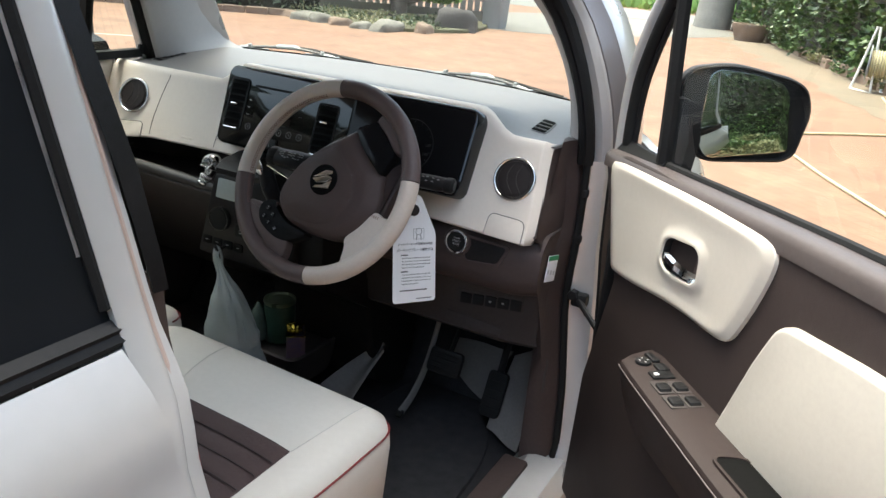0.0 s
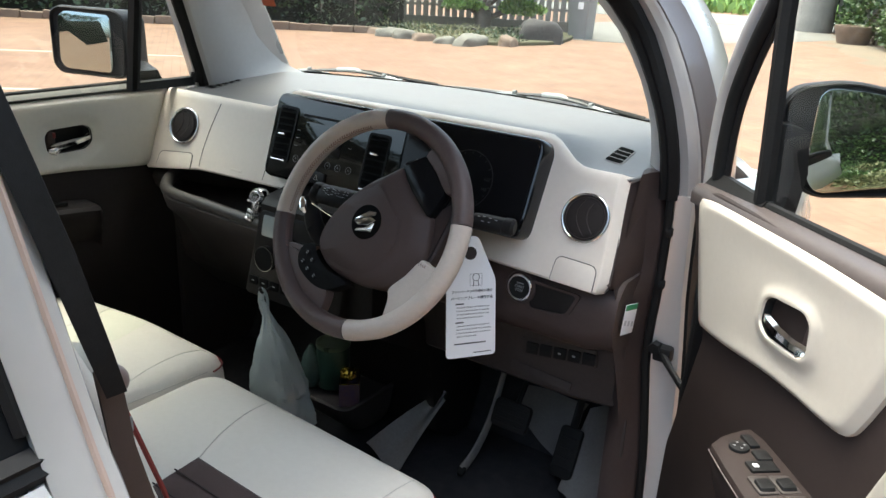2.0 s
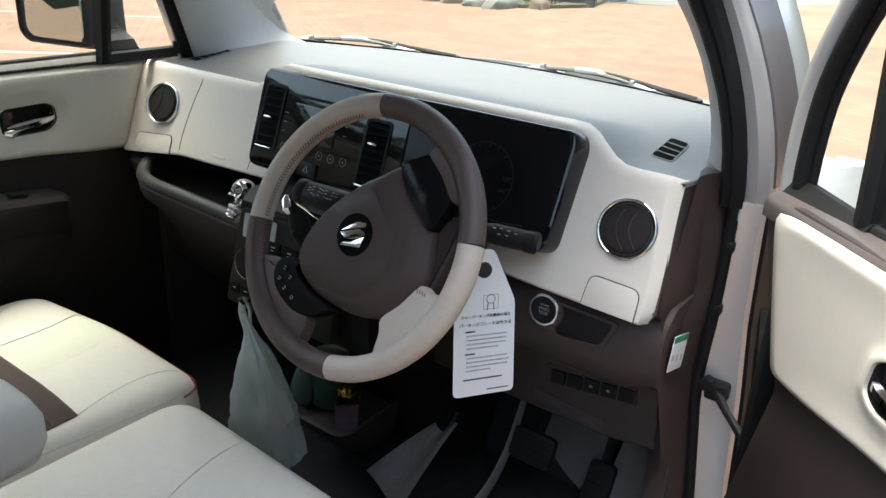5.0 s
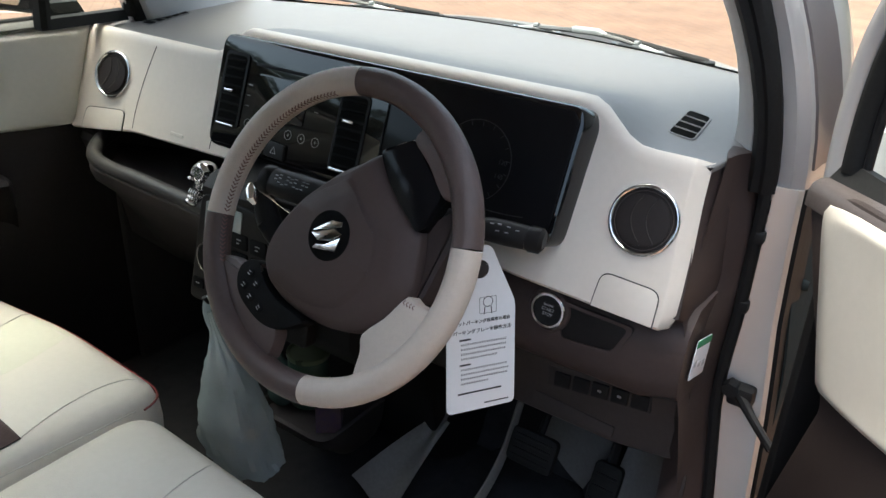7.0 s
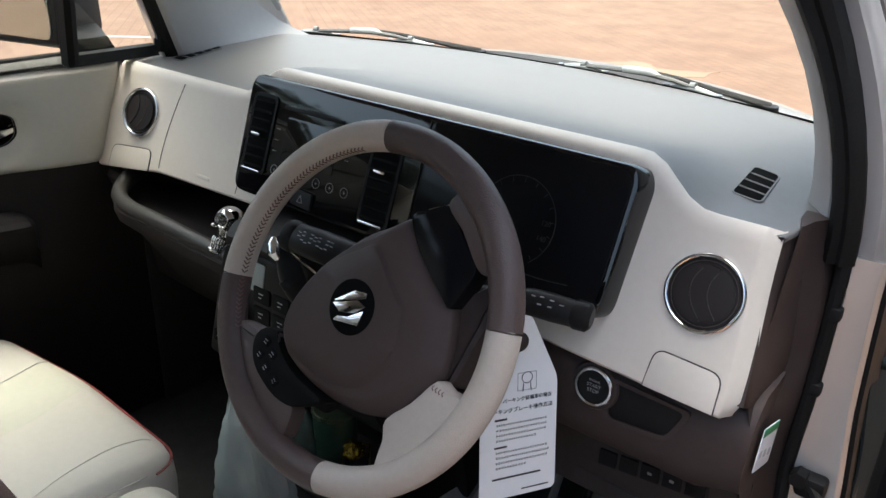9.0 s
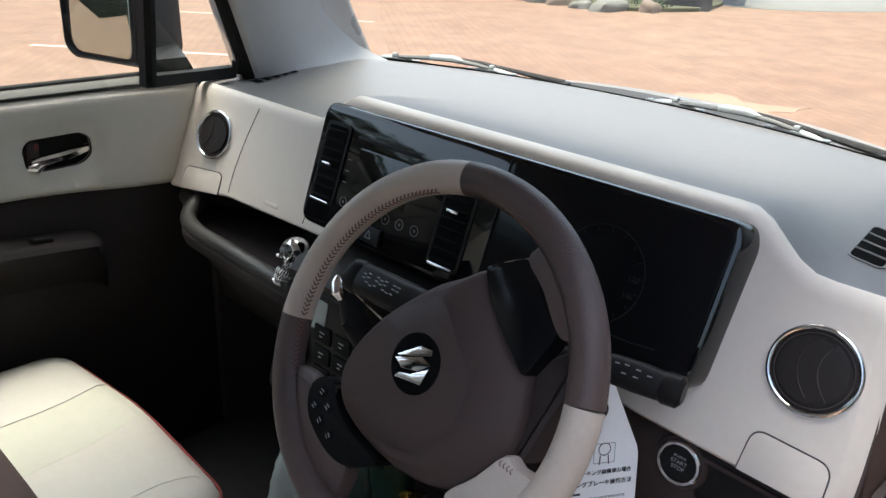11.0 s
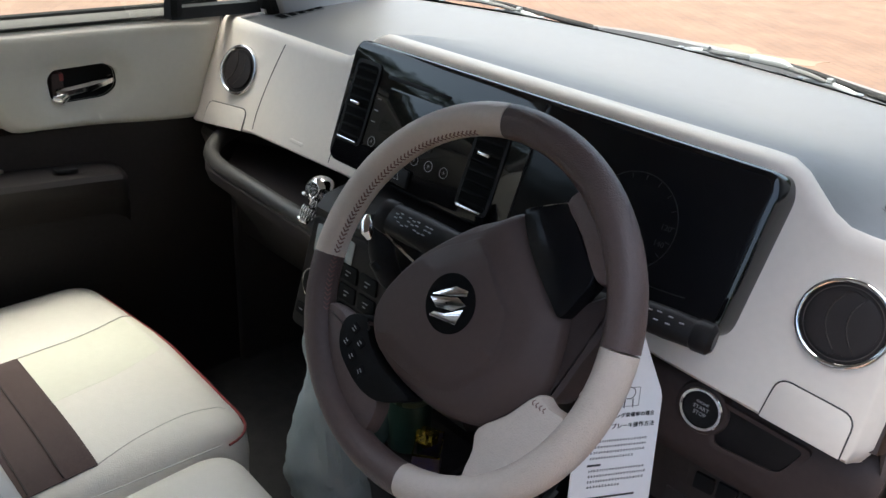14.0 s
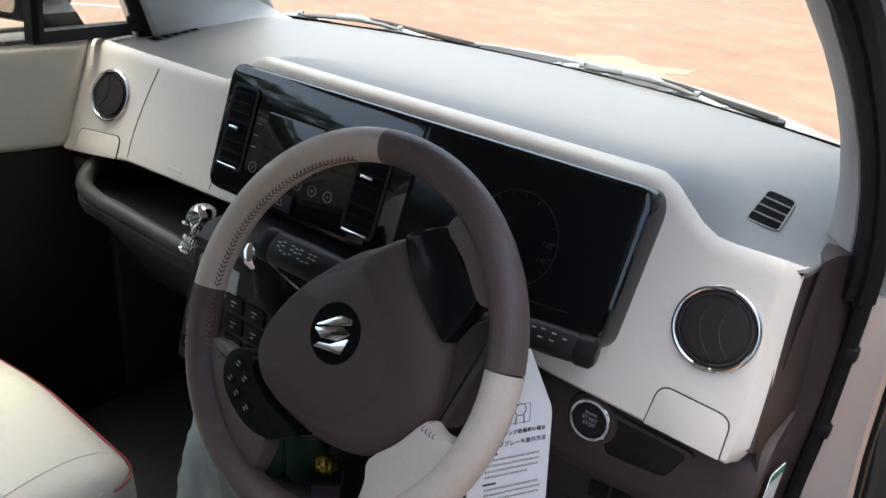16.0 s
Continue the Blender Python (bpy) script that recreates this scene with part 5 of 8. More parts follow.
for u, v, a in ((-0.094, -0.074, -20), (-0.098, -0.090, -24), (-0.084, -0.100, -34), (-0.080, -0.084, -26), (-0.066, -0.108, -40)):
    F = WF @ pose(u, v, 0.0043, 0, 0, a)
    key = part("switch_key", slab(rect(0, 0, 0.011, 0.010, 0.002, 3), 0, 0.0015, F, 0.001), MATTBLACK, clus)
    part("key_mark", slab(rect(0, 0.0015, 0.0045, 0.001, 0.0002, 1), 0.0015, 0.002, F, 0.0002), GREYINK, clus)
    part("key_mark", slab(rect(0, -0.002, 0.0045, 0.001, 0.0002, 1), 0.0015, 0.002, F, 0.0002), GREYINK, clus)

# column, stalks and selector
col = thing("steering_column", (0.264, 0.10, 0.93), "black steering column shroud with two stalks", "steering column")
CF = frame_of((0.254, 0.032, 0.958), (1, 0, 0), (0, 0.461, 0.887))
part("shroud", loft([at_w(rect(0, 0, a, b, 0.02, 5), w) for a, b, w in ((0.085, 0.085, -0.005), (0.105, 0.11, -0.02), (0.115, 0.13, -0.08), (0.12, 0.15, -0.20))], CF), STACK, col, "black column shroud")
def stalk(a, b, c, r, label, marks):
    s = part("stalk", tube([a, Vector(a).lerp(Vector(b), 0.45), b, Vector(b).lerp(Vector(c), 0.5), c], [r * 0.6, r * 0.72, r, r * 1.03, r * 0.97], 16, flat=0.72), STACK, col, label)
    d = (Vector(c) - Vector(b)).normalized()
    part("stalk_knob", tube([Vector(c), Vector(c) + d * 0.004, Vector(c) + d * 0.016, Vector(c) + d * 0.020], [r * 0.9, r * 1.06, r * 1.03, r * 0.7], 16, flat=0.8), STACK, s, "black end knob")
    up = Vector((0, -0.75, 0.66))
    for t, h in marks:
        p = Vector(b).lerp(Vector(c), t) + up * r * 0.80 + Vector((0, 0.3, 0.4)).normalized() * h
        part("stalk_mark", tube([p - d * 0.0022, p + d * 0.0022], 0.0007, 4), GREYINK, s)
stalk((0.31, 0.105, 0.972), (0.390, 0.122, 0.980), (0.434, 0.129, 0.980), 0.0148, "black light stalk with pale symbols", ((0.1, 0.004), (0.3, 0.005), (0.3, -0.003), (0.55, 0.004), (0.55, -0.003), (0.8, 0.002)))
stalk((0.215, 0.080, 0.985), (0.155, 0.080, 0.975), (0.085, 0.080, 0.974), 0.0195, "black paddle-shaped wiper stalk with pale symbols", tuple((0.04 + 0.095 * i, h + 0.0012 * math.sin(3 * i)) for i in range(9) for h in (0.006, 0.0015, -0.004) if (i * 3 + round(h * 1000)) % 4))
part("trim_strip", tube([(0.05, 0.088, 0.948), (0.10, 0.085, 0.935), (0.16, 0.085, 0.918)], 0.0018, 6), CHROME, col, "thin chrome strip")

sel = thing("gear_selector", (0.03, 0.12, 0.90), "black dashboard gear selector with a chrome button", "gear selector")
part("lever", tube(crom([(0.060, 0.118, 0.858), (0.053, 0.104, 0.880), (0.044, 0.100, 0.905), (0.034, 0.104, 0.930), (0.024, 0.108, 0.950)], 4, False), [0.0125 + 0.0045 * math.sin(math.pi * min(1, i / 14)) for i in range(17)], 14), BLACK, sel, "black lever and grip")
part("release_button", tube([(0.0335, 0.0885, 0.926), (0.030, 0.087, 0.934), (0.024, 0.091, 0.944), (0.020, 0.096, 0.950)], [0.0045, 0.0092, 0.0084, 0.004], 14, flat=0.75), CHROME, sel, "chrome release button")
part("knuckle", tube([(0.050, 0.090, 0.893), (0.044, 0.086, 0.901)], [0.009, 0.007], 12), BLACK, sel, "round black lock knob")
part("gate", slab(rect(0.030, 0.872, 0.060, 0.10, 0.01, 4), 0, 0.006, frame_of((0.02, 0.130, 0), (1, 0, 0), (0, 0.0, 1)), 0.003), STACK, sel, "black gate plate")

# chrome skull ornament beside the selector: one plain mesh
def skull():
    bm = bmesh.new()
    c = Vector((-0.198, 0.190, 0.882))
    bmesh.ops.create_icosphere(bm, subdivisions=5, radius=1.0)
    for v in bm.verts:
        p = v.co.copy()
        q = Vector((p.x * 0.0225, p.y * 0.027, p.z * 0.0215))
        f = smoothstep(0.1, -0.5, p.y)
        for ex in (-0.0108, 0.0108):                            # sockets under a brow
            d = (Vector((q.x - ex, (q.z + 0.003) * 1.15))).length
            q.y += f * (0.026 * math.exp(-(d / 0.0092) ** 4) - 0.004 * math.exp(-((d - 0.0095) / 0.003) ** 2))
        q.y += f * 0.010 * math.exp(-((q.x / 0.003) ** 2 + ((q.z + 0.013) / 0.004) ** 2))
        if p.z < -0.45:
            q.x *= 0.70
            q.y *= 0.85
            q.z -= 0.010 * smoothstep(-0.45, -0.9, p.z)
        v.co = q
    for k in range(7):                                          # teeth
        b = bmesh.new()
        bmesh.ops.create_icosphere(b, subdivisions=2, radius=1.0, matrix=Matrix.Translation((-0.0105 + 0.0035 * k, -0.018 + 0.0006 * (k - 3) ** 2, -0.031)) @ Matrix.Diagonal((0.0019, 0.003, 0.0052, 1)))
        merge(bm, b)
    for k in range(6):                                          # lower teeth and jaw
        b = bmesh.new()
        bmesh.ops.create_icosphere(b, subdivisions=2, radius=1.0, matrix=Matrix.Translation((-0.0088 + 0.0035 * k, -0.017 + 0.0006 * (k - 2.5) ** 2, -0.0395)) @ Matrix.Diagonal((0.0019, 0.003, 0.0040, 1)))
        merge(bm, b)
    b = bmesh.new()
    bmesh.ops.create_icosphere(b, subdivisions=3, radius=1.0, matrix=Matrix.Translation((0, -0.010, -0.0455)) @ Matrix.Diagonal((0.0125, 0.0105, 0.0055, 1)))
    merge(bm, b)
    for ex in (-1, 1):                                          # cheek bones
        b = bmesh.new()
        bmesh.ops.create_icosphere(b, subdivisions=3, radius=1.0, matrix=Matrix.Translation((ex * 0.0165, -0.013, -0.0135)) @ Matrix.Diagonal((0.0050, 0.0085, 0.0034, 1)))
        merge(bm, b)
    far = Vector((0.738, -0.545, 0.396))
    zax = (Vector((0, 0, 1)) - far * far.z).normalized()
    xax = (-far).cross(zax)
    turn = Matrix((xax, -far, zax)).transposed().to_4x4()
    moved(bm, Matrix.Translation(c) @ turn @ pose(0, 0, 0, 0, 30, 0) @ pose(0, 0, 0, 6, 0, -8) @ Matrix.Scale(1.10, 4))
    tagged(part("skull_ornament", bm, CHROME, angle=70), "chrome skull ornament on the dashboard shelf's edge", "ornament")
skull()

# ---- paper hang tag on the stalk ----
TF = frame_of((0.3985, 0.113, 0.7385), (0.044, 0.092, -0.0104), (-0.24, 0.11, 1)) @ Matrix.Diagonal((1.14, 1.04, 1, 1))
tag = thing("hang_tag", (0.40, 0.11, 0.84), "white paper instruction tag hanging from the light stalk", "paper tag")
tag_out = rounded([(-0.044, 0.0), (0.044, 0.0), (0.044, 0.128), (0.012, 0.200), (-0.018, 0.200), (-0.044, 0.14)], 0.008, 5)
sheet = part("sheet", slab(tag_out, -0.0006, 0.0006, TF, 0.0003), PAPER, tag, "white paper sheet")
part("hole", slab(circle(-0.002, 0.172, 0.011, 20), 0.0006, 0.0010, TF, 0.0002), DBLACK, tag, "round hook hole")
writing("tag_heading", "パーキングブレーキ操作方法", 0.0058, TF @ Matrix.Translation((0.001, 0.098, 0)), INK, tag, w=0.0009)
writing("tag_heading", "フットパーキング装備車の場合", 0.0052, TF @ Matrix.Translation((0.001, 0.109, 0)), INK, tag, w=0.0009)
def bar(x0, x1, v, h=0.0015):
    part("print_line", slab([Vector(p) for p in ((x0, v), (x1, v), (x1, v + h), (x0, v + h))], 0.0005, 0.0009, TF, 0.0001), INK, tag)
rr = random.Random(7)
v = 0.088
for block in range(2):
    bar(-0.028, -0.014, v, 0.0021)
    for i in range(4):
        v -= 0.0058
        x, end = -0.026, rr.uniform(0.008, 0.030) if i == 3 else rr.uniform(0.030, 0.035)
        bml = bmesh.new()
        while x < end:
            wd = rr.choice((0.0012, 0.0016, 0.0021, 0.0021))
            h0, h1 = rr.uniform(0, 0.0004), rr.uniform(0.0016, 0.0023)
            for q0, q1 in ((h0, h0 + 0.0005), (h1 - 0.0005, h1)):
                slab([Vector(p) for p in ((x, v + q0), (x + wd, v + q0), (x + wd, v + q1), (x, v + q1))], 0.0005, 0.0009, TF, 0.0001, bml)
            xm = x + wd * rr.uniform(0.3, 0.7)
            slab([Vector(p) for p in ((xm - 0.0003, v), (xm + 0.0003, v), (xm + 0.0003, v + 0.0022), (xm - 0.0003, v + 0.0022))], 0.0005, 0.0009, TF, 0.0001, bml)
            x += wd + 0.0012
        part("print_line", bml, INK, tag)
    v -= 0.0075
bar(-0.030, 0.026, 0.022, 0.0020)
bar(0.004, 0.036, 0.006, 0.0014)
part("drawing", ringplate(circle(0.008, 0.132, 0.0065, 16), circle(0.008, 0.132, 0.0057, 16), 0.0005, 0.0009, TF), INK, tag, "small line drawing")
part("drawing", ringplate(rect(0.008, 0.128, 0.022, 0.020, 0.001, 2), rect(0.008, 0.128, 0.0208, 0.0188, 0.001, 2), 0.0005, 0.0009, TF), GREYINK, tag)
for dx in (-0.004, 0.004):
    part("drawing", tube([TF @ Vector((0.008 + dx, 0.126, 0.0008)), TF @ Vector((0.008 + dx * 1.2, 0.117, 0.0008))], 0.0006, 4), INK, tag)

# ---- seats ----
def cushion(out, z0, z1, name, material, parent, label, crown=0.012):
    rings = [(0.02, z0), (0.004, z0 + 0.03), (-0.004, z1 - 0.065), (-0.002, z1 - 0.040), (0.006, z1 - 0.018), (0.022, z1 - 0.005), (0.05, z1), (0.10, z1 + crown * 0.5), (0.16, z1 + crown * 0.7)]
    return part(name, loft([at_w(inset(out, d) if d < 0.01 else scaled(inset(out, 0.006), 1 - d / 0.24), z) for d, z in rings]), material, parent, label, 70)
def piping(out, z, d, parent, i0=0, i1=None):
    pts = [Vector((p[0], p[1], z)) for p in inset(out, d)][i0:i1]
    part("piping", tube(pts, 0.0019, 6), PIPING, parent, "red piping cord")

def on_cushion(ob):
    """The height of a cushion's top over a place in plan."""
    m = world_of(ob)
    tree = BVHTree.FromPolygons([m @ v.co for v in ob.data.vertices], [tuple(p.vertices) for p in ob.data.polygons])
    def h(x, y):
        hit = tree.ray_cast(Vector((x, y, 1.0)), Vector((0, 0, -1)))[0]
        return hit.z if hit else 0.60
    return h
def insert_on(ob, c, rows, seat):
    """A quilted insert that lies on the cushion, padded between rows of stitches that run across the seat."""
    h, (a, b, q, d) = on_cushion(ob), (Vector(p) for p in c)
    cuts = [0.0] + list(rows) + [1.0]
    def at(u, v):
        return a.lerp(b, u).lerp(d.lerp(q, u), v)
    def f(u, v):
        p = at(u, v)
        k = max(i for i in range(len(cuts) - 1) if cuts[i] <= v + 1e-9) if v < 1 else len(cuts) - 2
        w = (v - cuts[k]) / (cuts[k + 1] - cuts[k])
        puff = 0.0055 * (4 * w * (1 - w)) ** 0.4 * min(1.0, 14 * u, 14 * (1 - u))
        return (p.x, p.y, h(p.x, p.y) + 0.0022 + puff)
    part("insert", shell(f, 16, 60, 0.003), SEATBROWN, seat, "dark brown quilted insert", 60)
    for v in rows:
        part("quilt_seam", tube([(*at(i / 10, v), h(*at(i / 10, v)) + 0.0072) for i in range(11)], 0.0013, 5), QUILT, seat)
QUILT = mat("dark_mauve_thread", (0.030, 0.020, 0.020), 0.8)
ds = thing("driver_seat", (0.21, -0.35, 0.31), "ivory seat with brown insert and red piping", "car seat", "front seats")
d_out = rounded([(-0.075, -0.56), (0.485, -0.56), (0.502, -0.30), (0.502, -0.088), (0.20, -0.072), (-0.072, -0.060)], 0.06, 8)
cu = cushion(d_out, 0.40, 0.638, "cushion", SEAT, ds, "ivory leatherette cushion")
piping(d_out, 0.606, -0.001, ds, 9, 38)
insert_on(cu, ((0.182, -0.56), (0.432, -0.56), (0.430, -0.297), (0.166, -0.284)), (0.12, 0.26, 0.405, 0.55, 0.695, 0.838), ds)
SEAM = mat("grey_seam_shadow_thread", (0.47, 0.45, 0.42), 0.8)
d_top = on_cushion(cu)
for line in (((0.166, -0.283), (0.140, -0.22), (0.120, -0.14), (0.112, -0.088)), ((0.430, -0.296), (0.438, -0.20), (0.442, -0.14), (0.444, -0.105))):
    part("seam", tube([(q.x, q.y, d_top(q.x, q.y) + 0.0003) for q in crom([(*p, 0) for p in line], 6, False)], 0.0008, 5), SEAM, ds)
part("base", box(-0.04, 0.45, -0.54, -0.13, 0.305, 0.41, 0.02), DBLACK, ds, "black seat base")
def back_section(z, x0, x1, th=0.13, yo=0.0):
    y = table(z, (0.60, -0.47), (0.85, -0.515), (1.0, -0.56), (1.25, -0.65)) + yo
    return at_w(rounded([(x0, y - th), (x1, y - th), (x1, y - 0.008), (x1 - 0.03, y), (x0 + 0.03, y), (x0, y - 0.008)], 0.02, 4), z)
def backrest(seat, x0, x1, yo=0.0):
    part("backrest", loft([back_section(0.60, x0 + 0.01, x1 - 0.01, 0.12, yo), back_section(0.66, x0, x1, 0.13, yo), back_section(0.85, x0, x1, 0.13, yo), back_section(1.0, x0, x1, 0.12, yo), back_section(1.15, x0 + 0.02, x1 - 0.02, 0.11, yo), back_section(1.22, x0 + 0.05, x1 - 0.05, 0.09, yo), back_section(1.245, x0 + 0.09, x1 - 0.09, 0.06, yo)]), SEAT, seat, "ivory leatherette backrest", 70)
    part("headrest", loft([at_w(rounded([(x0 + 0.14 + d, -0.78 + d + yo), (x1 - 0.14 - d, -0.78 + d + yo), (x1 - 0.14 - d, -0.70 - d + yo), (x0 + 0.14 + d, -0.70 - d + yo)], 0.02, 4), z) for d, z in ((0.02, 1.27), (0.0, 1.29), (0.0, 1.42), (0.01, 1.45), (0.025, 1.46))]), SEAT, seat, "ivory headrest", 70)
backrest(ds, -0.02, 0.485, -0.028)
part("piping", tube([(0.478, table(z, (0.60, -0.47), (0.85, -0.515), (1.0, -0.56), (1.25, -0.65)) - 0.027, z) for z in (0.64, 0.7, 0.8, 0.9, 0.97, 1.0, 1.02)], 0.0026, 6), PIPING, ds, "red piping cord")
part("armrest", loft([at_w(rounded([(-0.055 + d, -0.56), (0.075 - d, -0.56), (0.075 - d, -0.335 - d), (-0.055 + d, -0.335 - d)], 0.035, 6), z) for d, z in ((0.03, 0.715), (0.008, 0.73), (0.0, 0.755), (0.0, 0.785), (0.008, 0.805), (0.025, 0.815))]), SEAT, ds, "ivory folded-down armrest", 70)

ps = thing("passenger_seat", (-0.34, -0.33, 0.31), "ivory seat with brown insert and red piping", "car seat", "front seats")
p_out = rounded([(-0.605, -0.56), (-0.120, -0.56), (-0.096, -0.28), (-0.070, -0.015), (-0.35, -0.004), (-0.60, -0.030)], 0.055, 8)
cp = cushion(p_out, 0.40, 0.640, "cushion", SEAT, ps, "ivory leatherette cushion")
piping(p_out, 0.614, -0.0003, ps, 28, 50)
part("side_seam", tube([Vector((p[0], p[1], 0.618)) for p in inset(p_out, 0.0008)][9:28], 0.0010, 5), SEAM, ps)
insert_on(cp, ((-0.398, -0.56), (-0.120, -0.56), (-0.122, -0.212), (-0.392, -0.212)), (0.16, 0.28, 0.40, 0.52, 0.64, 0.76, 0.88), ps)
# Cream for the patch of daylight painted on the passenger cushion.
LITCREAM = mat("daylit_seat_patch", (0.56, 0.548, 0.470), 0.5, 0, 0.03, 7, 0.6, 600, spec=0.4)
p_top = on_cushion(cp)
# Outline of the painted light patch, laid on the cushion.
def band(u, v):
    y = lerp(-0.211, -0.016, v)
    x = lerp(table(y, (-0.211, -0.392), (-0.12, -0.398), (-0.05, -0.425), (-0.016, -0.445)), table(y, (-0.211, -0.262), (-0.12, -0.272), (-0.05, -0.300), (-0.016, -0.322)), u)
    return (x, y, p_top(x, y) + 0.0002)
part("daylit_patch", shell(band, 14, 30, 0.0006), LITCREAM, ps, "cream sheet painted as daylight falling on the seat", 60)
part("seam", tube([(x, y, p_top(x, y) + 0.0010) for x, y in [(q.x, q.y) for q in crom([(-0.393, -0.212, 0), (-0.399, -0.12, 0), (-0.426, -0.05, 0), (-0.446, -0.016, 0)], 6, False)]], 0.0008, 5), SEAM, ps)
part("seam", tube([(q.x, q.y, p_top(q.x, q.y) + 0.0004) for q in crom([(-0.124, -0.212, 0), (-0.136, -0.15, 0), (-0.138, -0.08, 0), (-0.128, -0.03, 0)], 6, False)], 0.0006, 5), SEAM, ps)
part("base", box(-0.56, -0.14, -0.54, -0.08, 0.305, 0.41, 0.02), DBLACK, ps, "black seat base")
backrest(ps, -0.60, -0.11, 0.03)
rs = thing("rear_seat", (0, -1.2, 0.31), "ivory leatherette rear bench seat", "car seat")
part("cushion", box(-0.56, 0.56, -1.55, -1.05, 0.38, 0.62, 0.05, seg=3), SEAT, rs)
part("backrest", moved(box(-0.56, 0.56, -0.07, 0.07, 0.0, 0.62, 0.04, seg=3), Matrix.Translation((0, -1.6, 0.58)) @ pose(0, 0, 0, 14)), SEAT, rs)

# seat belt on the pillar
sb = thing("seat_belt", (0.52, -0.58, 1.05), "brown seat belt with a mauve-grey buckle tongue, hanging by the pillar", "seat belt")
part("webbing", loft([[Vector((x + 0.002, y - 0.011, z)), Vector((x + 0.004, y + 0.008, z)), Vector((x + 0.0015, y + 0.008, z)), Vector((x - 0.0005, y - 0.011, z))] for x, y, z in ((0.526, -0.628, 1.075), (0.525, -0.620, 1.0), (0.523, -0.604, 0.93), (0.525, -0.604, 0.80), (0.540, -0.612, 0.45))]), BELT, sb, "brown webbing")
part("belt_guide", loft([[Vector(p) for p in ((x + 0.006 * k, y - 0.009 - 0.008 * k, z), (x + 0.002, y + 0.007, z), (x - 0.002, y + 0.009, z), (x - 0.006, y - 0.006, z))] for k, x, y, z in ((0, 0.541, -0.630, 1.058), (0.5, 0.543, -0.640, 1.10), (1, 0.541, -0.658, 1.18), (1, 0.515, -0.687, 1.32), (1, 0.475, -0.702, 1.46))]), BLACK, sb, "black sleeve of the belt guide")
bmt = bmesh.new()
bmesh.ops.create_icosphere(bmt, subdivisions=3, radius=1.0)
part("tongue_cover", moved(bmt, Matrix.Translation((0.511, -0.615, 1.052)) @ pose(0, 0, 0, 10, 25, -20) @ Matrix.Diagonal((0.010, 0.013, 0.018, 1))), mat("mauve_brown_plastic", (0.16, 0.125, 0.12), 0.4), sb, "mauve-grey plastic tongue cover")
part("tongue", slab(rect(0, 0, 0.008, 0.014, 0.002, 3), -0.001, 0.001, frame_of((0.507, -0.603, 1.004), (0.4, 0.9, 0), (0, 0, 1)), 0.0005), BINMAT, sb, "steel tongue")

# ---- floor things ----
fm = thing("floor_mat", (0.30, 0.3, 0.31), "black driver's floor mat on a grey protective sheet", "floor mat")
def sheet(a, b, c, d, sag):
    """A soft sheet between four corners, with a shallow fold."""
    a, b, c, d = (Vector(p) for p in (a, b, c, d))
    def f(u, v):
        p = a.lerp(b, u).lerp(d.lerp(c, u), v)
        p.z += sag * (math.sin(math.pi * v) * (0.4 - math.sin(math.pi * u)) + 0.25 * math.sin(7 * u + 3 * v))
        p.y += 0.010 * math.sin(6 * u) * v
        return p
    part("side_sheet", shell(f, 12, 12, 0.0015), MATGREY, fm, "grey sheet turned up at the footwell's side")
sheet((0.068, 0.233, 0.362), (0.165, 0.218, 0.324), (0.186, 0.370, 0.455), (0.165, 0.385, 0.462), 0.012)
sheet((0.470, 0.385, 0.335), (0.566, 0.345, 0.325), (0.584, 0.460, 0.560), (0.475, 0.500, 0.480), 0.010)
sheet((0.300, 0.505, 0.390), (0.410, 0.475, 0.345), (0.470, 0.505, 0.490), (0.300, 0.535, 0.460), 0.010)
part("mat", slab(crom([(0.16, -0.12), (0.50, -0.10), (0.52, 0.18), (0.49, 0.36), (0.43, 0.45), (0.38, 0.52), (0.26, 0.53), (0.20, 0.48), (0.17, 0.22)], 4), 0.303, 0.318, FLAT, 0.006), CARPET, fm, "black carpet mat")
def pedal(name, x, y, z, w, h, label, arm):
    p = thing(name, (x, y, z), label, "pedal", "foot pedals")
    F = frame_of((x, y, z), (1, 0, 0), (0, 0.45, 0.9))
    part("pad", slab(rect(0, 0, w, h, 0.012, 4), -0.008, 0.006, F, 0.004), RUBBER, p, "ribbed rubber pad")
    for i in range(4):
        part("rib", slab(rect(0, -h * 0.3 + i * h * 0.2, w * 0.8, 0.004, 0.001, 2), 0.006, 0.0085, F, 0.001), RUBBER, p)
    part("arm", tube(arm, 0.010, 8, flat=0.6), BLACK, p, "painted steel arm")
pedal("brake_pedal", 0.354, 0.365, 0.48, 0.085, 0.06, "black rubber brake pedal", [(0.354, 0.380, 0.48), (0.345, 0.47, 0.56), (0.335, 0.54, 0.72)])
pedal("accelerator_pedal", 0.466, 0.415, 0.41, 0.05, 0.11, "black rubber accelerator pedal", [(0.466, 0.430, 0.43), (0.46, 0.50, 0.54), (0.455, 0.55, 0.70)])
pk2 = thing("parking_pedal", (0.21, 0.42, 0.42), "grey foot parking brake pedal on a long arm", "pedal", "foot pedals")
part("arm", tube(crom([(0.300, 0.46, 0.64), (0.302, 0.405, 0.52), (0.296, 0.378, 0.44), (0.284, 0.348, 0.375), (0.276, 0.310, 0.343)], 4, False), [0.006 + 0.004 * i / 16 for i in range(17)], 8, flat=0.5), MATGREY, pk2, "grey steel arm")
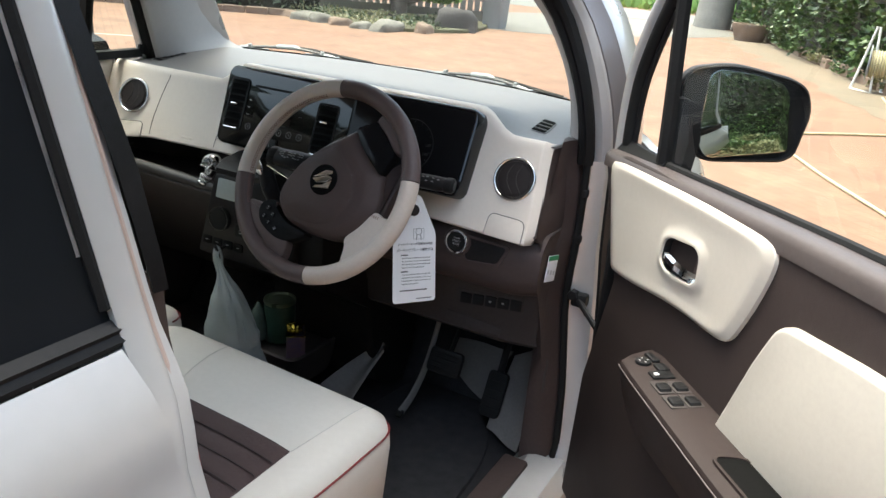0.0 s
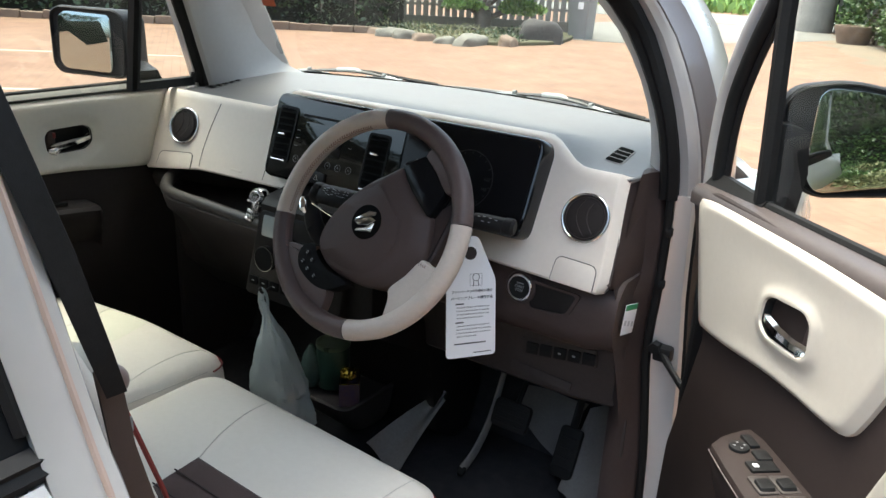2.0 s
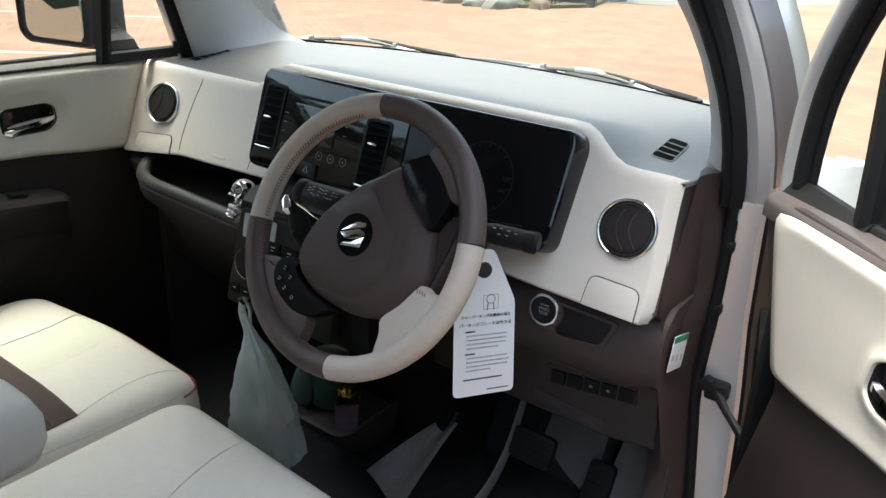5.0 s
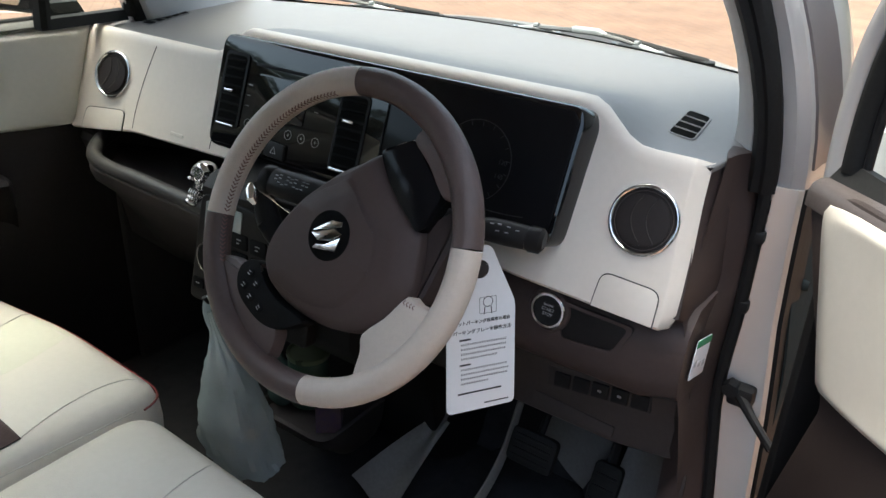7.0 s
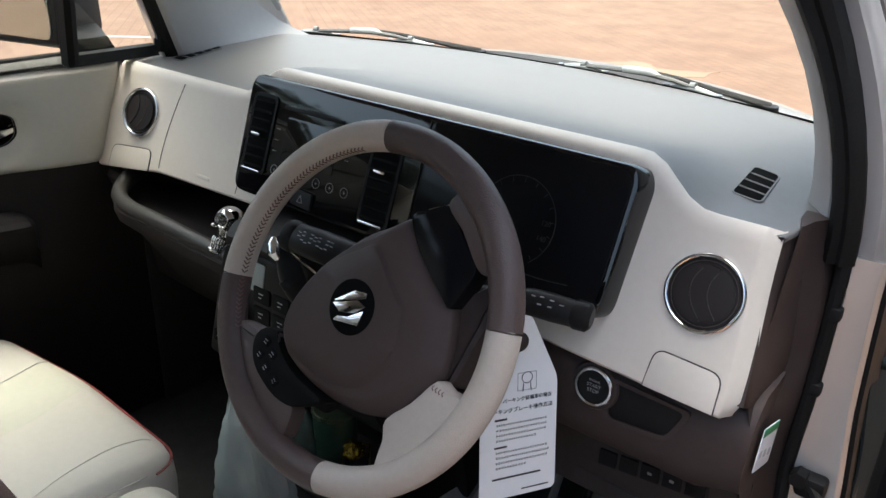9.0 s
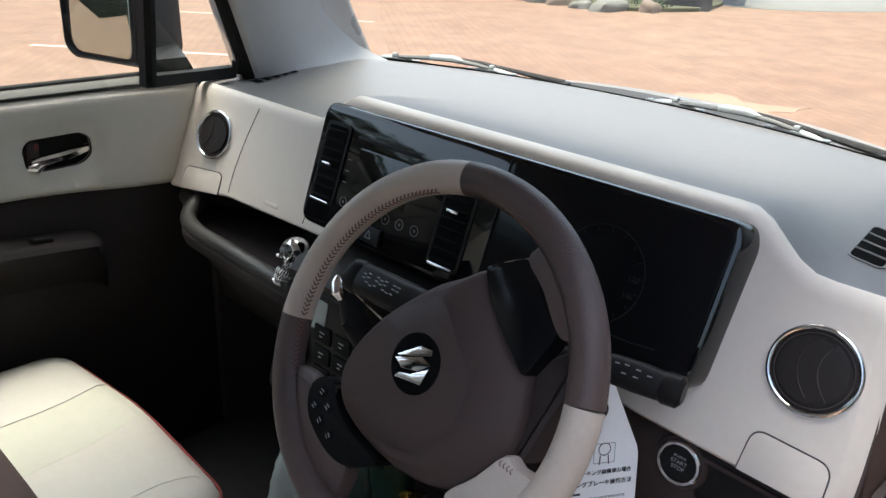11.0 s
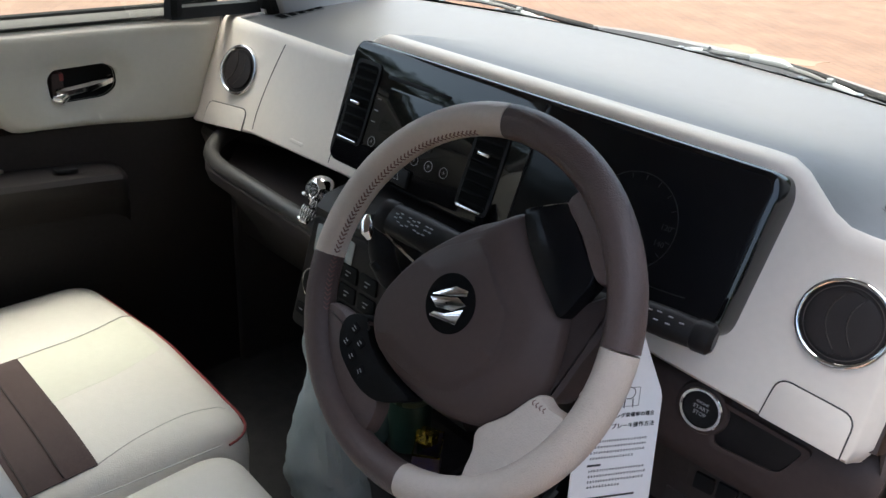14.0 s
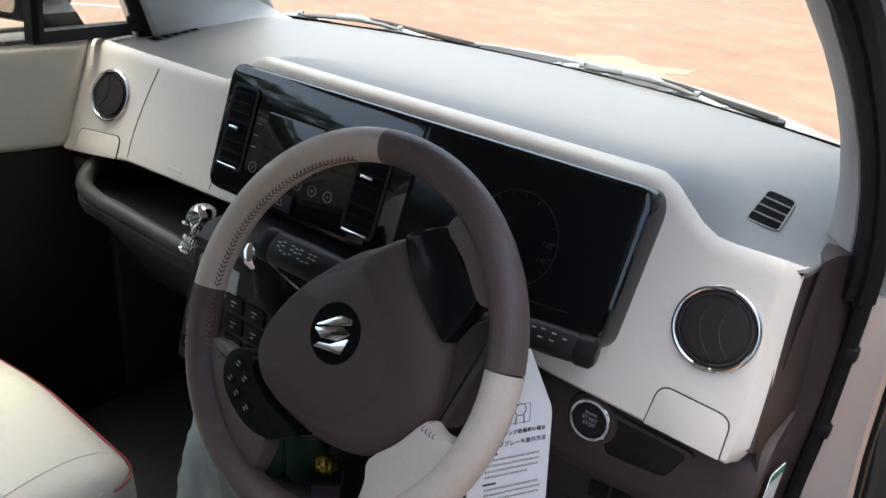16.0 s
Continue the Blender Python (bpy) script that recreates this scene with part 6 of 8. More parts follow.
part("pad", moved(box(-0.008, 0.008, -0.005, 0.005, -0.010, 0.010, 0.003), Matrix.Translation((0.276, 0.306, 0.340)) @ pose(0, 0, 0, -55)), RUBBER, pk2, "rubber pad")
part("bracket", box(0.20, 0.27, 0.44, 0.52, 0.60, 0.72, 0.01), DBLACK, pk2, "black bracket")

# ---- bag, tin and carton ----
def carrier_bag():
    b = thing("plastic_bag", (-0.06, 0.09, 0.72), "crumpled white translucent plastic bag hanging from the dashboard", "plastic bag")
    prof = [(0.006, 0.718), (0.012, 0.692), (0.024, 0.670), (0.044, 0.645), (0.060, 0.615), (0.074, 0.58), (0.086, 0.54), (0.094, 0.50), (0.088, 0.465), (0.064, 0.450), (0.03, 0.442)]
    rows, n = [], 44
    for i in range(41):
        s = i / 40 * (len(prof) - 1)
        k = min(int(s), len(prof) - 2)
        r, z = (lerp(prof[k][j], prof[k + 1][j], s - k) for j in (0, 1))
        cx = table(z, (0.43, -0.010), (0.52, -0.040), (0.65, -0.052), (0.718, -0.080))
        ring = []
        for q in range(n):
            a = 2 * math.pi * q / n
            p = Vector((math.cos(a), math.sin(a), z * 9))
            f = 1 + 0.20 * noise.noise(p * 1.7) + 0.13 * abs(noise.noise(p * 3.4 + Vector((3, 0, 0)))) + 0.05 * math.sin(9 * a + z * 25) * smoothstep(0.5, 0.7, z) + 0.11 * abs(noise.noise(p * 5.5)) + 0.06 * noise.noise(p * 9.0)
            ring.append(Vector((cx + 0.74 * r * f * math.cos(a), 0.078 + 0.52 * r * f * math.sin(a), z + 0.006 * noise.noise(p * 2.5))))
        rows.append(ring)
    body = part("film", loft(rows, caps=(True, True)), FILM, b, "crumpled translucent film", 28)
    part("handle_loop", tube(crom([(-0.074, 0.080, 0.68), (-0.082, 0.076, 0.716), (-0.084, 0.084, 0.738), (-0.079, 0.090, 0.718), (-0.075, 0.086, 0.68)], 4, False), 0.0065, 8, flat=0.45), FILM, b, "twisted handle loop")
    part("contents", moved(loft([[Vector((0.036 * (1 + 0.3 * noise.noise(Vector((math.cos(a), math.sin(a), z * 20)))) * math.cos(a) * f, 0.032 * math.sin(a) * f, z)) for a in [2 * math.pi * i / 20 for i in range(20)]] for f, z in ((0.3, -0.05), (0.9, -0.04), (1.0, 0.0), (0.8, 0.035), (0.2, 0.05))]), Matrix.Translation((-0.035, 0.078, 0.505))), mat("brownish_paper_rubbish", (0.42, 0.36, 0.29), 0.8, 0, 0.3, 40), b, "brownish rubbish inside")
    part("hook", tube([(-0.083, 0.118, 0.735), (-0.083, 0.08, 0.732), (-0.083, 0.075, 0.744)], 0.004, 8), BLACK, b, "black hook")
carrier_bag()
tin = thing("tin_can", (-0.062, 0.268, 0.45), "green printed tin in the cup tray", "tin can")
part("can", loft([at_w(circle(-0.062, 0.268, r, 32), z) for r, z in ((0.036, 0.4505), (0.038, 0.456), (0.038, 0.545), (0.036, 0.55))]), TIN, tin, "green printed tin wall")
part("lid", loft([at_w(circle(-0.062, 0.268, r, 32), z) for r, z in ((0.0385, 0.548), (0.0395, 0.551), (0.0395, 0.557), (0.036, 0.558), (0.034, 0.553))]), TINLID, tin, "dull metal lid")
part("wrap", loft([at_w([Vector((-0.100 + f * 0.030 * math.cos(a) * (1 + 0.3 * noise.noise(Vector((math.cos(a) * 2, math.sin(a) * 2, z * 30)))), 0.235 + f * 0.030 * math.sin(a))) for a in [2 * math.pi * i / 24 for i in range(24)]], z) for f, z in ((0.7, 0.452), (1.0, 0.47), (0.9, 0.50), (0.5, 0.53), (0.15, 0.55))]), CLOUDY, tin, "crumpled green wrapper")
ct = thing("small_carton", (0.004, 0.250, 0.44), "open purple printed carton with gold foil", "carton")
CM = Matrix.Translation((0.004, 0.250, 0.4405)) @ pose(0, 0, 0, 0, 0, 38) @ Matrix.Diagonal((1.05, 1.05, 0.92, 1))
part("carton_wall", moved(ringplate(rect(0, 0, 0.042, 0.062, 0.001, 2), rect(0, 0, 0.040, 0.060, 0.001, 2), 0, 0.062), CM), CARTON, ct, "printed card walls")
part("carton_base", moved(slab(rect(0, 0, 0.040, 0.060, 0.001, 2), 0.001, 0.003, FLAT, 0.0003), CM), CARTON, ct)
part("carton_edge", moved(ringplate(rect(0, 0, 0.0426, 0.0626, 0.001, 2), rect(0, 0, 0.0394, 0.0594, 0.001, 2), 0.060, 0.063), CM), GOLDFOIL, ct, "gold card edge")
bmg = bmesh.new()
bmesh.ops.create_icosphere(bmg, subdivisions=3, radius=0.017)
for q in bmg.verts:
    q.co *= 1 + 0.35 * noise.noise(q.co * 140)
part("foil_ball", moved(bmg, CM @ Matrix.Translation((-0.004, 0.012, 0.062))), GOLDFOIL, ct, "crumpled gold foil", 15)

# ---- doors ----
def door_mirror(at, F, label, face_pts, body_pts, depth, boxy=False, tip=0.0):
    m = thing("door_mirror", at, label, "door mirror", "door mirrors")
    body, facep = rounded(body_pts, 0.035, 6), rounded(face_pts, 0.028, 6)
    part("housing", loft([at_w(scaled(body, f), w) for f, w in ((0.60 if boxy else 0.25, -depth), (0.86 if boxy else 0.62, -depth * 0.95), (0.95 if boxy else 0.85, -depth * 0.7), (0.97, -depth * 0.35), (1.0, -0.012), (0.985, 0.0), (0.95, 0.003), (0.92, -0.006))], F), BLACK, m, "dark satin housing")
    part("mirror_glass", slab(facep, -0.006, 0.0005, F @ pose(0, 0, 0, -tip), 0.0015), MIRROR, m, "mirror glass")
    return m

DO, DD = Vector((0.6936, 0.267, 0.010)), Vector((0.6405, -0.768, 0.0))
DM = frame_of(DO, DD, (0, 0, 1))                               # along the door, up, towards the cabin
# Door brown lightened to carry the sky's reflection on the sill cap.
DOORSILL = mat("sky_lightened_sill_brown", (0.075, 0.062, 0.060), 0.4, 0, 0.10, 10, 0.4, 900, spec=0.3)
dd = thing("driver_door", (0.663, 0.338, 0.7), "open driver's door with ivory and dark brown trim", "car door")
def dpart(name, bm, m, label="", parent=None, angle=38):
    return part(name, moved(bm, DM), m, parent or dd, label, angle)
SILL = lambda q: 1.062 + 0.065 * q - 0.022 * max(0.0, q - 0.55)   # the sill rises along the door
trim_out = rounded([(0.02, 0.34), (1.03, 0.34), (1.05, 1.0), (1.05, SILL(1.05)), (0.06, SILL(0.06)), (-0.022, 1.050), (0.03, 0.95), (0.095, 0.85), (0.03, 0.62)], 0.012, 4)
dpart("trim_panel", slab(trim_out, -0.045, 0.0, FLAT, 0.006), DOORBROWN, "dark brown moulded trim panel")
dpart("sill_cap", loft([[Vector((s, SILL(s) + z, w)) for z, w in ((-0.030, 0.0035), (-0.014, 0.0035), (-0.005, 0.000), (0.0, -0.008), (0.001, -0.030), (-0.028, -0.030))] for s in [-0.015, 0.0, 0.025] + [0.06 + 0.066 * i for i in range(16)]]), DOORSILL, "dark brown window sill cap")
dpart("belt_seal", tube([(0.12 + 0.93 * i / 6, SILL(0.12 + 0.93 * i / 6) + 0.002, -0.036) for i in range(7)], 0.007, 8), RUBBER, "black rubber belt seal")
def skin(u, v):
    s = lerp(-0.03, 1.05, u)
    z = lerp(0.32, 1.06, v)
    return (s, z, -0.085 - 0.035 * math.sin(math.pi * min(1, v * 0.9)) + 0.05 * smoothstep(0.88, 1.0, v))
dpart("outer_skin", shell(skin, 12, 14, 0.01), SILVER, "silver-white outer skin")
dpart("door_edge", box(-0.03, 1.05, 0.33, 0.36, -0.10, -0.02, 0.006), SILVER, "painted lower edge")
dpart("front_edge", box(-0.014, 0.004, 0.34, 1.04, -0.105, -0.03, 0.005), BLACK, "dark front edge with its rubber")
dpart("rear_edge", box(1.035, 1.055, 0.34, 1.08, -0.105, -0.03, 0.005), SILVER, "painted rear edge")
# ivory insert with the handle bowl
ins_o = crom([(0.024, 1.040), (0.045, 0.975), (0.068, 0.915), (0.084, 0.878), (0.0885, 0.8695), (0.098, 0.8695), (0.14, 0.873), (0.20, 0.882), (0.284, 0.897), (0.36, 0.906), (0.42, 0.910), (0.455, 0.915), (0.472, 0.925), (0.486, 0.947), (0.508, 0.995), (0.524, 1.045), (0.520, 1.066), (0.496, 1.075), (0.43, 1.075), (0.36, 1.073), (0.28, 1.069), (0.20, 1.064), (0.12, 1.059), (0.052, 1.053)], 4)
hc = Vector((0.322, 0.981))
def ray_out(loop, ang):
    best = None
    for i in range(len(loop)):
        a, b = loop[i] - hc, loop[(i + 1) % len(loop)] - hc
        d = Vector((math.cos(ang), math.sin(ang)))
        den = d.x * (b.y - a.y) - d.y * (b.x - a.x)
        if abs(den) < 1e-12:
            continue
        t = (a.x * (b.y - a.y) - a.y * (b.x - a.x)) / den
        s = (a.x * d.y - a.y * d.x) / den
        if t > 0 and -1e-6 <= s <= 1 + 1e-6 and (best is None or t > best):
            best = t
    return hc + d * best
bowl = rounded([(0.267, 0.958), (0.271, 0.990), (0.286, 1.000), (0.358, 1.011), (0.374, 1.003), (0.377, 0.968), (0.364, 0.956), (0.288, 0.948)], 0.012, 6)
N = 192
angs = [2 * math.pi * i / N for i in range(N)]
Lo = [ray_out([p.to_2d() for p in ins_o], a) for a in angs]
Lb = [ray_out(bowl, a) for a in angs]
mix2 = lambda t: [lerp(b, o, t) for b, o in zip(Lb, Lo)]
near = lambda d: [b + (b - hc).normalized() * d for b in Lb]
dpart("ivory_insert", loft([at_w(Lo, -0.004), at_w(Lo, 0.0035), at_w([lerp(hc, p, 0.994) for p in Lo], 0.0056), at_w([lerp(hc, p, 0.925) for p in Lo], 0.0100), at_w([lerp(hc, p, 0.905) for p in Lo], 0.0106), at_w([lerp(hc, p, 0.86) for p in Lo], 0.0106), at_w(mix2(0.6), 0.0092), at_w(near(0.026), 0.0088), at_w(near(0.015), 0.0100), at_w(near(0.008), 0.0132), at_w(near(0.004), 0.0142), at_w(near(0.001), 0.0138), at_w(Lb, 0.0120), at_w(scaled(Lb, 0.97), 0.0)], caps=(False, False)), DOORIVORY, "ivory moulded insert", angle=40)
dpart("handle_bowl", loft([at_w(scaled(Lb, 0.985), 0.011), at_w(scaled(Lb, 0.95), -0.010), at_w(scaled(Lb, 0.85), -0.016)], caps=(False, True)), BLACK, "dark handle bowl")
lev = dpart("inner_handle", loft([[Vector((s, z + dz, w + dw)) for dz, dw in ((-0.008, 0.0), (-0.003, 0.005), (0.005, 0.005), (0.009, 0.0), (0.005, -0.004), (-0.004, -0.004))] for s, z, w in ((0.264, 0.967, 0.003), (0.285, 0.965, 0.009), (0.315, 0.963, 0.011), (0.345, 0.962, 0.009), (0.367, 0.962, 0.003))]), CHROME, "chrome inner door handle")
dpart("lock_knob", slab(rounded([(0.348, 0.962), (0.371, 0.965), (0.371, 1.001), (0.355, 1.003)], 0.006, 4), -0.012, 0.004, FLAT, 0.004), BROWN, "brown lock knob", lev)
dpart("lock_tip", tube([(0.349, 0.958, 0.003), (0.359, 0.958, 0.006), (0.370, 0.962, 0.004)], [0.006, 0.008, 0.005], 8), CHROME, "", lev)
# soft ivory pad
pad_o = rounded([(0.486, 0.790), (0.540, 0.936), (0.570, 0.998), (0.70, 1.013), (0.95, 1.026), (1.005, 1.012), (1.005, 0.800), (0.80, 0.800), (0.60, 0.795)][::-1], 0.022, 6)
dpart("soft_pad", loft([at_w(scaled(pad_o, f), w) for f, w in ((1.0, -0.003), (1.0, 0.008), (0.99, 0.013), (0.975, 0.016), (0.955, 0.017))]), PADIVORY, "ivory padded elbow panel", angle=60)
# armrest with the switch plate
def arm_top(s):
    return table(s, (0.27, 0.802), (0.31, 0.811), (0.40, 0.813), (0.55, 0.814), (0.80, 0.817), (1.04, 0.82))
arm_secs = []
for s, w1 in ((0.276, 0.015), (0.290, 0.048), (0.312, 0.070), (0.36, 0.074), (0.46, 0.078), (0.60, 0.083), (0.80, 0.086), (0.98, 0.084), (1.03, 0.076)):
    t = arm_top(s)
    arm_secs.append([Vector((s, t + dz, w)) for w, dz in ((-0.003, 0.002), (w1 * 0.5, 0.001), (w1 - 0.008, -0.001), (w1 - 0.002, -0.004), (w1, -0.010), (w1 - 0.004, -0.030), (w1 * 0.75, -0.075), (w1 * 0.4, -0.13), (-0.003, -0.16))])
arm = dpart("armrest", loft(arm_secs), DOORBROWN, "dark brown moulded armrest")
dpart("armrest_line", tube([(s, arm_top(s) - 0.012, w) for s, w in ((0.290, 0.0487), (0.312, 0.0707), (0.36, 0.0747), (0.46, 0.0787), (0.60, 0.0837), (0.80, 0.0867), (1.0, 0.084))], 0.0009, 6), mat("mauve_parting_line", (0.13, 0.11, 0.108), 0.4), "thin pale parting line", arm)
def on_arm(s, w, a=0.0):
    sl = (arm_top(s + 0.01) - arm_top(s - 0.01)) / 0.02
    return frame_of((s, arm_top(s) + 0.001, w), (1, sl, 0), (0, 0, -1)) @ pose(0, 0, 0, 0, 0, a)
def top_slab(out, h, s, w, m, name, label="", parent=None):
    return dpart(name, slab(out, -0.002, h, on_arm(s, w), min(0.002, h * 0.6)), m, label, parent or arm)
mk = top_slab(circle(0, 0, 0.0125, 24), 0.004, 0.328, 0.040, BLACK, "mirror_switch", "round mirror adjuster")
for a in range(4):
    F = on_arm(0.328, 0.040) @ Matrix.Translation((0.0065 * math.cos(a * math.pi / 2), 0.0065 * math.sin(a * math.pi / 2), 0))
    dpart("switch_mark", slab(rect(0, 0, 0.0026, 0.0026, 0.0005, 2), 0.004, 0.0046, F, 0.0002), GREYINK, "", mk)
top_slab(rect(0, 0, 0.030, 0.014, 0.003, 3), 0.004, 0.316, 0.020, BLACK, "fold_switch", "mirror select switch")
top_slab(rect(0, 0, 0.022, 0.020, 0.004, 3), 0.004, 0.348, 0.020, BLACK, "lock_switch", "small square switch")
wl = top_slab(rect(0, 0, 0.022, 0.036, 0.003, 3), 0.003, 0.370, 0.030, BLACK, "window_lock", "window lock switch")
dpart("switch_mark", slab(rect(0.0, -0.009, 0.007, 0.007, 0.001, 2), 0.003, 0.0036, on_arm(0.370, 0.030), 0.0003), PAPER, "", wl)
for s in (0.405, 0.443):
    for w in (0.020, 0.046):
        well = top_slab(rect(0, 0, 0.034, 0.025, 0.003, 3), 0.0012, s, w, DBLACK, "window_switch", "rocker window switch")
        dpart("rocker", loft([at_w(rect(0.004, 0, 0.020, 0.019, 0.003, 3), 0.0), at_w(rect(0.002, 0, 0.018, 0.018, 0.003, 3), 0.0045), at_w(rect(0.0, 0, 0.012, 0.016, 0.003, 3), 0.0055)], on_arm(s, w)), BLACK, "", well)
grip = rounded([(0.0, -0.024), (0.24, -0.024), (0.24, 0.022), (0.012, 0.022)], 0.018, 6)
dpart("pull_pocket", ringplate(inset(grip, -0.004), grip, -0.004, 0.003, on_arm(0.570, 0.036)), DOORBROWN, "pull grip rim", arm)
# No hollow here: a flat black plate paints the grip's shade.
dpart("grip_shade", slab(grip, -0.001, 0.0012, on_arm(0.570, 0.036), 0.0004), DEEPBLACK, "flat black plate for the shade in the pull grip", arm)
# map pocket and speaker low on the door
dpart("map_pocket", loft([[Vector((s, z, w)) for z, w in ((0.36, -0.003), (0.36, 0.05), (0.44, 0.062), (0.50, 0.060), (0.505, 0.050), (0.50, -0.003))] for s in (0.30, 0.34, 0.6, 0.95, 1.0)]), BROWN, "door pocket")
spk = dpart("speaker_grille", loft([at_w(circle(0.29, 0.41, r, 36), w) for r, w in ((0.095, -0.003), (0.092, 0.010), (0.080, 0.014), (0.070, 0.012), (0.02, 0.018))]), DOORBROWN, "round speaker grille")
dpart("speaker_dark", slab(circle(0.29, 0.41, 0.060, 30), 0.010, 0.016, FLAT, 0.002), DBLACK, "", spk)
# upper frame, glass and quarter light
frame_line = [(-0.022, 1.050), (-0.026, 1.10), (-0.025, 1.155), (-0.016, 1.21), (0.012, 1.273), (0.042, 1.323), (0.10, 1.41), (0.17, 1.49), (0.26, 1.525), (0.6, 1.535), (0.95, 1.525), (1.02, 1.46), (1.032, 1.09)]
fl = crom(frame_line, 3, False)
dpart("window_frame", tube([(p[0] - 0.002, p[1], -0.032) for p in fl], 0.0140, 10), SILVER, "silver-white window frame")
dpart("frame_seal", tube([(p[0] + 0.024, p[1] - 0.009, -0.032) for p in fl[2:-2]], 0.0125, 10), RUBBER, "black rubber frame seal")
dpart("gap_block", tube([(-0.036, 1.062, -0.040), (-0.040, 1.10, -0.040), (-0.040, 1.15, -0.040)], [0.008, 0.009, 0.005], 8), RUBBER, "black rubber gap filler")
dpart("inner_channel", tube([(p[0] + 0.038, p[1] - 0.016, -0.037) for p in fl[2:-3]], 0.005, 8), BLACK, "black glass channel")
dpart("quarter_divider", loft([[Vector((s + ds, z, w)) for ds, w in ((-0.013, -0.040), (0.009, -0.040), (0.010, -0.030), (0.002, -0.022), (-0.011, -0.024))] for s, z in ((0.138, 1.075), (0.132, 1.14), (0.123, 1.215), (0.110, 1.32), (0.106, 1.42))]), RUBBER, "black quarter light divider")
dpart("quarter_sill", loft([[Vector((s, z, w)) for z, w in ((1.052, -0.006), (1.062, -0.016), (1.081, -0.031), (1.080, -0.042), (1.045, -0.042))] for s in (-0.014, 0.07, 0.15)]), RUBBER, "black quarter light sill")
gq = dpart("quarter_glass", grid(lambda u, v: (lerp(lerp(0.02, 0.10, v * v), lerp(0.15, 0.118, v), u), lerp(1.070, 1.40, v), -0.036), 3, 4), GLASS, "clear quarter light glass")
gm = dpart("window_glass", grid(lambda u, v: (lerp(lerp(0.15, 0.12, v), 1.02, u), lerp(1.085, 1.52, v), -0.036), 6, 6), GLASS, "clear window glass")
gq.visible_shadow = gm.visible_shadow = False
# mirror of the open door
MF = frame_of((0.905, 0.360, 1.145), (0.884, 0.47, 0), (0, 0.026, 1))
door_mirror((0.86, 0.40, 1.13), MF, "dark satin door mirror with clear glass on the open door",
            [(-0.088, -0.040), (-0.068, -0.069), (0.058, -0.048), (0.074, -0.044), (0.056, 0.068), (0.0, 0.083), (-0.086, 0.088)],
            [(-0.126, -0.010), (-0.085, -0.078), (0.070, -0.066), (0.090, -0.052), (0.104, 0.025), (0.090, 0.066), (0.060, 0.082), (-0.05, 0.100), (-0.118, 0.088), (-0.140, 0.06)], 0.085, tip=1.5)
part("mirror_foot", loft([[Vector(p) for p in r] for r in ([(0.793, 0.275, 1.040), (0.818, 0.270, 1.040), (0.833, 0.285, 1.045), (0.808, 0.305, 1.045)], [(0.788, 0.275, 1.110), (0.823, 0.275, 1.110), (0.838, 0.295, 1.110), (0.798, 0.310, 1.110)], [(0.783, 0.275, 1.180), (0.808, 0.275, 1.180), (0.828, 0.300, 1.170), (0.793, 0.305, 1.180)])]), BLACK, dd, "black mirror foot")

# ---- passenger door ----
pd = thing("passenger_door", (-0.63, 0.0, 0.7), "closed passenger door with ivory upper trim", "car door")
PM = Matrix(((0, 0, 1, -0.630), (1, 0, 0, 0), (0, 1, 0, 0), (0, 0, 0, 1)))
def ppart(name, bm, m, label="", parent=None, angle=38):
    return part(name, moved(bm, PM), m, parent or pd, label, angle)
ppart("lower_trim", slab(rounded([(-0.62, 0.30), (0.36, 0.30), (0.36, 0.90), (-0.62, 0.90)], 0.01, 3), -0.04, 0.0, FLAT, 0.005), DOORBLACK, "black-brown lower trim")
up = crom([(0.284, 1.050), (0.267, 0.995), (0.250, 0.930), (0.235, 0.880), (0.16, 0.880), (0.04, 0.893), (-0.05, 0.899), (-0.095, 0.903), (-0.118, 0.926), (-0.132, 0.960), (-0.16, 0.995), (-0.30, 1.005), (-0.58, 1.01), (-0.60, 1.062), (-0.30, 1.062), (0.0, 1.062), (0.15, 1.060), (0.25, 1.056)], 4)
hc = Vector((0.025, 0.967))
bowl2 = rounded([(-0.030, 0.946), (-0.033, 0.980), (-0.022, 0.994), (0.063, 0.996), (0.078, 0.986), (0.080, 0.956), (0.058, 0.940), (-0.016, 0.939)], 0.012, 6)
Lo = [ray_out([p.to_2d() for p in up], a) for a in angs]
Lb = [ray_out(bowl2, a) for a in angs]
mix2 = lambda t: [lerp(b, o, t) for b, o in zip(Lb, Lo)]
ppart("ivory_upper", loft([at_w(Lo, -0.004), at_w(Lo, 0.004), at_w([lerp(hc, p, 0.985) for p in Lo], 0.0075), at_w([lerp(hc, p, 0.90) for p in Lo], 0.0150), at_w([lerp(hc, p, 0.87) for p in Lo], 0.0160), at_w(mix2(0.70), 0.0160), at_w(near(0.034), 0.0155), at_w(near(0.022), 0.014), at_w(near(0.012), 0.010), at_w(near(0.005), 0.0085), at_w(Lb, 0.007), at_w(scaled(Lb, 0.97), 0.0)], caps=(False, False)), LBEIGE, "ivory moulded upper trim", angle=60)
ppart("handle_bowl", loft([at_w(scaled(Lb, 0.985), 0.006), at_w(scaled(Lb, 0.95), -0.012), at_w(scaled(Lb, 0.85), -0.018)], caps=(False, True)), BLACK, "dark handle bowl")
PM0, PM = PM, PM @ Matrix.Translation((0.007, -0.010, 0.001))
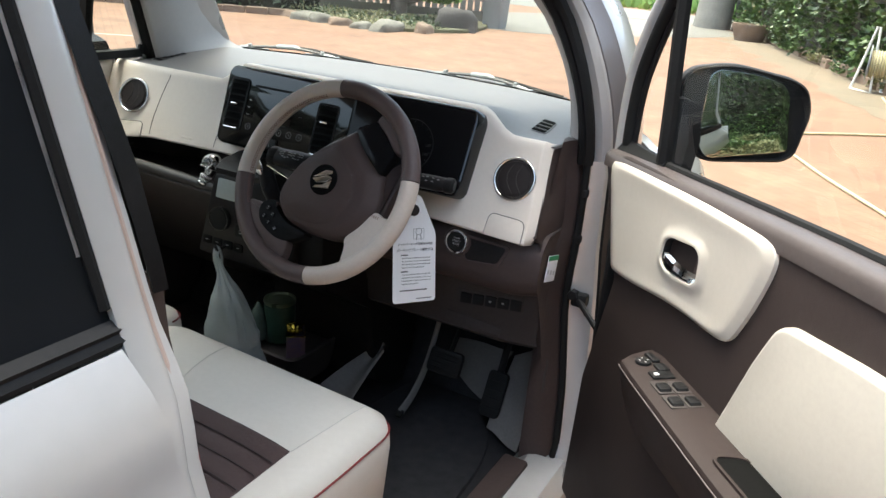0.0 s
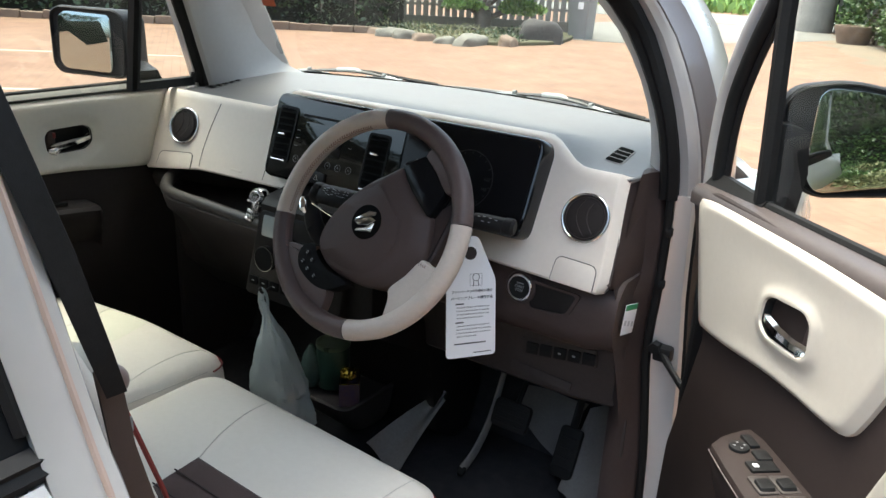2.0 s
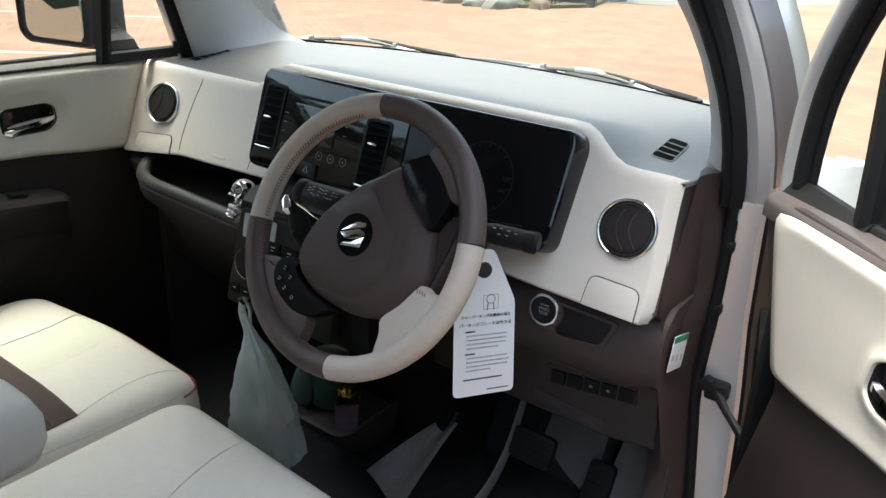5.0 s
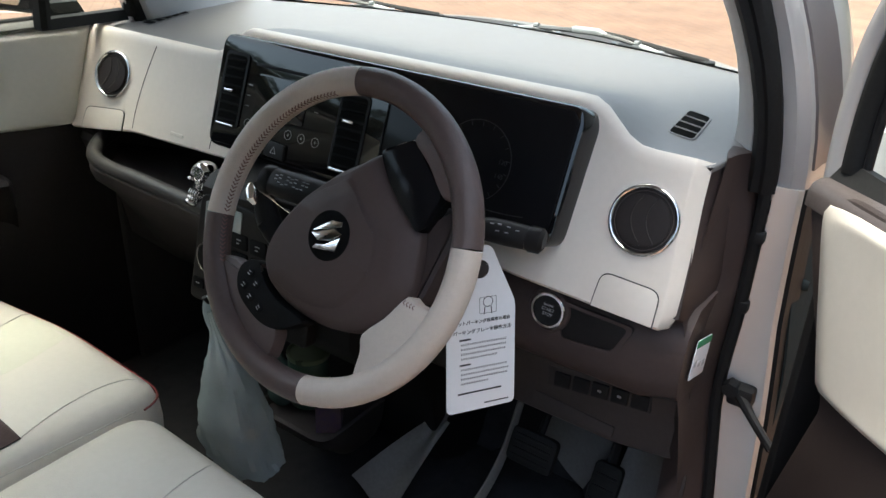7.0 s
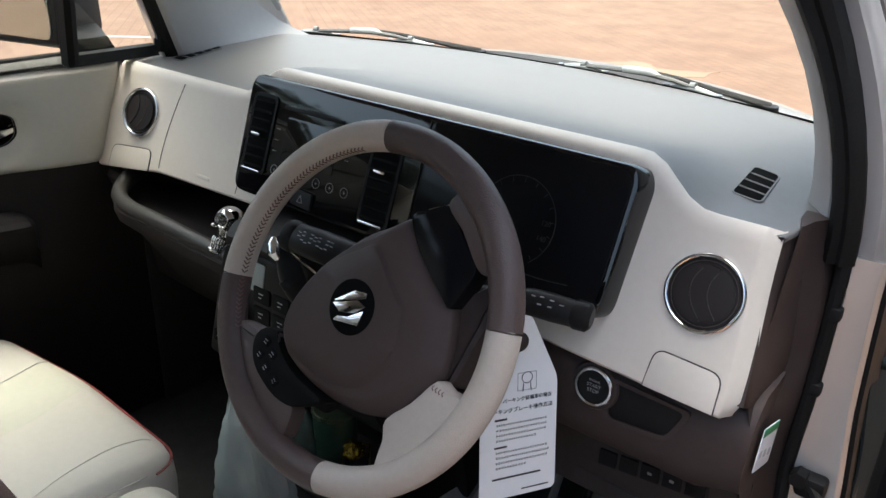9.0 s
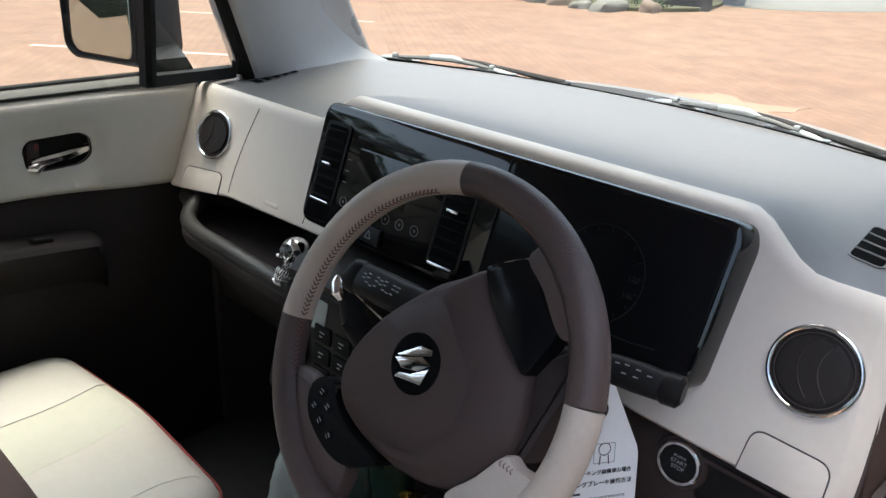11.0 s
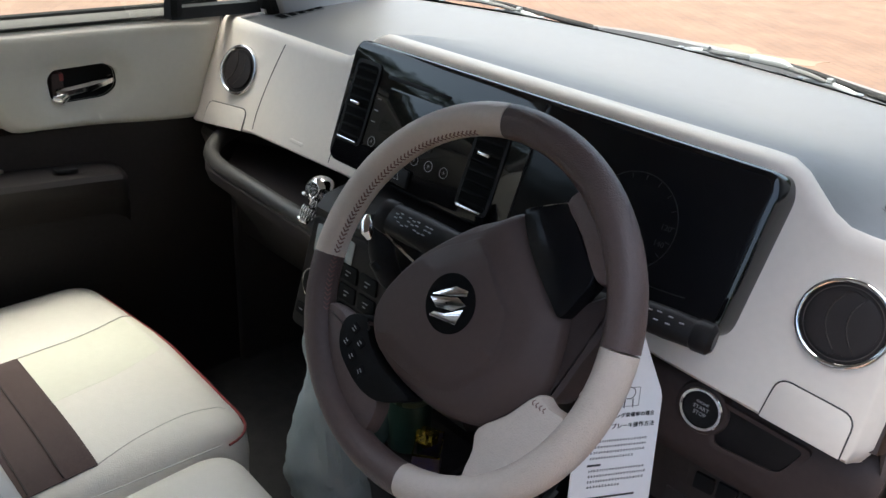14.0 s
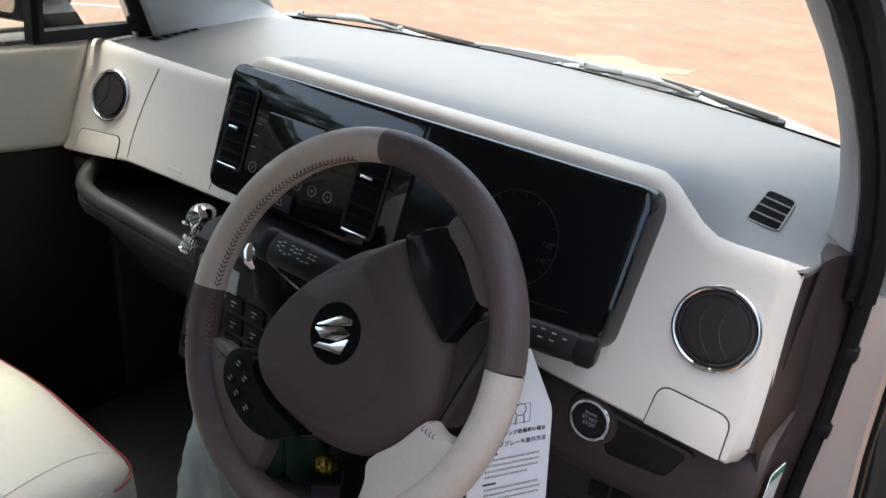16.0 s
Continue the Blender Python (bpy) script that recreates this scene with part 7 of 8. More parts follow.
h2 = ppart("inner_handle", loft([[Vector((s, z + dz, w + dw)) for dz, dw in ((-0.008, 0.0), (-0.003, 0.006), (0.004, 0.006), (0.008, 0.0), (0.004, -0.004), (-0.004, -0.004))] for s, z, w in ((-0.028, 0.964, 0.003), (-0.005, 0.967, 0.009), (0.025, 0.970, 0.009), (0.05, 0.973, 0.005), (0.066, 0.976, 0.0))]), CHROME, "chrome inner door handle")
ppart("lock_knob", slab(rounded([(-0.034, 0.955), (-0.012, 0.955), (-0.012, 0.998), (-0.030, 0.998)], 0.006, 4), -0.012, 0.002, FLAT, 0.004), BROWN, "brown lock knob", h2)
ppart("lock_flag", slab(rect(-0.015, 0.990, 0.007, 0.012, 0.001, 2), -0.010, 0.0025, FLAT, 0.001), PIPING, "red lock flag", h2)
ppart("lock_tip", tube([(-0.032, 0.957, 0.002), (-0.022, 0.956, 0.006), (-0.010, 0.962, 0.005)], [0.007, 0.011, 0.007], 10), CHROME, "", h2)
PM = PM0
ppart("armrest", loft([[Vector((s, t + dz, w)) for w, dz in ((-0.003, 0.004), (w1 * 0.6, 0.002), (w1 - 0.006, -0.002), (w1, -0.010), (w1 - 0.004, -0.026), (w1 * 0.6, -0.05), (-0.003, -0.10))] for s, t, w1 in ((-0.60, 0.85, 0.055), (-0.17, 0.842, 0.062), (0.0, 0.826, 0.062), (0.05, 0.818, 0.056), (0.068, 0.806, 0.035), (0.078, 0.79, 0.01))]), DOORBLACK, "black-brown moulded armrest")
ppart("window_switch", slab(rect(-0.035, -0.035, 0.036, 0.016, 0.003, 3), -0.001, 0.004, frame_of((0, 0.832, 0.0), (1, -0.1, 0), (0, 0, -1)) , 0.0015), BLACK, "small window switch")
ppart("soft_pad", slab(crom([(-0.60, 0.86), (-0.16, 0.842), (-0.142, 0.850), (-0.155, 0.890), (-0.18, 0.955), (-0.24, 0.985), (-0.60, 0.99)], 3), -0.003, 0.016, FLAT, 0.008), LBEIGE, "ivory padded elbow panel")
ppart("sill_cap", loft([[Vector((s, z, w)) for z, w in ((1.056, 0.008), (1.064, 0.010), (1.069, 0.004), (1.071, -0.008), (1.072, -0.030), (1.05, -0.030))] for s in (-0.60, -0.3, 0.0, 0.2, 0.31, 0.36)]), mat("taupe_grey_sill", (0.11, 0.105, 0.098), 0.75, 0, 0.06, 8, 0.3, 900, spec=0.12), "taupe-grey window sill cap")
ppart("trim_gap", tube([(s, 1.0635, 0.0115) for s in (-0.60, -0.2, 0.1, 0.27)], 0.0022, 6), RUBBER, "dark gap above the ivory trim")
ppart("trim_seam", tube(crom([(0.2865, 1.058, 0.0125), (0.2705, 0.995, 0.0125), (0.2535, 0.930, 0.0120), (0.2385, 0.876, 0.0110)], 4, False), 0.0024, 6), RUBBER, "dark joint between door and dashboard")
ppart("belt_seal", tube([(s, 1.070, -0.026) for s in (-0.60, 0.0, 0.2)], 0.008, 8), RUBBER, "black rubber belt seal")
part("outer_skin", shell(lambda u, v: (-max(side_x(lerp(0.33, 1.06, v)) + 0.004, 0.674), lerp(-0.63, 0.40, u), lerp(0.33, 1.06, v)), 6, 14, 0.012), SILVER, pd, "silver-white outer skin")
pf = crom([(0.345, 1.070), (0.346, 1.12), (0.340, 1.187), (0.304, 1.258), (0.24, 1.36), (0.16, 1.46), (0.05, 1.52), (-0.55, 1.525), (-0.60, 1.48), (-0.61, 1.07)], 3, False)
part("window_frame", tube([(-(side_x(p[1]) - 0.012), p[0] + 0.012, p[1]) for p in pf], 0.016, 8), RUBBER, pd, "black window frame seal")
part("outer_frame", tube([(-(side_x(p[1]) + 0.004), p[0] + 0.030, p[1] + 0.012) for p in pf], 0.018, 8), SILVER, pd, "silver-white window frame")
part("quarter_divider", loft([[Vector((-(side_x(z) - dx), y + dy, z)) for dx, dy in ((0.0, -0.012), (0.0, 0.012), (0.020, 0.010), (0.024, 0.0), (0.020, -0.010))] for y, z in ((0.180, 1.065), (0.176, 1.16), (0.172, 1.26), (0.168, 1.43))]), RUBBER, pd, "black quarter light divider")
part("quarter_sill", loft([[Vector((-(side_x(1.07) - dx), y, z)) for dx, z in ((0.0, 1.062), (0.0, 1.082), (0.016, 1.080), (0.022, 1.062))] for y in (0.17, 0.25, 0.345)]), RUBBER, pd, "black quarter light sill")
part("window_glass", grid(lambda u, v: (-(side_x(lerp(1.06, 1.51, v)) - 0.004), lerp(-0.60, lerp(0.35, 0.08, v ** 2), u), lerp(1.06, 1.51, v)), 6, 6), SIDEGLASS, pd, "clear window glass")
door_mirror((-0.78, 0.2, 1.14), frame_of((-0.790, 0.197, 1.150), (0.93, 0.36, 0), (0, 0.02, 1)), "dark satin door mirror on the passenger side",
            [(-0.082, -0.046), (-0.066, -0.062), (0.056, -0.066), (0.064, -0.050), (0.062, 0.060), (0.052, 0.070), (-0.066, 0.074), (-0.084, 0.060)],
            [(-0.106, -0.056), (-0.084, -0.076), (0.085, -0.080), (0.104, -0.064), (0.100, 0.068), (0.078, 0.084), (-0.084, 0.086), (-0.106, 0.070)], 0.11, True, tip=3.0)
part("mirror_foot", loft([[Vector(p) for p in r] for r in ([(-0.635, 0.20, 1.066), (-0.635, 0.29, 1.066), (-0.72, 0.31, 1.074), (-0.72, 0.25, 1.074)], [(-0.63, 0.20, 1.10), (-0.63, 0.27, 1.10), (-0.72, 0.30, 1.11), (-0.72, 0.25, 1.11)])]), BLACK, pd, "black mirror foot")
# inspection sticker high on the windscreen
st = part("windscreen_sticker", slab(rect(0, 0, 0.045, 0.075, 0.003, 3), 0, 0.001, frame_of((-0.515, 0.515, 1.285), (1, 0, 0), (0, -0.45, 1)), 0.0003), mat("orange_red_print", (0.55, 0.12, 0.05), 0.5), None)
tagged(st, "orange and white printed sticker on the windscreen", "sticker")


# ---- yard surroundings ----
BEFORE_YARD = set(bpy.data.objects)
def leaves(bm, place, count, size, seed, droop=0.4):
    """Small pointed leaves, each at a place of its own."""
    r = random.Random(seed)
    for _ in range(count):
        p, outw = place(r)
        d = (outw + Vector((r.uniform(-1, 1), r.uniform(-1, 1), r.uniform(-1, 1))) * 0.9)
        d.z -= droop * r.random()
        d.normalize()
        s = d.orthogonal().normalized()
        s.rotate(Matrix.Rotation(r.uniform(0, 6.28), 3, d))
        q = size * r.uniform(0.6, 1.3)
        n = d.cross(s) * q * 0.12
        a, b, c, e = p, p + d * q * 0.5 + s * q * 0.26 + n, p + d * q, p + d * q * 0.5 - s * q * 0.26 + n
        bm.faces.new([bm.verts.new(v) for v in (a, b, c, e)])
    return bm


def hedge(name, line, height, depth, count, size, material, seed, label, base_z=0.12, dense=None):
    """A clipped but uneven hedge along a line: a core painted as inner shade, stems, and many leaves outside."""
    h = thing(name, (*line[0], 0), label, "hedge")
    pts = [Vector((*p, 0)) for p in line]
    lens = [(b - a).length for a, b in zip(pts, pts[1:])]
    total = sum(lens)
    def along(s):
        for a, b, l in zip(pts, pts[1:], lens):
            if s <= l or b is pts[-1]:
                d = (b - a).normalized()
                return a + d * min(s, l), Vector((d.y, -d.x, 0))
            s -= l
    def lump(s, k):
        return 0.22 * noise.noise(Vector((s * 0.7, k, seed))) + 0.10 * noise.noise(Vector((s * 2.1, k * 2, seed)))
    def place(r):
        s, side = r.random() * total, r.random()
        p, n = along(s)
        if side < 0.72:                                   # the two faces
            f = 1 if r.random() < 0.8 else -1
            z = base_z + (height - base_z) * r.random() ** 0.85
            o = depth * 0.5 * (1 + 1.5 * lump(s, z * 1.3)) - r.random() ** 2 * 0.22
            return p + n * f * o + Vector((0, 0, z)), n * f * 0.8 + Vector((0, 0, 0.25))
        o = (r.random() - 0.5) * depth
        z = height * (1 + 0.5 * lump(s, o)) - r.random() ** 2 * 0.15
        return p + n * o + Vector((0, 0, z)), Vector((0, 0, 1))
    tagged(part("foliage", leaves(bmesh.new(), place, count, size, seed), material, h, "many small green leaves", 180), kind="stuff")
    core = []
    m = 40
    for i in range(m + 1):
        s = total * i / m
        p, n = along(s)
        w = depth * 0.36
        hh = height * 0.86 * (1 + 0.4 * lump(s, 0))
        core.append([p + n * a * w + Vector((0, 0, z)) for a, z in ((1.0, 0.02), (1.0 + lump(s, 1), hh * 0.5), (0.75, hh * 0.9), (0, hh), (-0.75, hh * 0.9), (-1, hh * 0.5), (-1, 0.02))])
    # Solid core; its dark colour paints the shade between leaves.
    part("shade_core", loft(core), CORESHADE, h, "solid core, dark as the shade between the leaves", 60)
    for i in range(int(total / 0.7)):
        p, n = along(total * (i + 0.5) / int(total / 0.7))
        part("stem", tube([p + n * depth * 0.3, p + n * depth * 0.33 + Vector((0.05, 0, height * 0.3)), p + n * 0.1 + Vector((0, 0.05, height * 0.8))], [0.03, 0.022, 0.01], 6), BARK, h)
    return h

# far hedge behind the kerb, seen through windscreen and passenger window
hedge("hedge", [(-24, 0.5), (-18.5, 6.2), (-15.6, 8.3), (-12.0, 11.2), (-9.6, 12.9)], 1.75, 1.1, 15000, 0.13, LEAFDARK, 3, "dark evergreen hedge behind the yard's kerb")
# near hedge on the open door's side
hedge("hedge", [(-1.9, 24.6), (-0.1, 19.0), (1.55, 14.6), (3.4, 9.0), (4.7, 4.2)], 2.5, 1.7, 24000, 0.13, LEAF, 11, "tall green hedge beside the drive")

hedge("hedge", [(4.7, 4.2), (4.9, 1.0), (5.0, -2.5), (5.2, -6.0), (5.6, -11.0)], 4.3, 1.7, 27000, 0.14, LEAF, 17, "tall green hedge beside the drive")

# brick edging in front of the near hedge
def brick_edge(p0, p1, n, height, group, seed):
    r = random.Random(seed)
    a, b = Vector((*p0, 0)), Vector((*p1, 0))
    d = (b - a).normalized()
    e = thing("brick_edging", a, "row of terracotta bricks edging the planting bed", "edging", group)
    L = (b - a).length / n
    me = mesh_of("brick", box(-L * 0.48, L * 0.48, -0.055, 0.055, 0, height, 0.012, seg=1), BRICK)
    for i in range(n):
        ob = new("brick", me)
        q = a + d * (L * (i + 0.5))
        ob.parent = e
        ob.matrix_parent_inverse = Matrix.Translation(-a)
        ob.matrix_basis = Matrix.Translation((q.x + r.uniform(-0.03, 0.03), q.y, -0.01 + r.uniform(-0.02, 0.02))) @ pose(0, 0, 0, r.uniform(-4, 4), r.uniform(-3, 3), math.degrees(math.atan2(d.y, d.x)) + r.uniform(-6, 6))
brick_edge((-1.84, 22.6), (-0.20, 17.3), 13, 0.20, "brick edgings", 1)
brick_edge((-0.20, 17.3), (0.98, 13.6), 9, 0.20, "brick edgings", 2)
brick_edge((0.98, 13.6), (4.0, 4.0), 20, 0.18, "brick edgings", 3)
brick_edge((-17.0, 5.9), (-9.2, 11.45), 22, 0.16, "brick edgings", 4)
bed = part("planting_bed", loft([[Vector((x, y, 0.004)), Vector((x + 0.1, y + 0.05, 0.06)), Vector((x + 1.5, y + 0.6, 0.10)), Vector((x + 2.4, y + 0.8, 0.004))] for x, y in ((-1.75, 22.6), (-0.10, 17.3), (1.08, 13.6), (3.9, 4.2), (3.6, 0.0), (3.6, -8.0))], closed=False), SOIL)
tagged(bed, "dark planting bed with low weeds", "planting bed", kind="structure")
# mossy strip along the edging
moss = part("mossy_strip", loft([[Vector((x - w, y, 0.005)), Vector((x, y + 0.1, 0.007))] for x, y, w in [(table(k / 40, (0, -1.84), (0.29, -0.2), (0.49, 0.98), (0.72, 2.3), (1, 4.0)), table(k / 40, (0, 22.6), (0.29, 17.3), (0.49, 13.6), (0.72, 9.2), (1, 4.0)), lerp(1.5, 0.7, k / 40) * (1 + 0.55 * noise.noise(Vector((k * 0.6, 2.0, 5.0))))) for k in range(41)]], closed=False), mat("grey_green_moss", (0.13, 0.115, 0.08), 0.95, 0, 0.3, 1.5, 0.8, 60, col2=(0.22, 0.165, 0.115)))
tagged(moss, "grey-green mossy strip on the paving", "paving", kind="structure")
# low plants on the bed
def weeds(name, at, rad, count, size, m, seed, label, h=0.25):
    w = thing(name, (*at, 0), label, "plant")
    def place(r):
        a, q = r.uniform(0, 6.28), rad * math.sqrt(r.random())
        return Vector((at[0] + q * math.cos(a), at[1] + q * math.sin(a), 0.05 + h * r.random() * (1 - q / rad * 0.6))), Vector((math.cos(a), math.sin(a), 0.8))
    tagged(part("leaf_cluster", leaves(bmesh.new(), place, count, size, seed), m, w, "", 180), kind="stuff")
for i, (x, y, rd) in enumerate(((-1.2, 21.2, 0.6), (-0.2, 18.4, 0.6), (0.5, 16.1, 0.5), (1.1, 14.4, 0.6), (1.75, 12.6, 0.6), (2.6, 10.0, 0.6), (3.3, 7.6, 0.6), (4.2, 4.6, 0.6), (3.9, 2.0, 0.6), (3.9, 0.4, 0.6), (4.0, -1.4, 0.7), (4.0, -3.2, 0.7), (4.1, -5.0, 0.7))):
    weeds("low_plant", (x, y), rd, 420, 0.10, LEAF if i % 2 else DRY, 30 + i, "low leafy weeds in the planting bed", 0.35)

bed = part("planting_bed", slab(rounded([(2.3, -7.5), (4.4, -7.5), (4.3, -0.9), (2.5, -0.9)], 0.4, 4), -0.05, 0.05, FLAT, 0.02), SOIL)
tagged(bed, "dark planted soil at the foot of the hedge", "planting bed", kind="structure")
for i in range(14):
    weeds("low_plant", (2.75 + 0.85 * (i % 2) + 0.2 * math.sin(i * 2.1), -1.5 - 0.42 * i), 0.55, 520, 0.11, LEAF if i % 3 else DRY, 130 + i, "low leafy plants in the bed before the hedge", 0.34)

# clay pot, leaning posts
pot = thing("clay_pot", (-1.75, 20.4, 0), "weathered brown clay pot with soil", "plant pot")
part("pot", loft([at_w(circle(-1.75, 20.4, r, 24), z) for r, z in ((0.34, 0.0), (0.42, 0.25), (0.46, 0.36), (0.46, 0.42), (0.40, 0.42), (0.38, 0.36))]), BRICK, pot, "brown clay wall")
part("soil", slab(circle(-1.75, 20.4, 0.39, 24), 0.35, 0.38, FLAT, 0.01), SOIL, pot)
weeds("low_plant", (-1.75, 20.4), 0.3, 160, 0.10, DRY, 77, "dry weeds in the clay pot", 0.45)
def post(x, y, r, h, lean, m, label, name="wooden_post"):
    bm = tube([(x, y, 0), (x + lean * 0.3, y, h * 0.35), (x + lean * 0.7, y, h * 0.7), (x + lean, y, h)], [r * 1.1, r, r * 0.95, r * 0.9], 12)
    for v in bm.verts:
        v.co += Vector((1, 1, 0)) * 0.03 * noise.noise(v.co * 3)
    tagged(part(name, bm, m), label, "post")
post(-3.35, 24.2, 0.50, 3.4, 0.15, FENCE, "pale weathered tree trunk", "tree_trunk")
post(-2.62, 24.4, 0.17, 3.4, 0.0, FENCE, "grey weathered wooden post")
post(-2.15, 24.5, 0.13, 3.4, 1.1, FENCE, "leaning grey timber prop")
wallb = part("shed_wall", box(-2.6, 0.5, 26.2, 26.4, 0.0, 3.2, 0.02), mat("dark_shed_boards", (0.06, 0.06, 0.065), 0.8, 0, 0.3, 2, 0.8, 30))
tagged(wallb, "dark boarded shed wall behind the posts", "shed")

# hose reel and hose
def reel():
    h = thing("hose_reel", (1.15, 12.2, 0), "white wire hose reel with a grey drum", "hose reel")
    for dx in (0.0, 0.42):
        p = [(0.90 + dx, 12.35, 0.01), (1.06 + dx, 12.25, 0.95), (1.10 + dx, 12.22, 0.95), (1.18 + dx, 12.10, 0.01), (0.90 + dx, 12.35, 0.01)]
        part("side_frame", tube(p, 0.018, 8), WHITEMETAL, h, "white wire side frame")
    part("drum", tube([(1.06, 12.22, 0.42), (1.48, 12.22, 0.42)], 0.16, 24), BINMAT, h, "grey plastic drum")
    for x in (1.05, 1.47):
        part("flange", tube([(x, 12.22, 0.42), (x + 0.02, 12.22, 0.42)], 0.27, 28), BINMAT, h, "round flange")
    part("wound_hose", tube([(1.08 + 0.38 * i / 160, 12.22 + 0.19 * math.cos(i * 0.4), 0.42 + 0.19 * math.sin(i * 0.4)) for i in range(161)], 0.016, 6), HOSE, h, "wound hose")
    part("crank", tube([(1.50, 12.22, 0.42), (1.58, 12.22, 0.42), (1.58, 12.15, 0.28), (1.66, 12.15, 0.28)], 0.015, 8), WHITEMETAL, h, "white crank")
reel()
hs = part("garden_hose", tube(crom([(1.35, 11.6, 0.014), (1.55, 10.2, 0.014), (2.1, 8.9, 0.014), (1.9, 8.45, 0.014), (1.37, 8.03, 0.014), (0.63, 7.30, 0.014), (0.32, 6.75, 0.014), (0.45, 6.30, 0.014), (0.67, 6.02, 0.014), (0.957, 5.36, 0.014), (1.38, 4.51, 0.014), (1.9, 3.5, 0.014), (2.9, 2.6, 0.014)], 10, False), 0.013, 8), HOSE)
tagged(hs, "pale yellow garden hose lying on the paving", "hose")

# worn white lines and pale patches on the yard
WORN = mat("worn_white_line_paint", (0.38, 0.32, 0.27), 0.9, 0, 0.15, 3, 0.6, 100)
def strip(p0, p1, w, name, label):
    a, b = Vector((*p0, 0.004)), Vector((*p1, 0.004))
    n = (b - a).normalized().cross(Vector((0, 0, 1))) * w / 2
    bm = bmesh.new()
    k = 24
    rows = []
    for i in range(k + 1):
        q = a.lerp(b, i / k)
        j = 0.25 * noise.noise(Vector((i * 0.7, w, 1))) + 1
        rows.append([q - n * j, q + n * j])
    tagged(part(name, loft(rows, closed=False), WORN), label, "road marking", kind="structure")
strip((-10.9, 3.9), (-7.6, 6.6), 0.10, "line_marking", "worn white line on the yard")
strip((-7.9, 2.25), (-5.6, 4.26), 0.10, "line_marking", "worn white line on the yard")
def ragged(pts, k=7, amp=0.07):
    """An outline broken up into uneven short steps."""
    out = []
    for (ax, ay), (bx, by_) in zip(pts, pts[1:] + pts[:1]):
        for i in range(k):
            x, y = lerp(ax, bx, i / k), lerp(ay, by_, i / k)
            q = Vector((x * 9, y * 9, 3.0))
            out.append((x + amp * noise.noise(q), y + 0.5 * amp * noise.noise(q + Vector((7, 0, 0)))))
    return out
pp = part("pale_patch", slab(ragged([(-2.72, 5.35), (-2.62, 5.85), (-2.45, 6.0), (-2.4, 6.15), (-2.2, 6.1), (-2.1, 5.95), (-1.75, 6.1), (-1.6, 6.2), (-1.64, 5.9), (-1.8, 5.75), (-1.62, 5.6), (-2.0, 5.45), (-2.3, 5.25)]), 0.0, 0.004, FLAT, 0.0), mat("pale_ragged_tone", (0.275, 0.18, 0.12), 0.9, 0, 0.12, 3, 0.6, 100))
tagged(pp, "pale ragged patch on the paving", "paving", kind="structure")
apron = part("concrete_apron", slab(crom([(-6.6, 15.0), (-6.0, 14.4), (-4.6, 15.6), (-2.3, 21.0), (-2.9, 23.8), (-6.5, 24.0), (-8.6, 19.0)], 4), 0.0, 0.006, FLAT, 0.002), CONCRETE)
tagged(apron, "pale concrete drive apron", "paving", kind="structure")
road = part("road", slab([Vector(p) for p in ((-60, 24.5), (40, 24.5), (40, 31), (-60, 31))], 0.0, 0.008, FLAT, 0.002), mat("grey_road", (0.17, 0.175, 0.16), 0.9, 0, 0.1, 1.0, 0.6, 80))
tagged(road, "grey road beyond the yard", "road", kind="structure")
verge = thing("grass_verge", (-10, 33, 0), "green grass verge beyond the road", "grass")
tagged(part("grass", leaves(bmesh.new(), lambda r: (Vector((r.uniform(-32, 10), r.uniform(31.5, 38), 0.0)), Vector((0, 0, 1.6))), 7000, 0.5, 5, 0.1), NEEDLE, verge, "", 180), kind="stuff")
hedge("far_trees", [(-34, -2), (-26, -14), (-14, -22), (-2, -27)], 7.5, 4.0, 9000, 0.55, LEAFDARK, 23, "belt of trees behind the yard")
hedge("far_trees", [(-60, 30), (-30, 42), (0, 46), (30, 42), (60, 20)], 7.0, 5.0, 16000, 0.65, LEAFDARK, 21, "belt of trees beyond the road")

# board fence, garden tree, stones, rock, bin
fence = thing("board_fence", (-8, 15.4, 0), "weathered upright board fence", "fence")
fa, fb = Vector((-10.9, 13.4, 0)), Vector((-6.75, 16.1, 0))
fd = (fb - fa).normalized()
fang = math.degrees(math.atan2(fd.y, fd.x))
me = mesh_of("board", box(-0.060, 0.060, -0.012, 0.012, 0.22, 1.75, 0.004, seg=1), FENCE)
nb = 30
for i in range(nb):
    q = fa.lerp(fb, (i + 0.5) / nb)
    ob = new("board", me)
    ob.parent, ob.matrix_parent_inverse = fence, Matrix.Translation((8, -15.4, 0))
    ob.matrix_basis = Matrix.Translation(q + Vector((0, 0, random.Random(i).uniform(-0.02, 0.02)))) @ pose(0, 0, 0, 0, 0, fang)
for z in (0.5, 1.5):
    part("rail", tube([fa + Vector((0.02, 0.04, z)), fb + Vector((0.02, 0.04, z))], 0.04, 6), FENCE, fence)
part("footing", loft([[q + Vector((0, dy, z)) for dy, z in ((-0.09, 0), (-0.09, 0.24), (0.09, 0.24), (0.09, 0))] for q in (fa, fb)]), CONCRETE, fence, "concrete footing")
gp2 = part("gate_post", box(-6.95, -6.65, 15.9, 16.2, 0, 2.0, 0.02), FENCE)
tagged(gp2, "square weathered gate post", "post")

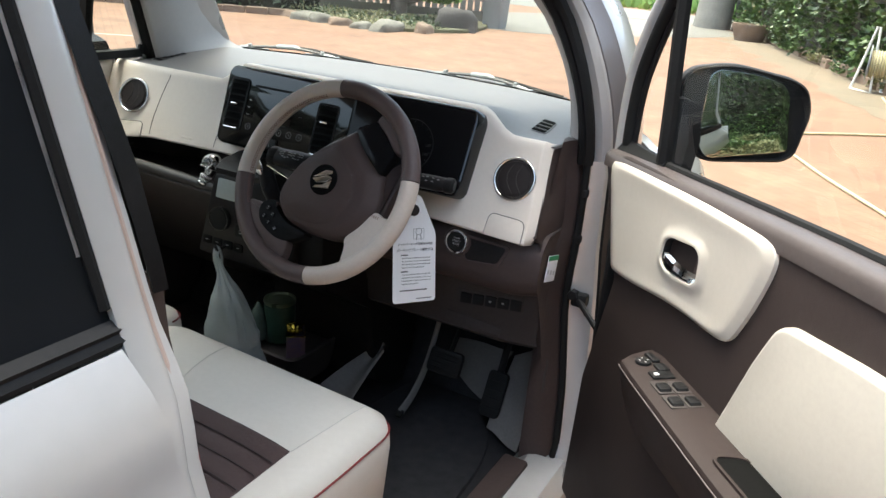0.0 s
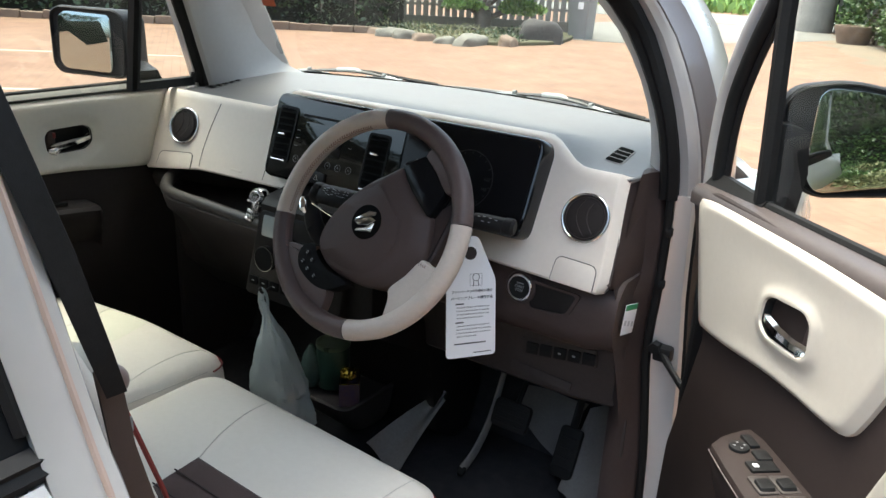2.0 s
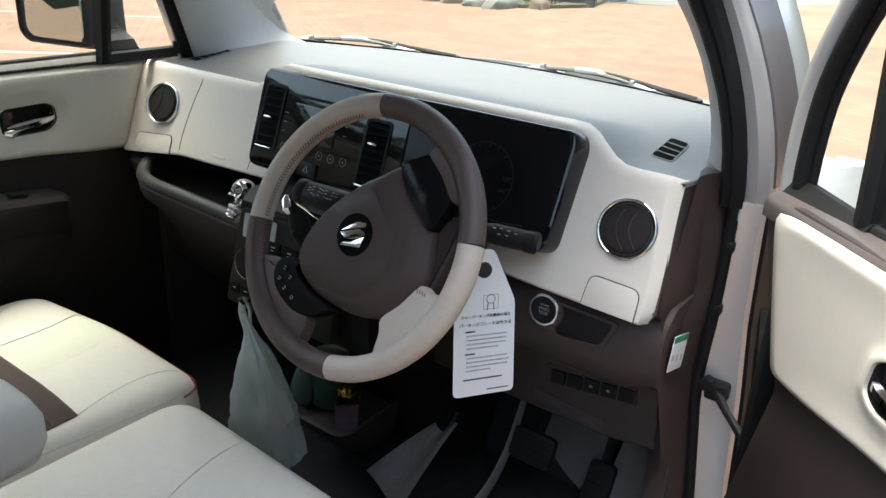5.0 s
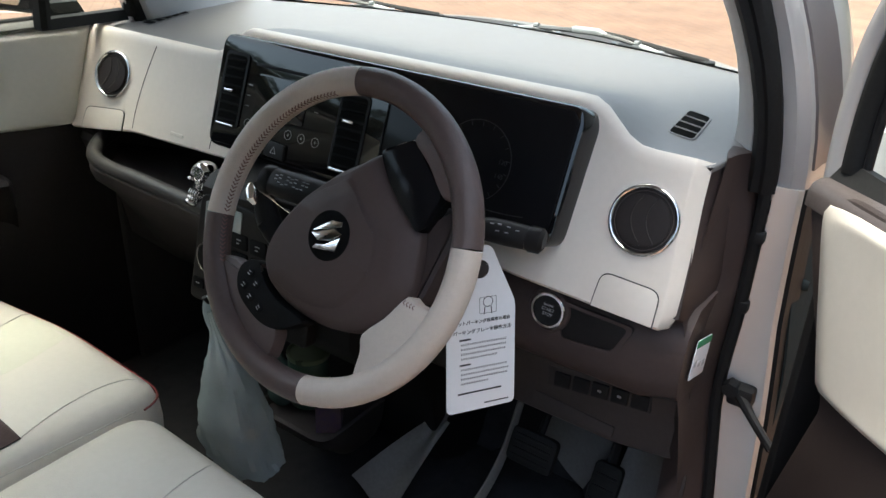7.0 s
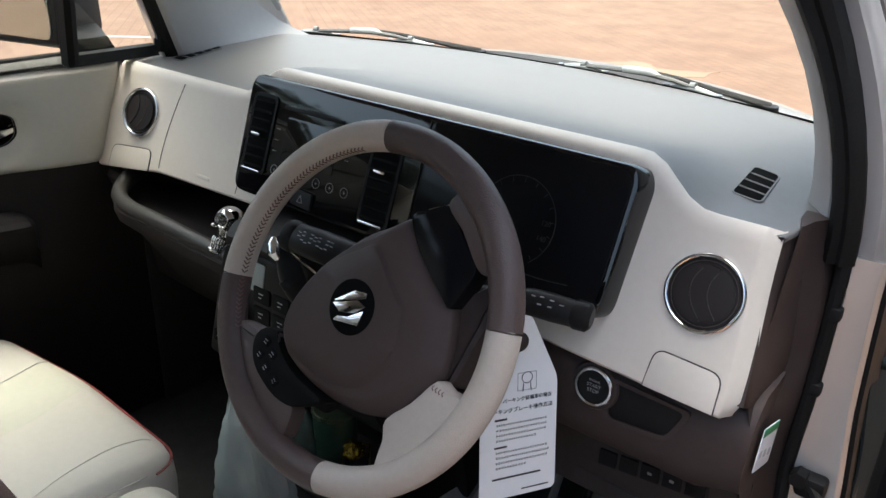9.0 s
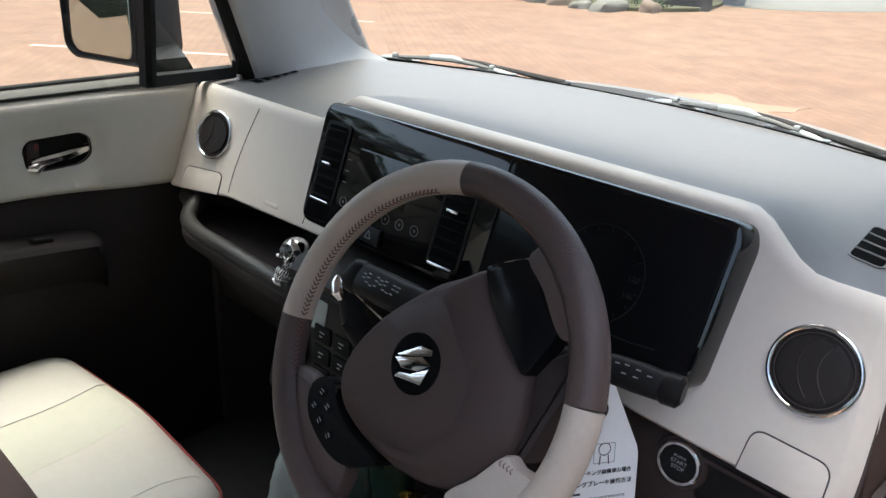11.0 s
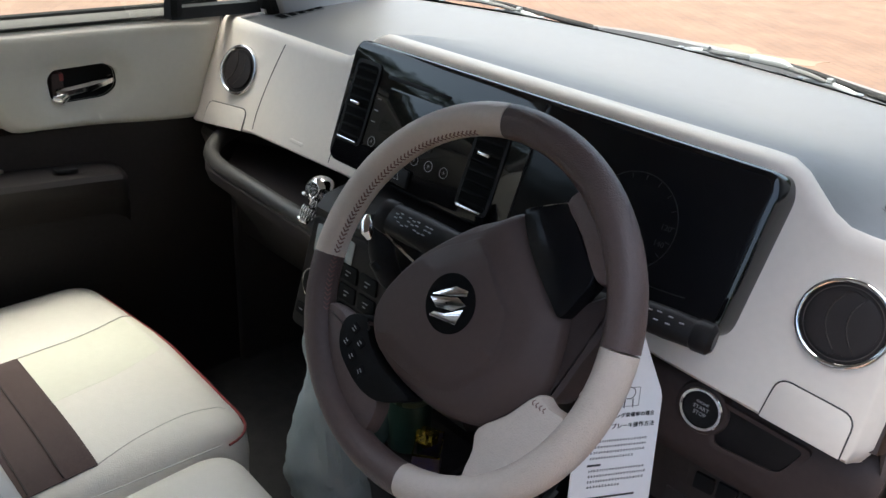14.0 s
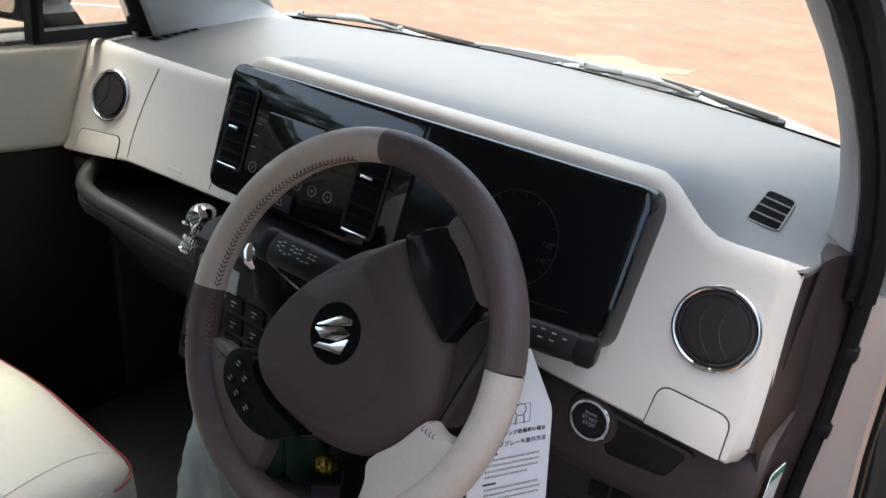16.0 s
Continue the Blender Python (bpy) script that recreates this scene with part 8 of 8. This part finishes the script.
def garden_tree():
    t = thing("garden_tree", (-8.15, 13.75, 0), "low clipped garden pine with flat green foliage pads", "tree")
    trunk = crom([(-8.15, 13.75, 0), (-8.10, 13.72, 0.35), (-8.22, 13.75, 0.75), (-8.05, 13.78, 1.2), (-8.12, 13.75, 1.8), (-8.08, 13.75, 2.3)], 4, False)
    bm = tube(trunk, [0.20 - 0.15 * i / (len(trunk) - 1) for i in range(len(trunk))], 12)
    for v in bm.verts:
        v.co += (v.co - Vector((-8.13, 13.75, v.co.z))) * 0.25 * noise.noise(v.co * 8)
    part("trunk", bm, BARK, t, "rough grey-brown trunk")
    pads = ((-8.52, 13.55, 0.52, 0.55, 0.22), (-7.47, 14.17, 0.47, 0.56, 0.24), (-9.0, 13.6, 0.98, 0.85, 0.18), (-7.25, 13.6, 0.90, 0.85, 0.20), (-8.3, 14.2, 1.35, 0.9, 0.22), (-7.5, 13.9, 1.60, 0.7, 0.22), (-8.8, 13.7, 1.85, 0.7, 0.22), (-8.1, 13.75, 2.35, 0.6, 0.3))
    for i, (x, y, z, rad, th) in enumerate(pads):
        src = Vector((-8.12, 13.75, max(0.28, z - 0.35)))
        part("limb", tube([src, src.lerp(Vector((x, y, z)), 0.6) + Vector((0, 0, 0.08)), Vector((x, y, z - 0.02))], [0.07, 0.05, 0.03], 8), BARK, t)
        def place(r, x=x, y=y, z=z, rad=rad, th=th):
            a = r.uniform(0, 6.28)
            q = rad * math.sqrt(r.random()) * (0.85 + 0.15 * math.sin(3 * a))
            hump = th * (1 - (q / rad) ** 2)
            return Vector((x + q * math.cos(a), y + 0.7 * q * math.sin(a), z + hump * r.uniform(-0.3, 1.0) + 0.05 * noise.noise(Vector((q * 3, a * 2, i))))), Vector((math.cos(a) * 0.5, math.sin(a) * 0.5, 0.9))
        tagged(part("foliage_pad", leaves(bmesh.new(), place, 1500, 0.11, 50 + i, 0.1), NEEDLE, t, "flat pad of green needles", 180), kind="stuff")
garden_tree()

def stone(name, x, y, w, d, h, m, seed, label, rot=0):
    bm = bmesh.new()
    bmesh.ops.create_icosphere(bm, subdivisions=3, radius=1.0)
    for v in bm.verts:
        p = v.co
        f = 1 + 0.28 * noise.noise(p * 1.3 + Vector((seed, 0, 0))) + 0.10 * noise.noise(p * 3.5 + Vector((0, seed, 0)))
        q = Vector([math.copysign(abs(c) ** 0.75, c) for c in p]) * f
        v.co = Vector((q.x * w / 2, q.y * d / 2, max(-0.1, q.z) * h))
    ob = part(name, moved(bm, Matrix.Translation((x, y, 0)) @ pose(0, 0, 0, 0, 0, rot)), m, angle=50)
    tagged(ob, label, "stone", "border stones" if name == "border_stone" else "")
for i, (x, y, w, d, h) in enumerate(((-9.25, 11.45, 0.7, 0.4, 0.17), (-8.75, 11.25, 0.6, 0.5, 0.22), (-8.30, 11.2, 0.55, 0.4, 0.24), (-7.85, 11.2, 0.6, 0.4, 0.20), (-7.30, 11.15, 0.55, 0.4, 0.17), (-6.85, 11.3, 1.0, 0.45, 0.28), (-6.40, 11.85, 0.6, 0.4, 0.24))):
    stone("border_stone", x, y, w * 0.85, d * 0.85, h * 0.72, STONE if i % 3 else BRICK, i * 3.1, "rough grey stone edging the garden island", i * 17)
stone("garden_rock", -6.35, 13.05, 0.95, 0.7, 0.46, DARKROCK, 9.3, "large dark weathered garden rock", 20)
isl = part("garden_island", slab(crom([(-9.4, 11.7), (-8.2, 11.3), (-6.9, 11.4), (-6.2, 12.2), (-6.0, 13.3), (-6.9, 15.2), (-9.6, 14.6), (-10.4, 12.9)], 5), 0.0, 0.07, FLAT, 0.03), SOIL)
tagged(isl, "planted garden island with weeds", "planting bed", kind="structure")
for i, (x, y, rd) in enumerate(((-8.6, 12.0, 0.7), (-7.6, 11.9, 0.7), (-6.9, 12.2, 0.6), (-8.0, 12.8, 0.8), (-7.0, 13.4, 0.6), (-9.4, 12.6, 0.7))):
    weeds("low_plant", (x, y), rd, 240, 0.075, DRY if i % 2 else LEAFDARK, 90 + i, "low weeds on the garden island", 0.20)
bin_ = thing("waste_bin", (-6.28, 14.75, 0), "grey plastic waste bin with a flat lid", "waste bin")
part("bin_body", loft([at_w(rect(-6.28, 14.75, w, w, 0.05, 4), z) for w, z in ((0.40, 0.0), (0.42, 0.05), (0.47, 0.82), (0.48, 0.85))]), BINMAT, bin_, "grey bin body")
part("lid", slab(rect(-6.28, 14.75, 0.52, 0.52, 0.05, 4), 0.85, 0.92, FLAT, 0.02), BINMAT, bin_, "grey flat lid")
part("label_plate", slab(rect(0, 0, 0.12, 0.14, 0.01, 3), 0, 0.006, frame_of((-6.22, 14.512, 0.68), (1, 0, 0), (0, 0.03, 1)), 0.002), PAPER, bin_, "pale label")

# the yard is turned, shifted and shrunk to fit the camera's view
YARD = Matrix.Translation((0.046, 0.312, 0)) @ pose(0, 0, 0, 0, 0, 0.75) @ Matrix.Scale(0.975, 4)
for ob in set(bpy.data.objects) - BEFORE_YARD:
    if ob.parent is None:
        ob.matrix_basis = YARD @ ob.matrix_basis
